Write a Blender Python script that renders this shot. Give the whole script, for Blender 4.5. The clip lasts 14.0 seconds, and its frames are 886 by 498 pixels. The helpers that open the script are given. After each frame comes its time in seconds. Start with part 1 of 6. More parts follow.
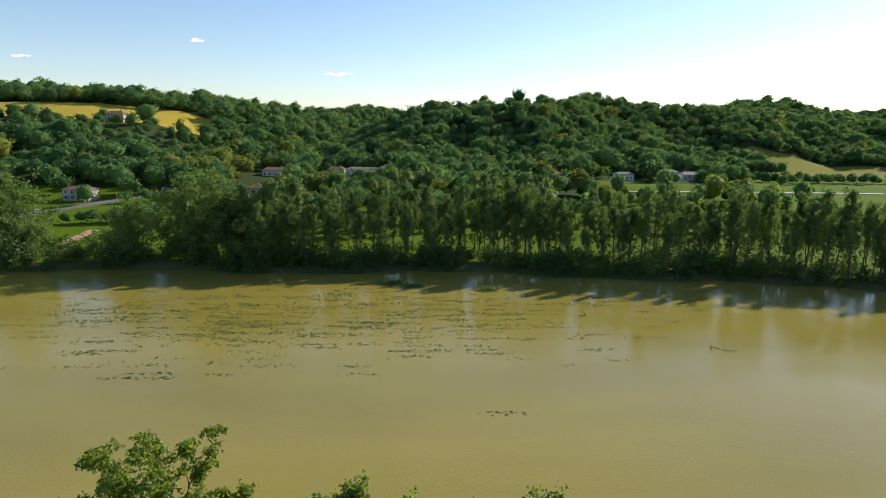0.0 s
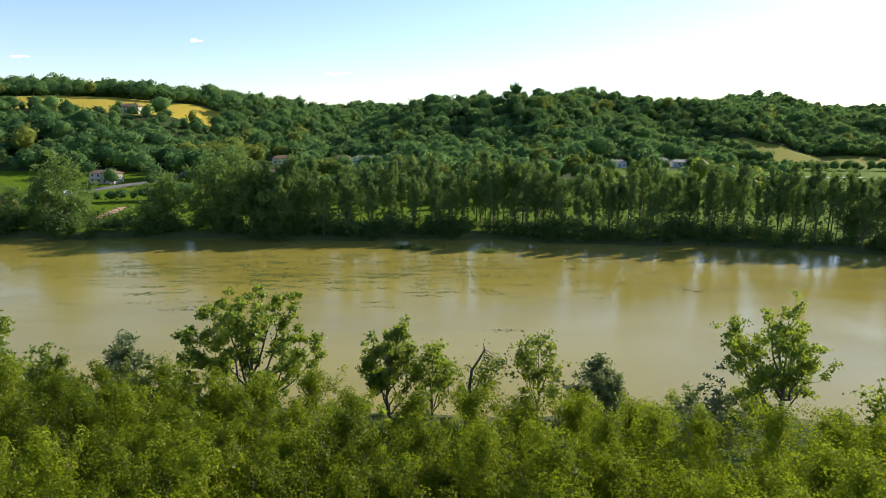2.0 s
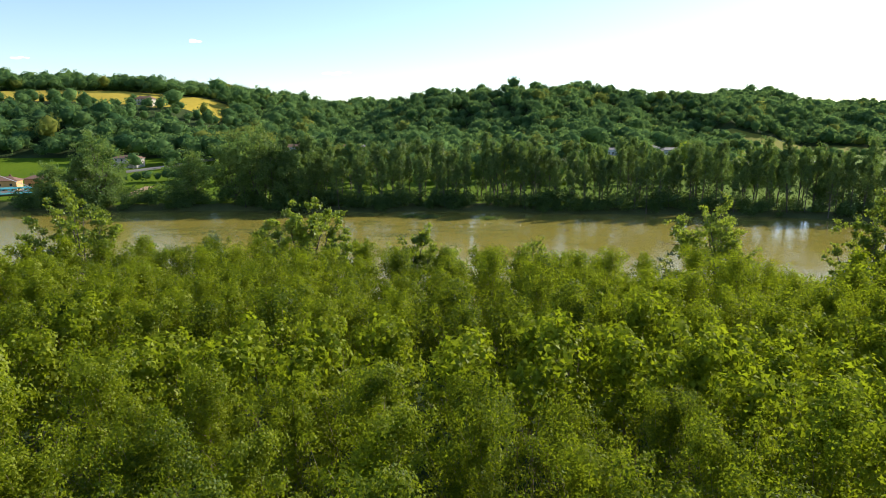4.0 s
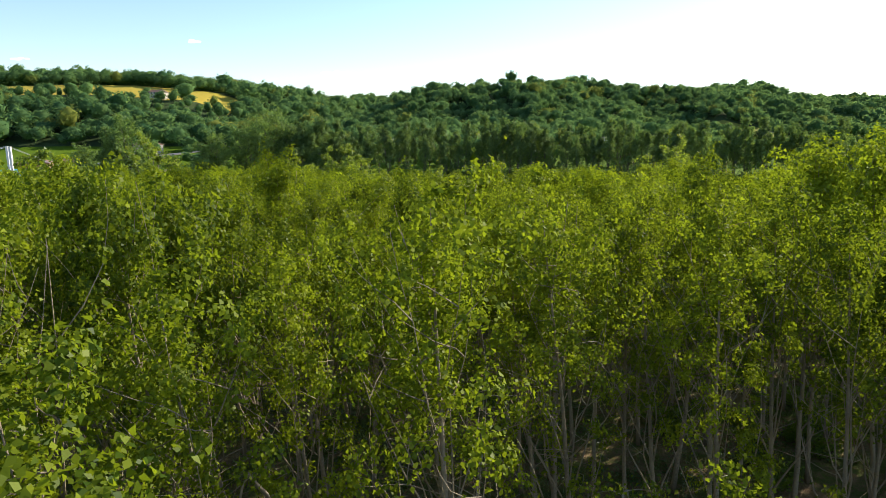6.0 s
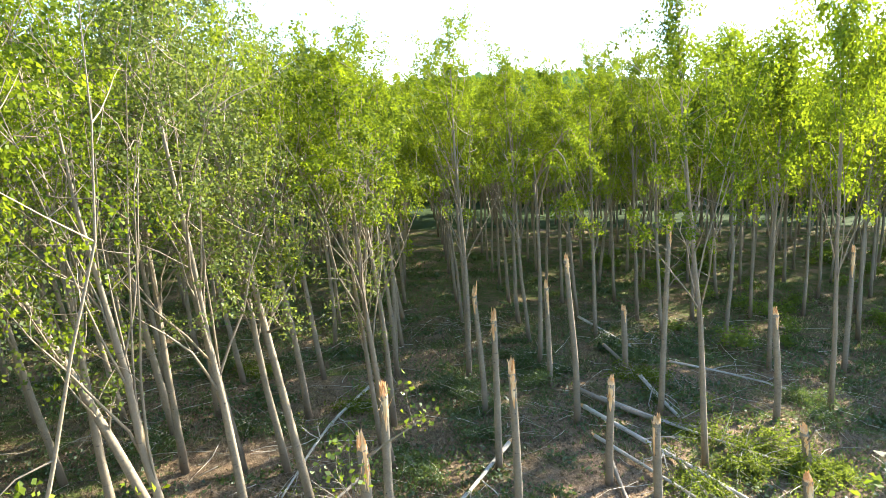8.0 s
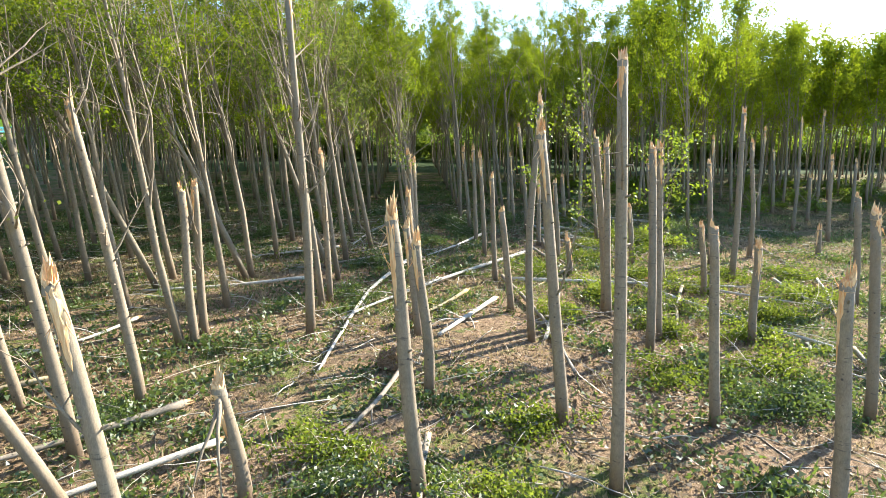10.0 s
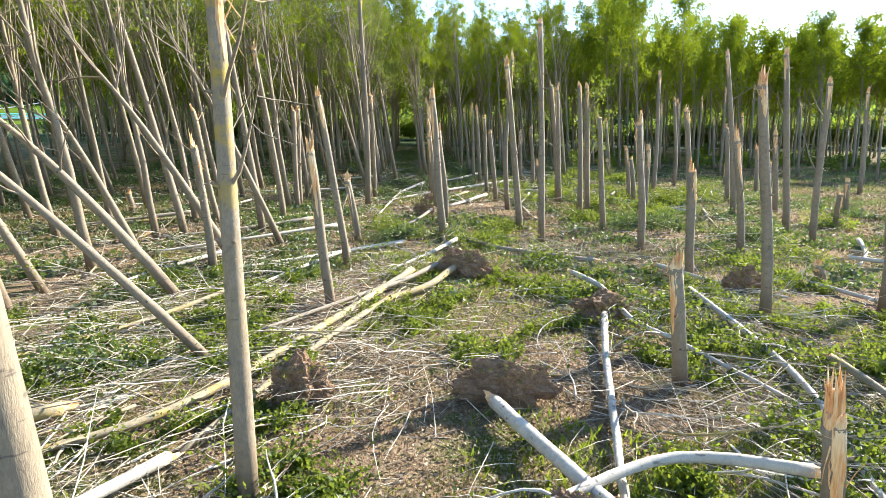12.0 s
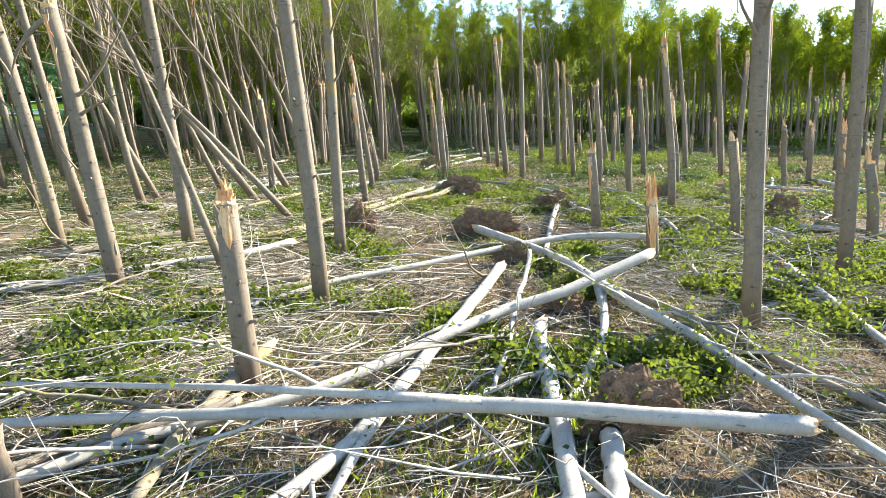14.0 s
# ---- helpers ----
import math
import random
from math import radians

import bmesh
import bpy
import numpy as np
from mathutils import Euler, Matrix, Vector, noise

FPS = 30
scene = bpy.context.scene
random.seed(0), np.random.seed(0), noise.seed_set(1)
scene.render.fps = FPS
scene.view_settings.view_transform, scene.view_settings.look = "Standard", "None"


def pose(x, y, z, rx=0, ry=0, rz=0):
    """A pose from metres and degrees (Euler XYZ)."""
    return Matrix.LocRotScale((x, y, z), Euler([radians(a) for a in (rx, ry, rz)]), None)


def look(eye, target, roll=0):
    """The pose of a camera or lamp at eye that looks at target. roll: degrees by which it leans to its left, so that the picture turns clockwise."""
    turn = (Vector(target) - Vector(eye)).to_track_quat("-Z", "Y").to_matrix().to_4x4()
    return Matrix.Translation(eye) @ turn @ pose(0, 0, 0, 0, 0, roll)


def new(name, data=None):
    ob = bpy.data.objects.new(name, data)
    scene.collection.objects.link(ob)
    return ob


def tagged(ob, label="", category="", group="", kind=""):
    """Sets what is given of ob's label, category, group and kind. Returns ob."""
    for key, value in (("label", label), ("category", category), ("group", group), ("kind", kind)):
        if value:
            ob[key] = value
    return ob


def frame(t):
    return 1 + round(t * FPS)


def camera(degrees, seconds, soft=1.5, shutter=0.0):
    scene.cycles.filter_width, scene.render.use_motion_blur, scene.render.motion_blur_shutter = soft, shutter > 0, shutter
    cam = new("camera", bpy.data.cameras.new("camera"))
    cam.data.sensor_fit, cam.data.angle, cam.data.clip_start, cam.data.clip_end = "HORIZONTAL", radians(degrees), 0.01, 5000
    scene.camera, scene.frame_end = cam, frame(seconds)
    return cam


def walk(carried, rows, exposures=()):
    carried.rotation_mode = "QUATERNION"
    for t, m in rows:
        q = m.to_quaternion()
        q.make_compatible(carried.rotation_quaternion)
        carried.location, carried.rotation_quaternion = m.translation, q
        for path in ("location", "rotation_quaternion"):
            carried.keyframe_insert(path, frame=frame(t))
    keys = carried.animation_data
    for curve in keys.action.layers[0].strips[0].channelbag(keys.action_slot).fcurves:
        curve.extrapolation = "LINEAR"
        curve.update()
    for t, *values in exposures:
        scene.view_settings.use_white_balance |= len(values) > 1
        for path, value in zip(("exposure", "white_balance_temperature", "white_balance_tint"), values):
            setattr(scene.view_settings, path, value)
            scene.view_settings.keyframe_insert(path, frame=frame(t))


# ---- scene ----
cam = camera(70.00, 14.0, soft=0.8)
PATH = [
    (0.0, look((15.891, 148.808, 47.511), (16.653, 168.436, 43.749), 0.82)),
    (0.5, look((15.017, 142.708, 45.685), (15.795, 162.336, 41.924), 0.77)),
    (1.0, look((14.136, 136.589, 43.807), (14.930, 156.216, 40.046), 0.71)),
    (1.5, look((13.247, 130.450, 41.876), (14.055, 150.077, 38.115), 0.64)),
    (2.0, look((12.351, 124.292, 39.892), (13.173, 143.919, 36.133), 0.58)),
    (2.5, look((11.448, 118.118, 37.859), (12.284, 137.744, 34.101), 0.51)),
    (3.0, look((10.544, 111.940, 35.796), (11.392, 131.565, 32.039), 0.44)),
    (3.5, look((9.644, 105.774, 33.724), (10.505, 125.399, 29.969), 0.36)),
    (4.0, look((8.754, 99.637, 31.665), (9.626, 119.262, 27.913), 0.29)),
    (4.5, look((7.880, 93.544, 29.643), (8.763, 113.170, 25.892), 0.21)),
    (5.0, look((7.029, 87.495, 27.670), (7.923, 107.120, 23.921), 0.13)),
    (5.5, look((6.212, 81.417, 25.730), (7.116, 101.041, 21.980), 0.06)),
    (6.0, look((5.441, 75.220, 23.798), (6.354, 94.844, 20.045), 0.01)),
    (6.5, look((4.741, 68.880, 21.853), (5.664, 88.501, 18.094), -0.03)),
    (7.0, look((4.197, 62.618, 19.892), (5.129, 82.238, 16.122), -0.04)),
    (7.5, look((3.859, 56.641, 17.927), (4.800, 76.257, 14.141), -0.03)),
    (8.0, look((3.576, 50.823, 16.011), (4.527, 70.434, 12.202), 0.03)),
    (8.5, look((3.211, 45.000, 14.197), (4.171, 64.605, 10.359), 0.12)),
    (9.0, look((2.856, 39.179, 12.497), (3.825, 58.777, 8.623), 0.24)),
    (9.5, look((2.613, 33.436, 10.926), (3.591, 53.025, 7.014), 0.37)),
    (10.0, look((2.377, 27.953, 9.570), (3.363, 47.534, 5.619), 0.51)),
    (10.5, look((2.005, 22.926, 8.519), (2.999, 42.499, 4.529), 0.63)),
    (11.0, look((1.534, 18.355, 7.727), (2.535, 37.920, 3.701), 0.74)),
    (11.5, look((1.139, 14.092, 7.046), (2.145, 33.650, 2.989), 0.81)),
    (12.0, look((0.882, 10.222, 6.394), (1.891, 29.774, 2.310), 0.84)),
    (12.5, look((0.689, 7.034, 5.779), (1.701, 26.582, 1.673), 0.84)),
    (13.0, look((0.534, 4.453, 5.222), (1.547, 23.997, 1.099), 0.80)),
    (13.5, look((0.409, 2.334, 4.741), (1.422, 21.876, 0.606), 0.73)),
    (14.0, look((0.310, 0.649, 4.340), (1.322, 20.190, 0.197), 0.62)),
]
EXPOSURES = [(t, e, k, 14.0) for t, e, k in ((0, 0.38, 6600.0), (1.5, 0.60, 6600.0), (4.5, 0.80, 6600.0), (6.5, 1.0, 6500.0), (7.0, 1.34, 6450.0), (8.0, 2.50, 6350.0), (9.0, 2.20, 6300.0), (11.5, 1.97, 6120.0), (14, 1.83, 6180.0))]
walk(cam, PATH, EXPOSURES)
# ---------------------------------------------------------------- world, sun, exposure
SUN_AZ = radians(56.0)      # to the right of +y
SUN_EL = radians(28.0)
world = bpy.data.worlds.new("sky")
scene.world = world
world.use_nodes = True
wn = world.node_tree
wn.nodes.clear()
sky = wn.nodes.new("ShaderNodeTexSky")
sky.sky_type = "NISHITA"
sky.sun_disc = False
sky.sun_elevation, sky.sun_rotation = SUN_EL, SUN_AZ
sky.altitude, sky.air_density, sky.dust_density, sky.ozone_density = 100, 1.0, 0.3, 3.2
wbg, wout = wn.nodes.new("ShaderNodeBackground"), wn.nodes.new("ShaderNodeOutputWorld")
wbg.inputs[1].default_value = 0.125
wn.links.new(sky.outputs[0], wbg.inputs[0])
wn.links.new(wbg.outputs[0], wout.inputs[0])
sun_data = bpy.data.lights.new("sun", "SUN")
sun_data.energy, sun_data.angle, sun_data.color = 5.0, radians(0.6), (1.0, 0.93, 0.80)
sun = new("sun", sun_data)
to_sun = Vector((math.sin(SUN_AZ) * math.cos(SUN_EL), math.cos(SUN_AZ) * math.cos(SUN_EL), math.sin(SUN_EL)))
sun.matrix_world = look(to_sun * 300, (0, 0, 0))

# ---------------------------------------------------------------- materials


class Mat:
    """A node material under construction."""

    def __init__(self, name):
        self.m = bpy.data.materials.new(name)
        self.m.use_nodes = True
        self.t = self.m.node_tree
        self.t.nodes.clear()
        self.out = self.t.nodes.new("ShaderNodeOutputMaterial")

    def node(self, kind, **inputs):
        n = self.t.nodes.new(kind)
        for k, v in inputs.items():
            self.put(n, k.replace("_", " "), v)
        return n

    def put(self, n, key, v):
        sock = n.inputs[int(key)] if key.isdigit() else n.inputs[key]
        if hasattr(v, "is_output") or isinstance(v, bpy.types.NodeSocket):
            self.t.links.new(v, sock)
        else:
            sock.default_value = v

    def coords(self, which="Object"):
        return self.t.nodes.new("ShaderNodeTexCoord").outputs[which]

    def noise(self, scale, detail=4, vec=None, rough=0.55, stretch=None):
        n = self.t.nodes.new("ShaderNodeTexNoise")
        n.inputs["Scale"].default_value, n.inputs["Detail"].default_value, n.inputs["Roughness"].default_value = scale, detail, rough
        vec = vec or self.coords()
        if stretch:
            mp = self.t.nodes.new("ShaderNodeMapping")
            mp.inputs["Scale"].default_value = stretch
            self.t.links.new(vec, mp.inputs[0])
            vec = mp.outputs[0]
        self.t.links.new(vec, n.inputs["Vector"])
        return n.outputs["Fac"]

    def ramp(self, fac, *stops):
        r = self.t.nodes.new("ShaderNodeValToRGB")
        e = r.color_ramp.elements
        while len(e) < len(stops):
            e.new(0.5)
        for el, (p, c) in zip(e, stops):
            el.position, el.color = p, (*c, 1) if len(c) == 3 else c
        self.t.links.new(fac, r.inputs[0])
        return r.outputs[0]

    def grey(self, fac, lo, hi, a=0.0, b=1.0):
        mr = self.t.nodes.new("ShaderNodeMapRange")
        for i, v in enumerate((lo, hi, a, b)):
            mr.inputs[1 + i].default_value = v
        self.t.links.new(fac, mr.inputs[0])
        return mr.outputs[0]

    def mix(self, fac, a, b, mode="MIX"):
        n = self.t.nodes.new("ShaderNodeMixRGB")
        n.blend_type = mode
        for s, v in zip(n.inputs, (fac, a, b)):
            if isinstance(v, bpy.types.NodeSocket):
                self.t.links.new(v, s)
            else:
                s.default_value = v if not isinstance(v, tuple) else ((*v, 1) if len(v) == 3 else v)
        return n.outputs[0]

    def bump(self, height, strength=0.5, distance=0.02):
        b = self.t.nodes.new("ShaderNodeBump")
        b.inputs["Strength"].default_value, b.inputs["Distance"].default_value = strength, distance
        self.t.links.new(height, b.inputs["Height"])
        return b.outputs[0]

    def bsdf(self, color, rough=0.7, normal=None, **kw):
        p = self.t.nodes.new("ShaderNodeBsdfPrincipled")
        for k, v in (("Base Color", color), ("Roughness", rough), ("Normal", normal), *kw.items()):
            if v is None:
                continue
            k = k.replace("_", " ")
            if isinstance(v, bpy.types.NodeSocket):
                self.t.links.new(v, p.inputs[k])
            else:
                p.inputs[k].default_value = (*v, 1) if isinstance(v, tuple) and len(v) == 3 else v
        return p.outputs[0]

    def done(self, shader):
        self.t.links.new(shader, self.out.inputs[0])
        return self.m


def leaf_material(name, dark, light, through_col, share=0.45, gloss=0.06, size=0.35):
    """Leaves: diffuse above, light shining through from behind, a waxy sheen; hue varies by leaf, by clump and by tree."""
    k = Mat(name)
    geo = k.node("ShaderNodeNewGeometry").outputs["Random Per Island"]
    obj = k.node("ShaderNodeObjectInfo").outputs["Random"]
    clump = k.noise(size, 3)
    f = k.mix(0.5, k.mix(0.5, geo, obj), clump)
    col = k.ramp(f, (0.33, dark), (0.67, light))
    diff = k.node("ShaderNodeBsdfDiffuse", Color=col).outputs[0]
    tcol = k.mix(0.5, k.ramp(f, (0.3, through_col), (0.7, tuple(min(1, c * 1.35) for c in through_col))), col, "MIX")
    tr = k.node("ShaderNodeBsdfTranslucent", Color=tcol).outputs[0]
    gl = k.node("ShaderNodeBsdfGlossy", Roughness=0.5).outputs[0]
    m1 = k.node("ShaderNodeMixShader", **{"0": share, "1": diff, "2": tr}).outputs[0]
    return k.done(k.node("ShaderNodeMixShader", **{"0": gloss, "1": m1, "2": gl}).outputs[0])


M_LEAF = leaf_material("poplar_leaves", (0.038, 0.072, 0.005), (0.205, 0.248, 0.009), (0.325, 0.410, 0.012), 0.41, 0.010, 0.5)
M_LEAF_FLIPPED = leaf_material("wind_flipped_leaves", (0.040, 0.068, 0.014), (0.135, 0.162, 0.038), (0.27, 0.33, 0.03), 0.40, 0.012)
M_LEAF_YOUNG = leaf_material("young_leaves", (0.050, 0.09, 0.008), (0.135, 0.19, 0.014), (0.34, 0.42, 0.015), 0.48, 0.04)
M_LEAF_GROUND = leaf_material("torn_ground_leaves", (0.022, 0.046, 0.008), (0.160, 0.200, 0.026), (0.31, 0.38, 0.03), 0.40, 0.012, 1.6)
M_LEAF_BANK = leaf_material("riverside_leaves", (0.050, 0.100, 0.012), (0.120, 0.180, 0.020), (0.38, 0.47, 0.03), 0.50, 0.03)
M_LEAF_SILVER = leaf_material("willow_leaves", (0.055, 0.095, 0.035), (0.130, 0.170, 0.075), (0.24, 0.31, 0.08), 0.40, 0.03)
M_LEAF_FAR = leaf_material("far_poplar_leaves", (0.045, 0.095, 0.030), (0.145, 0.225, 0.052), (0.28, 0.40, 0.05), 0.38, 0.02)
# hill leaves lean pale and bluish: some distance haze is mixed into their colour
M_LEAF_WOOD = leaf_material("hazed_hill_wood_leaves", (0.040, 0.100, 0.042), (0.150, 0.245, 0.078), (0.27, 0.42, 0.09), 0.43, 0.0, 0.03)
M_LEAF_LIME = leaf_material("yellow_green_wood_leaves", (0.085, 0.130, 0.030), (0.250, 0.270, 0.055), (0.36, 0.42, 0.08), 0.41, 0.0, 0.03)
M_LEAF_DEAD = leaf_material("wilted_leaves", (0.035, 0.065, 0.014), (0.10, 0.14, 0.03), (0.18, 0.25, 0.03), 0.35, 0.05)


def bark_material(name, dark, light, lichen=0.0, stripe=0.22, foot=0.0):
    """Smooth young poplar bark: fine upright grain, paler and darker reaches, lenticel eyes, some lichen."""
    k = Mat(name)
    co = k.coords()
    n1 = k.noise(1.7, 5, co, 0.6, (1, 1, 0.4))
    n2 = k.noise(55, 5, co, 0.7, (1, 1, stripe))
    n3 = k.noise(9, 4, co, 0.65, (1, 1, 0.8))
    rnd = k.node("ShaderNodeObjectInfo").outputs["Random"]
    up = k.node("ShaderNodeSeparateXYZ", Vector=co).outputs["Z"]
    col = k.ramp(k.mix(0.4, k.mix(0.5, n1, n3), n2), (0.34, dark), (0.64, light))
    col = k.mix(k.grey(rnd, 0, 1, 0.0, 0.45), col, tuple(c * 0.55 for c in light))
    if lichen:
        patch = k.grey(k.mix(0.3, k.noise(1.1, 3, co), n3), 0.60 - 0.14 * lichen, 0.68 - 0.14 * lichen, 0, lichen)
        col = k.mix(k.mix(1.0, patch, k.grey(up, 4.2, 6.2, 0.10, 1.0) if foot else patch, "MULTIPLY"), col, (0.36, 0.25, 0.035))
    col = k.mix(k.mix(1.0, k.grey(up, 0.15, 1.7, foot, 0.0), k.grey(n1, 0.35, 0.6, 0.5, 1.0), "MULTIPLY"), col, (0.135, 0.080, 0.040))
    scar = k.grey(k.noise(5, 3, co, 0.6, (0.6, 0.6, 3.2)), 0.64, 0.69, 0, 0.6)
    col = k.mix(scar, col, (0.055, 0.044, 0.033))
    eye = k.node("ShaderNodeTexVoronoi", Vector=co, Scale=2.7).outputs["Distance"]
    col = k.mix(k.grey(eye, 0.05, 0.11, 0.85, 0.0), col, (0.045, 0.035, 0.026))
    return k.done(k.bsdf(col, 0.85, k.bump(k.mix(0.5, n2, n3), 0.7, 0.02)))


M_BARK = bark_material("poplar_bark", (0.125, 0.094, 0.055), (0.335, 0.268, 0.168), 0.22, foot=0.7)
M_BARK_FELLED = bark_material("felled_poplar_bark", (0.135, 0.108, 0.070), (0.36, 0.30, 0.205), 0.3)
M_BARK_LICHEN_TOP = bark_material("lichen_topped_bark", (0.125, 0.094, 0.055), (0.335, 0.268, 0.168), 0.95, foot=0.7)
M_BARK_LICHEN = bark_material("lichen_bark", (0.15, 0.120, 0.066), (0.36, 0.30, 0.175), 0.75)
M_BARK_WHITE = bark_material("pale_log_bark", (0.27, 0.240, 0.175), (0.62, 0.565, 0.44), 0.3)
M_BARK_DARK = bark_material("dark_bark", (0.06, 0.05, 0.038), (0.15, 0.13, 0.10))


def wood_material():
    k = Mat("torn_wood")
    co = k.coords()
    g = k.noise(30, 5, co, 0.65, (1, 1, 0.05))
    b = k.noise(3, 3, co, 0.6, (1, 1, 0.4))
    col = k.ramp(k.mix(0.5, g, b), (0.27, (0.36, 0.125, 0.030)), (0.42, (0.66, 0.31, 0.095)), (0.56, (0.76, 0.52, 0.25)), (0.75, (0.82, 0.67, 0.40)))
    return k.done(k.bsdf(col, 0.75, k.bump(g, 0.7, 0.02)))


def twig_material():
    k = Mat("bare_twigs")
    r = k.node("ShaderNodeNewGeometry").outputs["Random Per Island"]
    col = k.ramp(r, (0.0, (0.10, 0.076, 0.046)), (0.35, (0.29, 0.235, 0.150)), (0.75, (0.50, 0.44, 0.31)), (1.0, (0.64, 0.58, 0.44)))
    return k.done(k.bsdf(col, 0.7, None))


def soil_material():
    k = Mat("plantation_soil")
    co = k.coords()
    big, mid, fine, blade = k.noise(0.13, 4, co), k.noise(1.1, 5, co, 0.7), k.noise(9, 6, co, 0.75), k.noise(24, 4, co, 0.8, (1, 0.35, 1))
    earth = k.ramp(k.mix(0.6, mid, fine), (0.30, (0.060, 0.039, 0.021)), (0.50, (0.176, 0.132, 0.073)), (0.70, (0.335, 0.265, 0.155)))
    grass = k.ramp(blade, (0.3, (0.030, 0.055, 0.010)), (0.7, (0.14, 0.18, 0.035)))
    straw = k.ramp(k.mix(0.6, blade, k.noise(5.2, 7, co, 0.85, (1, 0.5, 1))), (0.38, (0.060, 0.036, 0.020)), (0.51, (0.25, 0.165, 0.095)), (0.64, (0.50, 0.375, 0.225)))
    col = k.mix(k.grey(k.mix(0.5, mid, fine), 0.42, 0.52, 0.15, 1.0), earth, straw)
    col = k.mix(k.grey(k.mix(0.5, big, mid), 0.51, 0.58, 0, 0.85), col, grass)
    h = k.mix(0.5, fine, blade)
    return k.done(k.bsdf(col, 1.0, k.bump(h, 1.0, 0.12), Specular_IOR_Level=0.08))


def field_material(name, a, b, scale=0.05):
    k = Mat(name)
    co = k.coords()
    n = k.mix(0.5, k.noise(scale, 4, co, 0.6, (1, 0.4, 1)), k.noise(scale * 18, 4, co))
    return k.done(k.bsdf(k.ramp(n, (0.3, a), (0.7, b)), 1.0, k.bump(n, 0.4, 0.3), Specular_IOR_Level=0.05))


def water_material():
    k = Mat("muddy_water")
    co = k.coords()
    n = k.noise(0.02, 4, co, 0.6, (0.5, 1.6, 1))
    streak = k.noise(0.012, 3, co, 0.5, (0.6, 1.5, 1))
    col = k.ramp(n, (0.3, (0.225, 0.188, 0.034)), (0.7, (0.285, 0.238, 0.050)))
    rough = k.grey(streak, 0.40, 0.62, 0.02, 0.05)
    calm = k.mix(0.5, k.noise(0.35, 3, co, 0.5, (0.5, 1.2, 1)), k.noise(1.6, 2, co, 0.5, (0.7, 1.3, 1)))
    low = k.bump(calm, 0.14, 0.18)
    chop = k.mix(1.0, k.noise(2.6, 3, co, 0.6, (0.8, 1.2, 1)), k.grey(k.noise(0.05, 3, co), 0.35, 0.65, 0.35, 1.0), "MULTIPLY")
    mid = k.node("ShaderNodeBump", Strength=0.8, Distance=0.055, Height=chop, Normal=low).outputs[0]
    facet = k.mix(1.0, k.grey(k.noise(3.4, 2, co, 0.5, (0.8, 1.2, 1)), 0.66, 0.78, 0, 1), k.grey(k.noise(0.045, 3, co), 0.42, 0.60, 0.0, 1), "MULTIPLY")
    high = k.node("ShaderNodeBump", Strength=1.0, Distance=0.007, Height=facet, Normal=mid).outputs[0]
    return k.done(k.bsdf(col, rough, high, IOR=1.33))


def plain(name, col, rough=0.7, var=0.25, scale=2.0, metallic=0.0):
    k = Mat(name)
    n = k.noise(scale, 5)
    c2 = tuple(max(0.0, c * (1 - var)) for c in col)
    return k.done(k.bsdf(k.ramp(n, (0.3, c2), (0.7, col)), rough, k.bump(n, 0.15, 0.02), Metallic=metallic))


M_WOOD, M_TWIG, M_SOIL = wood_material(), twig_material(), soil_material()
M_MEADOW = field_material("meadow_grass", (0.055, 0.108, 0.005), (0.105, 0.160, 0.008), 0.04)
M_PASTURE = field_material("dry_pasture", (0.14, 0.15, 0.025), (0.22, 0.21, 0.04), 0.03)
M_WHEAT = field_material("ripe_field", (0.33, 0.25, 0.03), (0.46, 0.36, 0.06), 0.02)
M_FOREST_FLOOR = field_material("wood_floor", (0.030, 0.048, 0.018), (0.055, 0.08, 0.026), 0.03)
M_BANK = field_material("river_bank", (0.045, 0.058, 0.022), (0.11, 0.12, 0.045), 0.15)
M_WATER = water_material()


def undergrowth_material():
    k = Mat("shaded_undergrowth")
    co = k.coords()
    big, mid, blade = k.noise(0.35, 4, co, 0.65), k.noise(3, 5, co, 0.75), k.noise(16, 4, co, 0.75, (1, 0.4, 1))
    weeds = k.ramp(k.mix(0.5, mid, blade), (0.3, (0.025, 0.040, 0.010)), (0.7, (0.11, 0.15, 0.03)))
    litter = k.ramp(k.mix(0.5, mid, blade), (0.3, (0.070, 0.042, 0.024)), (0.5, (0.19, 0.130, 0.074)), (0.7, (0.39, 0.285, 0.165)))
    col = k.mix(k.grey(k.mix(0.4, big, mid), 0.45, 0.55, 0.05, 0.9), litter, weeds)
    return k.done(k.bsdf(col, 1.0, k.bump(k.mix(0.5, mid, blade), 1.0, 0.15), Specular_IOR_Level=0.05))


M_UNDER = undergrowth_material()
def clod_material():
    k = Mat("root_earth")
    co = k.coords()
    a, b = k.noise(5, 6, co, 0.75), k.noise(38, 4, co, 0.7)
    col = k.ramp(k.mix(0.5, a, b), (0.30, (0.085, 0.052, 0.030)), (0.52, (0.25, 0.160, 0.092)), (0.72, (0.42, 0.29, 0.175)))
    return k.done(k.bsdf(col, 1.0, k.bump(k.mix(0.5, a, b), 1.0, 0.08), Specular_IOR_Level=0.1))


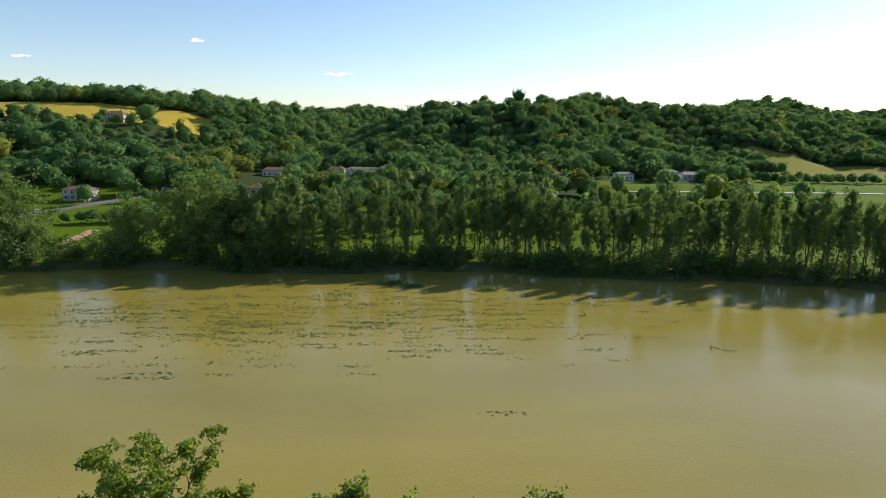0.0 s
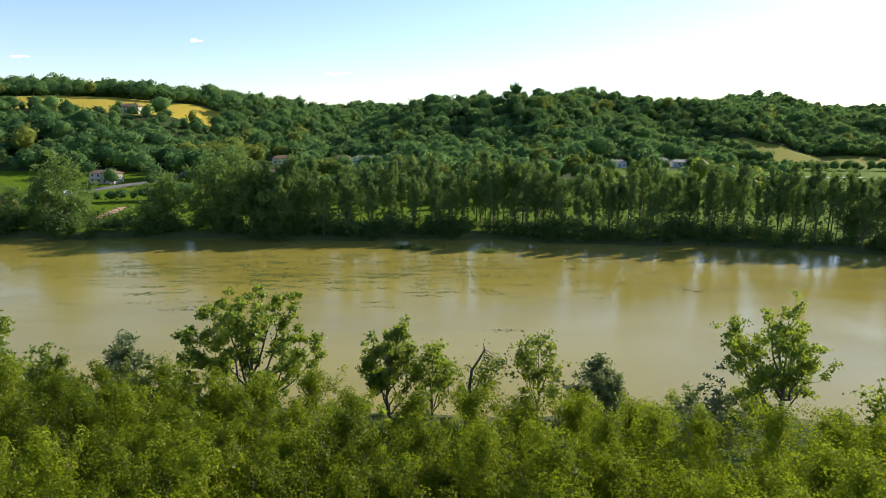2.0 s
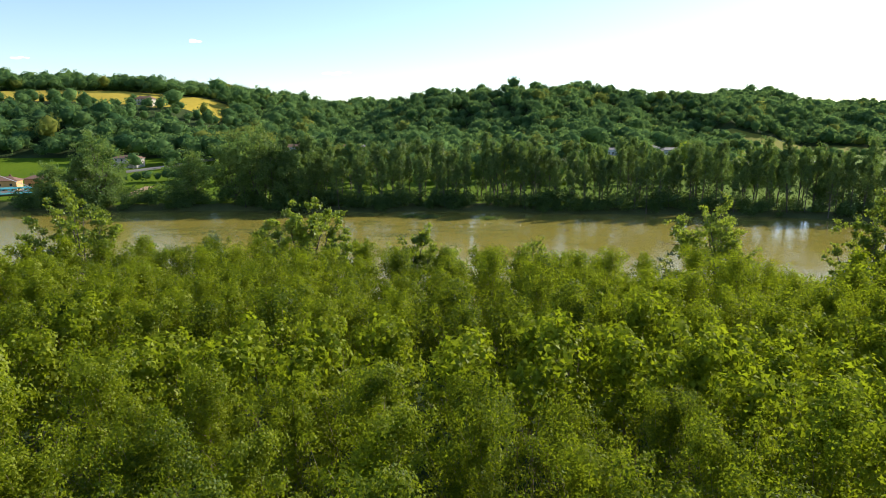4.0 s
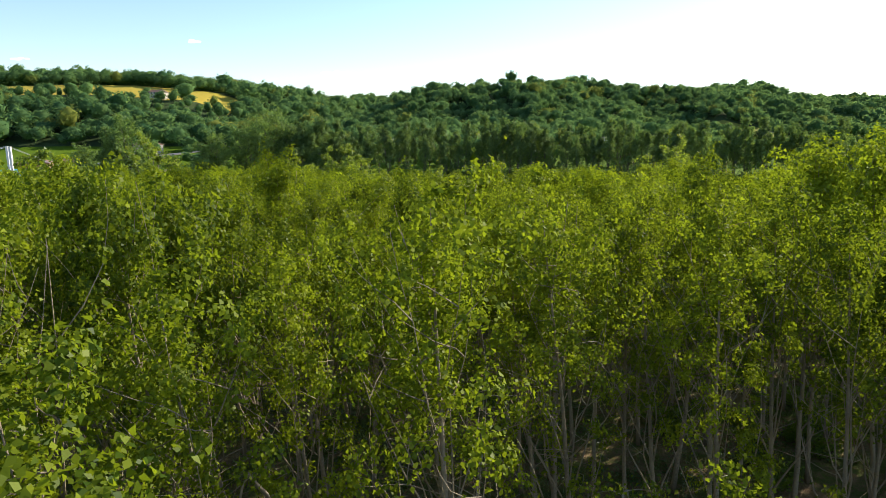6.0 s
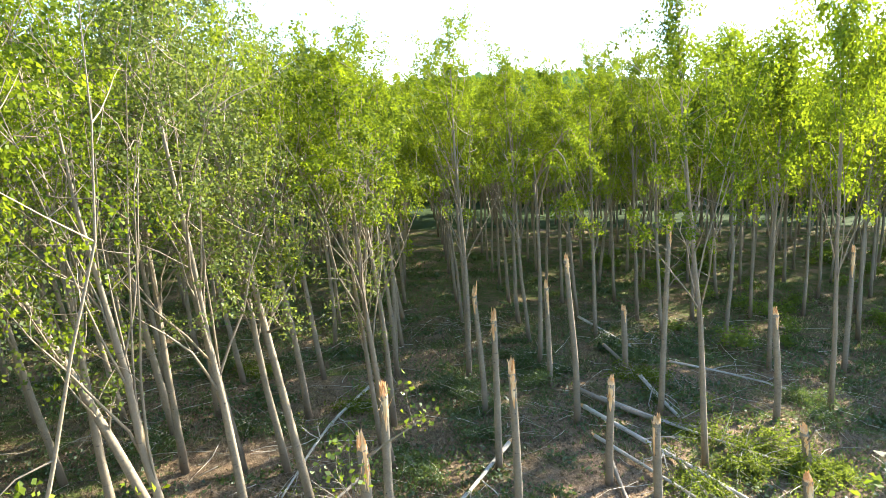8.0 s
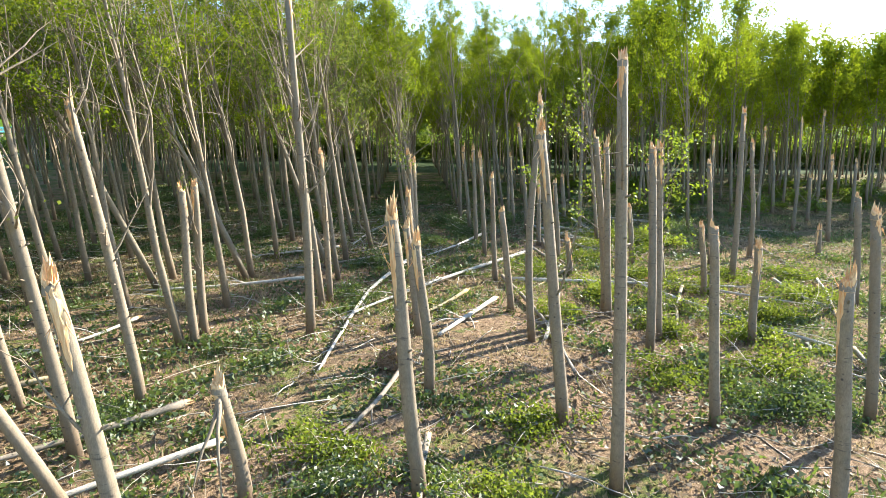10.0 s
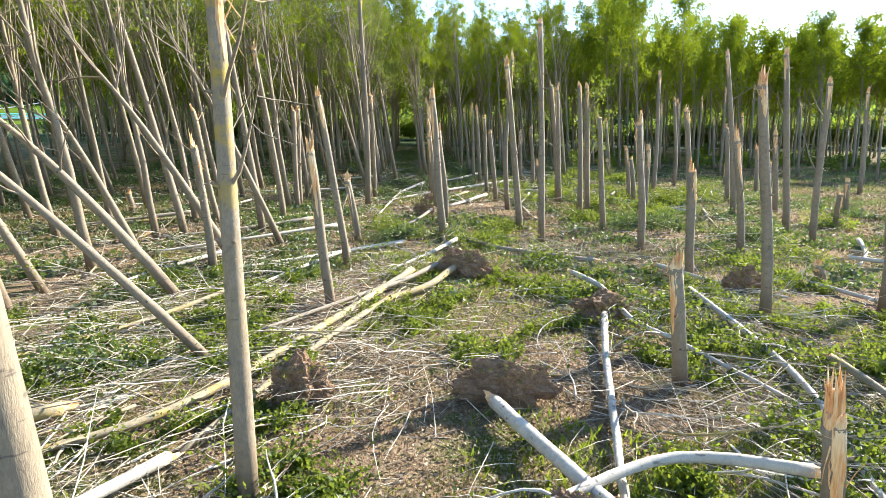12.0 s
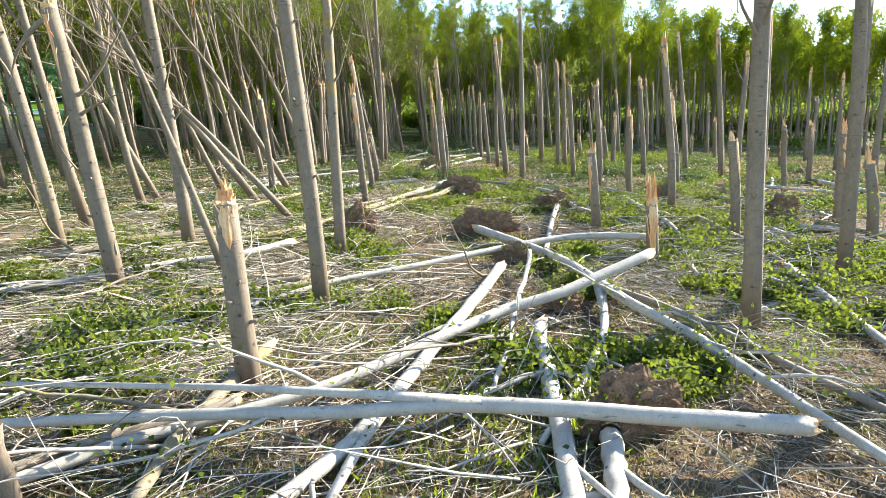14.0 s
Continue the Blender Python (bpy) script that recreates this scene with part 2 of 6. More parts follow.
M_CLOD = clod_material()
M_WALL = plain("rendered_wall", (0.42, 0.385, 0.32), 0.85, 0.15, 0.6)
M_WALL_WHITE = plain("white_wall", (0.66, 0.66, 0.64), 0.8, 0.1, 0.6)
M_WALL_ORANGE = plain("ochre_wall", (0.62, 0.34, 0.14), 0.85, 0.15, 0.6)
M_ROOF = plain("clay_tiles", (0.21, 0.115, 0.075), 0.9, 0.35, 3)
M_ROOF_GREY = plain("grey_roof", (0.20, 0.185, 0.17), 0.8, 0.2, 2)
M_GLASS = plain("dark_window", (0.03, 0.035, 0.04), 0.15, 0.2, 1)
M_ROAD = plain("asphalt", (0.16, 0.155, 0.15), 0.9, 0.25, 0.8)
M_TURQ = plain("turquoise_steel", (0.10, 0.46, 0.52), 0.5, 0.15, 2)
M_CAR_WHITE = plain("white_car_paint", (0.80, 0.80, 0.80), 0.25, 0.05, 2)
M_CAR_GREY = plain("silver_car_paint", (0.45, 0.46, 0.48), 0.25, 0.05, 2)
M_RUBBER = plain("rubber", (0.02, 0.02, 0.02), 0.8, 0.2, 4)
# clouds glow by emission in place of sunlight falling on them
_k = Mat("cloud_glow")
M_CLOUD = _k.done(_k.node("ShaderNodeEmission", Color=(0.93, 0.96, 1.0, 1), Strength=0.95).outputs[0])

# ---------------------------------------------------------------- geometry tools


class Geo:
    """Gathers tubes, leaves and boxes into one mesh."""

    def __init__(self):
        self.v, self.f, self.n = [], [], 0

    def add(self, verts, faces):
        self.v.append(np.asarray(verts, float))
        n = self.n
        self.f.extend([tuple(i + n for i in f) for f in faces])
        self.n += len(verts)

    def tube(self, pts, rads, sides=6, cap=True, jitter=0.0, rng=None):
        pts = [Vector(p) for p in pts]
        verts, faces = [], []
        ref = Vector((0.3, 1, 0.1)).normalized()
        for i, p in enumerate(pts):
            d = (pts[min(i + 1, len(pts) - 1)] - pts[max(i - 1, 0)]).normalized()
            a = d.cross(ref)
            if a.length < 0.05:
                a = d.cross(Vector((1, 0, 0)))
            a.normalize()
            b = d.cross(a)
            for s in range(sides):
                w = 2 * math.pi * s / sides
                r = rads[i] * (1 + (rng.uniform(-jitter, jitter) if rng else 0))
                verts.append(p + a * (math.cos(w) * r) + b * (math.sin(w) * r))
        for i in range(len(pts) - 1):
            for s in range(sides):
                t = (s + 1) % sides
                faces.append((i * sides + s, i * sides + t, (i + 1) * sides + t, (i + 1) * sides + s))
        if cap:
            faces.append(tuple(range(sides - 1, -1, -1)))
            faces.append(tuple((len(pts) - 1) * sides + s for s in range(sides)))
        self.add(verts, faces)

    def box(self, lo, hi):
        (x0, y0, z0), (x1, y1, z1) = lo, hi
        self.add([(x0, y0, z0), (x1, y0, z0), (x1, y1, z0), (x0, y1, z0), (x0, y0, z1), (x1, y0, z1), (x1, y1, z1), (x0, y1, z1)],
                 [(3, 2, 1, 0), (4, 5, 6, 7), (0, 1, 5, 4), (1, 2, 6, 5), (2, 3, 7, 6), (3, 0, 4, 7)])

    def mesh(self, name, mat, smooth=True):
        me = bpy.data.meshes.new(name)
        me.from_pydata(np.concatenate(self.v).tolist() if self.v else [], [], self.f)
        me.materials.append(mat)
        if smooth:
            me.polygons.foreach_set("use_smooth", [True] * len(me.polygons))
        me.update()
        return me


def leaf_mesh(name, centres, size, mat, rng, flat=0.0, normals=None, sides=3):
    """One mesh of separate small leaves round the given centres: triangles, or folded diamonds with four sides."""
    n = len(centres)
    d1, d2 = rng.normal(size=(n, 3)), rng.normal(size=(n, 3))
    if flat:
        d1[:, 2] *= 1 - flat
        d2[:, 2] *= 1 - flat
    if normals is not None:
        d1 = np.cross(normals, d1)
        d2 = np.cross(normals, d1)
    d1 /= np.linalg.norm(d1, axis=1)[:, None]
    d2 -= (d2 * d1).sum(1)[:, None] * d1
    d2 /= np.linalg.norm(d2, axis=1)[:, None]
    s = size * rng.uniform(0.65, 1.35, (n, 1))
    if sides == 4:
        fold = np.cross(d1, d2) * s * rng.uniform(-0.3, 0.3, (n, 1))
        corner = [centres + d1 * s * 0.75, centres - d1 * s * 0.12 + d2 * s * 0.46 + fold, centres - d1 * s * 0.55, centres - d1 * s * 0.12 - d2 * s * 0.46 + fold]
    else:
        corner = [centres + d1 * s * 0.75, centres - d1 * s * 0.45 + d2 * s * 0.55, centres - d1 * s * 0.45 - d2 * s * 0.55]
    me = bpy.data.meshes.new(name)
    me.vertices.add(sides * n)
    me.vertices.foreach_set("co", np.stack(corner, 1).ravel())
    me.loops.add(sides * n)
    me.loops.foreach_set("vertex_index", np.arange(sides * n))
    me.polygons.add(n)
    me.polygons.foreach_set("loop_start", np.arange(0, sides * n, sides))
    me.materials.append(mat)
    me.update(calc_edges=True)
    return me


def part(name, mesh, parent, label=""):
    ob = new(name, mesh)
    ob.parent = parent
    if label:
        ob["label"] = label
    return ob


def join(name, items, mats, smooth=False):
    """One mesh from many (mesh, matrix, material number) pieces, each placed by its matrix."""
    cos, loops, starts, mi, nv, nl = [], [], [], [], 0, 0
    cache = {}
    for me, m, k in items:
        if me.name not in cache:
            v = np.empty(len(me.vertices) * 3)
            me.vertices.foreach_get("co", v)
            lv = np.empty(len(me.loops), np.int32)
            me.loops.foreach_get("vertex_index", lv)
            ls = np.empty(len(me.polygons), np.int32)
            me.polygons.foreach_get("loop_start", ls)
            cache[me.name] = (v.reshape(-1, 3), lv, ls)
        v, lv, ls = cache[me.name]
        a = np.array(m)
        cos.append(v @ a[:3, :3].T + a[:3, 3])
        loops.append(lv + nv)
        starts.append(ls + nl)
        mi.append(np.full(len(ls), k, np.int32))
        nv, nl = nv + len(v), nl + len(lv)
    out = bpy.data.meshes.new(name)
    out.vertices.add(nv)
    out.vertices.foreach_set("co", np.concatenate(cos).ravel())
    out.loops.add(nl)
    out.loops.foreach_set("vertex_index", np.concatenate(loops))
    st = np.concatenate(starts)
    out.polygons.add(len(st))
    out.polygons.foreach_set("loop_start", st)
    for mt in mats:
        out.materials.append(mt)
    out.polygons.foreach_set("material_index", np.concatenate(mi))
    if smooth:
        out.polygons.foreach_set("use_smooth", [True] * len(st))
    out.update(calc_edges=True)
    return out


def bend(rng, base, direction, length, n, wander, lift=0.0):
    """A wandering polyline."""
    p, d = Vector(base), Vector(direction).normalized()
    pts = [p.copy()]
    for _ in range(n):
        d = (d + Vector(rng.normal(0, wander, 3)) + Vector((0, 0, lift))).normalized()
        p = p + d * (length / n)
        pts.append(p.copy())
    return pts


# ---------------------------------------------------------------- the ground, one sheet


def smooth(a, b, v):
    t = np.clip((v - a) / (b - a), 0, 1)
    return t * t * (3 - 2 * t)


def near_shore(x):
    return 212 + 3 * np.sin(x * 0.045) + 2 * np.sin(x * 0.13 + 1)


def far_shore(x):
    return 369 - 0.00028 * np.maximum(x - 20, 0) ** 2 - np.maximum(x - 40, 0) * 0.13 + 2.5 * np.sin(x * 0.06) + 1.5 * np.sin(x * 0.17) + np.maximum(-110 - x, 0) * 0.1


# ridge lines of the hills: crest points (x, y, height), half width towards the river, half width behind
RIDGES = [
    (((-1500, 980, 88), (-700, 840, 80), (-393, 812, 71), (-285, 805, 67), (-243, 800, 63), (-204, 802, 60), (-154, 858, 57), (-107, 872, 45), (-62, 880, 31), (-20, 880, 20)), 95, 150),
    (((-10, 880, 29), (14, 850, 49), (49, 828, 58), (80, 823, 61), (104, 826, 70), (150, 860, 71), (190, 920, 72), (268, 950, 74), (318, 950, 68), (356, 925, 65), (409, 962, 58), (440, 980, 58)), 88, 150),
    (((440, 985, 58), (517, 1080, 73), (580, 1133, 82), (600, 1122, 74), (618, 1112, 60), (720, 1220, 58), (800, 1300, 60)), 105, 170),
    (((-700, 1330, 66), (-400, 1300, 60), (-149, 1255, 60), (-83, 1250, 65), (-7, 1290, 60), (120, 1330, 62), (420, 1430, 62)), 150, 220),
    (((700, 1400, 70), (860, 1400, 75), (1000, 1400, 74), (1700, 1500, 84)), 190, 260),
]


def ridge_height(x, y, line, front, back):
    """How high one ridge stands at (x, y): a bell across its crest line."""
    best_d, crest, side = np.full(np.shape(x), 1e9), np.zeros(np.shape(x)), np.zeros(np.shape(x))
    for (ax, ay, az), (bx, by, bz) in zip(line[:-1], line[1:]):
        ex, ey = bx - ax, by - ay
        u = np.clip(((x - ax) * ex + (y - ay) * ey) / (ex * ex + ey * ey), 0, 1)
        px, py = ax + ex * u, ay + ey * u
        d = np.hypot(x - px, y - py)
        nearer = d < best_d
        crest = np.where(nearer, az + (bz - az) * u, crest)
        side = np.where(nearer, y - py, side)
        best_d = np.minimum(best_d, d)
    w = np.where(side < 0, front, back)
    return crest * np.exp(-0.5 * (best_d / w) ** 2)


def height(x, y):
    x, y = np.asarray(x, float), np.asarray(y, float)
    bed = -7.0
    ns, fs = near_shore(x), far_shore(x)
    z = np.where(y < ns + 20, bed + (0 - bed) * (1 - smooth(ns - 7, ns + 5, y)), bed)
    up = smooth(fs - 5, fs + 5, y)
    z = np.where(y > ns + 20, bed + up * (-1.0 - bed), z)
    z = z + up * smooth(fs + 8, fs + 260, y) * (13 - 0.012 * np.clip(x, -100, 400)) + up * smooth(-60, -160, x) * smooth(375, 470, y) * 4
    if np.max(y) > 440:
        hill = np.zeros_like(z)
        for line, front, back in RIDGES:
            g = ridge_height(x, y, line, front, back)
            hill = np.maximum(hill, g) + 0.06 * np.minimum(hill, g)
        hill = hill * smooth(440, 640, y)
        flank = np.clip(hill / 40, 0, 1) * np.clip((62 - hill) / 30, 0, 1)
        gully = flank * (6.5 * np.sin(x * 0.052 + 1.7 * np.sin(y * 0.011)) + 4.0 * np.sin(x * 0.115 - y * 0.02 + 2.0))
        z = np.where(hill > 0, np.hypot(np.maximum(z, 0), hill) + np.minimum(z, 0), z) + gully
        # the open field below the left-hand ridge
        shelf = 64.5 + np.where(y < 720, 0.165 * (y - 720), 0.05 * (np.minimum(y, 800) - 720)) - 0.085 * np.maximum(0, x + 262) - 0.02 * np.maximum(0, -330 - x)
        w = smooth(-760, -640, x) * (1 - smooth(-190, -120, x)) * smooth(505, 632, y) * (1 - smooth(725, 790, y))
        z = z * (1 - w) + shelf * w
        z = z + smooth(760, 1000, y) * (1.6 * np.sin(x * 0.031 + y * 0.013) + 1.2 * np.sin(x * 0.063 - y * 0.027))
    return z + 0.10 * np.sin(x * 0.31 + 1.3 * np.sin(y * 0.23)) * np.sin(y * 0.37) * (y < 200)


def graded(lo, hi, a, b, step, grow):
    out, s = list(np.arange(a, b + step, step)), step
    while out[-1] < hi:
        s *= grow
        out.append(out[-1] + s)
    s = step
    while out[0] > lo:
        s *= grow
        out.insert(0, out[0] - s)
    return np.array(out)


def in_wheat(x, y):
    upper = (x > -640) & (x < -158) & (y > 640 + 0.25 * np.maximum(0, x + 235)) & (y < 716 + 0.06 * np.maximum(0, -x - 260))
    crest = (x > 236) & (x < 345) & (y > 922) & (y < 1010)
    foot = (x > 340) & (x < 530) & (y > 705) & (y < 812 - 0.13 * (x - 340))
    return upper | crest | foot


def in_meadow(x, y):
    flat = (y < 520) | ((x > 130) & (y < 606)) | ((x > 262) & (y < 706))
    return flat & (y > 330)


def open_top(x, y):
    return (x > 88) & (x < 196) & (y > 806 + 0.62 * np.maximum(0, x - 108)) & (y < 985)


def build_ground():
    xs = graded(-4200, 4200, -130, 190, 4.0, 1.11)
    ys = np.concatenate([graded(-600, 190, -20, 190, 5.0, 1.25)[:-1], np.arange(190, 232, 2.0), np.arange(232, 330, 14.0), np.arange(330, 400, 3.0), graded(400, 4600, 400, 1500, 11.0, 1.12)])
    X, Y = np.meshgrid(xs, ys)
    Z = height(X, Y)
    nx, ny = len(xs), len(ys)
    verts = np.stack([X, Y, Z], -1).reshape(-1, 3)
    faces = [(j * nx + i, j * nx + i + 1, (j + 1) * nx + i + 1, (j + 1) * nx + i) for j in range(ny - 1) for i in range(nx - 1)]
    me = bpy.data.meshes.new("ground")
    me.from_pydata(verts.tolist(), [], faces)
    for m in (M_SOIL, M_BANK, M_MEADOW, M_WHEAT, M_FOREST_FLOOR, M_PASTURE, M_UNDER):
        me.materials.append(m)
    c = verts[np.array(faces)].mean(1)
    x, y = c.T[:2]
    # weeds and litter under the trees; past y 150 darker, shade put into colour
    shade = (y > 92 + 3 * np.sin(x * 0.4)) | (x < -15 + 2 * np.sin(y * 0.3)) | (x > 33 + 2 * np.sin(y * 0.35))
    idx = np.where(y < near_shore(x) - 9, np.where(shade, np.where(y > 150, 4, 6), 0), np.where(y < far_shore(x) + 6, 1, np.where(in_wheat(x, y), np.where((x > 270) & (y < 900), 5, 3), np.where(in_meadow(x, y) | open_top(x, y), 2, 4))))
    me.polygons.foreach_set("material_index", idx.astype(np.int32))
    me.polygons.foreach_set("use_smooth", [True] * len(faces))
    me.update()
    return tagged(new("ground", me), "uneven river valley ground with bare soil, meadows and wooded hills", "ground", kind="structure")


build_ground()


def build_water():
    xs = np.linspace(-3500, 3500, 60)
    g = Geo()
    v = [(x, y, -3.5) for y in (180, 290, 420) for x in xs]
    n = len(xs)
    g.add(v, [(j * n + i, j * n + i + 1, (j + 1) * n + i + 1, (j + 1) * n + i) for j in range(2) for i in range(n - 1)])
    return tagged(new("water", g.mesh("water", M_WATER)), "wide muddy ochre river with faint ripples and glints", "river", kind="structure")


build_water()

# ---------------------------------------------------------------- trees


def poplar_meshes(seed, h, base, radius, leaves, leaf, mats, spread=1.9, sides=7, limbs=26, twigs=2, gap=0.25, leaf_sides=3, rise=(1.2, 2.6), low=0.0, fine=0.115, puff=0.0):
    """Bark mesh and leaf mesh of one slim plantation poplar: steep limbs from base upward, leaves in loose sprays along them."""
    rng = np.random.default_rng(seed)
    g = Geo()
    n = 9
    pts, rads = [], []
    wx, wy = rng.normal(0, 0.10, 2)
    for i in range(n + 1):
        s = i / n
        pts.append((wx * math.sin(3.1 * s * 2) + rng.normal(0, 0.03), wy * math.sin(4 * s + 1) + rng.normal(0, 0.03), s * h * 0.97))
        rads.append(radius * (1.12 if i == 0 else 1.0 - 0.93 * s ** 1.05))
    pts[0] = (0, 0, -0.25)
    g.tube(pts, rads, sides)

    def on_stem(z):
        f = max(0.0, min(0.999, z / (h * 0.97))) * n
        i = int(f)
        return Vector(pts[i]).lerp(Vector(pts[i + 1]), f - i), rads[i] + (rads[i + 1] - rads[i]) * (f - i)

    sprays = []          # centre, axis, length along, width across, weight
    start = base * 0.66
    for j in range(limbs):
        s = (j + rng.uniform(0, 0.9)) / limbs
        z = start + (h * 0.90 - start) * s ** 1.05
        a = j * 2.4 + rng.normal(0, 0.4)
        p, r = on_stem(z)
        wide = spread * (0.62 + 0.5 * math.sin(math.pi * min(1, max(0.05, 0.25 + 0.75 * s)))) * rng.uniform(0.7, 1.15)
        up = rng.uniform(*rise) * (1.6 if s < 0.3 else 1.0)
        length = min(wide * math.hypot(1, up), max(1.0, (h - z) * 1.02))
        line = bend(rng, p, (math.cos(a), math.sin(a), up), length, 6, 0.10, 0.03)
        thick = 0.42 if s < 0.25 else 0.36
        g.tube(line, [max(0.007, r * thick * (1 - 0.88 * k / 6)) for k in range(7)], 5 if sides > 6 else 3, cap=False)
        d = (line[6] - line[0]).normalized()
        ends = [(line[6], d, 1.0), (line[5], d, 1.0)] if puff else [(line[6], d, 1.0), (line[5], d, 1.0), (line[4], d, 0.8)]
        if s > 0.3:
            ends.append((line[3], d, 0.7))
        for k in range(twigs + 1):
            q = line[2 + k % 4]
            side = Vector((math.cos(a + 1.9 * (k % 2 * 2 - 1)), math.sin(a + 1.9 * (k % 2 * 2 - 1)), rng.uniform(0.1, 1.0)))
            tw = bend(rng, q, side, length * rng.uniform(0.22, 0.40), 4, 0.15, 0.04)
            if k < twigs:
                g.tube(tw, [0.018, 0.014, 0.010, 0.007, 0.004], 3, cap=False)
            ends += [(tw[4], side.normalized(), 0.8)] if puff else [(tw[4], side.normalized(), 0.8), (tw[3], side.normalized(), 0.5)]
        for c, v, w in ends:
            if c.z < base * 0.86 and rng.random() > low:
                continue
            if rng.random() < gap:
                continue
            sprays.append((c, v, rng.uniform(0.24, 0.42), rng.uniform(0.12, 0.22) * spread / 2.0, w))
    for z in np.arange(h * 0.70, h * 0.93, 0.34):
        c, _ = on_stem(z)
        reach = 0.18 + 0.75 * (1 - z / h) * 3.0 * spread / 2.2
        a = rng.uniform(0, 6.28)
        sprays.append((c + Vector((math.cos(a), math.sin(a), 0)) * reach * rng.uniform(0.2, 0.9), Vector((0, 0, 1)), 0.30, 0.16, 0.8 if rng.random() > gap else 0.1))
    for k in range(6):
        sprays.append((Vector(pts[-1]) + Vector((rng.normal(0, 0.15), rng.normal(0, 0.15), 0.05 - 0.45 * k)), Vector((0, 0, 1)), 0.16, 0.10 + 0.04 * k, 0.9))
    L = np.array([c for c, *_ in sprays])
    A = np.array([v for _, v, *_ in sprays])
    sl, sw, wt = (np.array([q[i] for q in sprays]) for i in (2, 3, 4))
    pick = rng.choice(len(L), leaves, p=wt / wt.sum())
    # each spray is made of several tufts, so that its outline is uneven
    tufts = rng.normal(size=(len(L), 4, 4))
    which = rng.integers(0, 4, leaves)
    t = tufts[pick, which]
    off = A[pick] * (t[:, 3] * sl[pick])[:, None] + t[:, :3] * (sw[pick] * 1.15)[:, None]
    C = L[pick] + off + rng.normal(0, fine, (leaves, 3)) * (1, 1, 0.85)
    out = C - np.array([0, 0, 1.0]) * (C[:, 2:3] - 0.6)
    out /= np.linalg.norm(out, axis=1)[:, None] + 1e-6
    nrm = 0.5 * out + rng.normal(0, 0.6, (leaves, 3)) + np.array([0, 0, 0.35])
    if puff:
        # dense crown: leaves stand on the outside of small rounded tufts
        m = int(leaves * 0.8)
        d = rng.normal(size=(m, 3)) + (0, 0, 0.3)
        d /= np.linalg.norm(d, axis=1)[:, None]
        size = puff * rng.uniform(0.65, 1.35, len(L))
        C[:m] = L[pick[:m]] + d * (size[pick[:m]] * rng.uniform(0.7, 1.1, m))[:, None] * (1, 1, 1.15) + rng.normal(0, 0.05, (m, 3))
        nrm[:m] = 0.8 * d + 0.6 * out[:m] + rng.normal(0, 0.38, (m, 3))
    return g.mesh("poplar_trunk", mats[0]), leaf_mesh("poplar_crown", C, leaf, mats[1], rng, 0.0, nrm, leaf_sides)


def broad_meshes(seed, h, base, radius, leaves, leaf, mats, spread=5.0, limbs=9, sides=8, clump=0.9):
    """Bark mesh and leaf mesh of a spreading riverside tree, its crown in uneven clumps with gaps."""
    rng = np.random.default_rng(seed)
    g = Geo()
    trunk = bend(rng, (0, 0, -0.3), (rng.normal(0, 0.06), rng.normal(0, 0.06), 1), base + 0.3, 4, 0.05, 0.05)
    g.tube(trunk, [radius * (1.15 - 0.09 * i) for i in range(5)], sides)
    top = trunk[-1]
    tips = []
    for j in range(limbs):
        a = j * 2.4 + rng.normal(0, 0.35)
        s = (j + 0.5) / limbs
        start = trunk[2 + (j % 3)] if s < 0.6 else top
        out = spread * math.sqrt(max(0.05, 1 - (1.25 * s - 0.30) ** 2)) * rng.uniform(0.72, 1.05) * (1.0 if s < 0.75 else 0.55)
        goal = Vector((math.cos(a) * out, math.sin(a) * out, base + (h - base) * (0.28 + 0.70 * s) * rng.uniform(0.92, 1.03)))
        bow = Vector((0, 0, -0.10 * out))
        line = [start.lerp(goal, k / 6) + bow * math.sin(math.pi * k / 6) + Vector(rng.normal(0, 0.05 * out, 3)) * (0 < k < 6) for k in range(7)]
        L = (goal - start).length
        g.tube(line, [radius * 0.5 * (1 - 0.88 * k / 6) for k in range(7)], 5, cap=False)
        tips += [line[5], line[6], line[6]]
        for k in (2, 3, 4, 5):
            tw = bend(rng, line[k], (line[k] - start).normalized() + Vector(rng.normal(0, 0.75, 3)) + Vector((0, 0, 0.4)), L * 0.34, 4, 0.2, 0.03)
            g.tube(tw, [radius * 0.17, radius * 0.11, radius * 0.08, radius * 0.05, 0.008], 4, cap=False)
            tips += [tw[3], tw[4]]
    tips = np.array(tips)
    sub = tips[rng.integers(0, len(tips), len(tips))] + rng.normal(0, clump * 0.8, (len(tips), 3))
    nodes = np.concatenate([tips, sub])
    C = nodes[rng.integers(0, len(nodes), leaves)] + rng.normal(0, clump * 0.42, (leaves, 3)) * (1, 1, 0.75)
    return g.mesh("tree_trunk", mats[0]), leaf_mesh("tree_crown", C, leaf, mats[1], rng)


def tree_thing(name, meshes, m, label, category="tree", group=""):
    root = new(name)
    root.matrix_world = m
    tagged(root, label, category, group)
    part("trunk", meshes[0], root)
    part("crown", meshes[1], root)
    return root


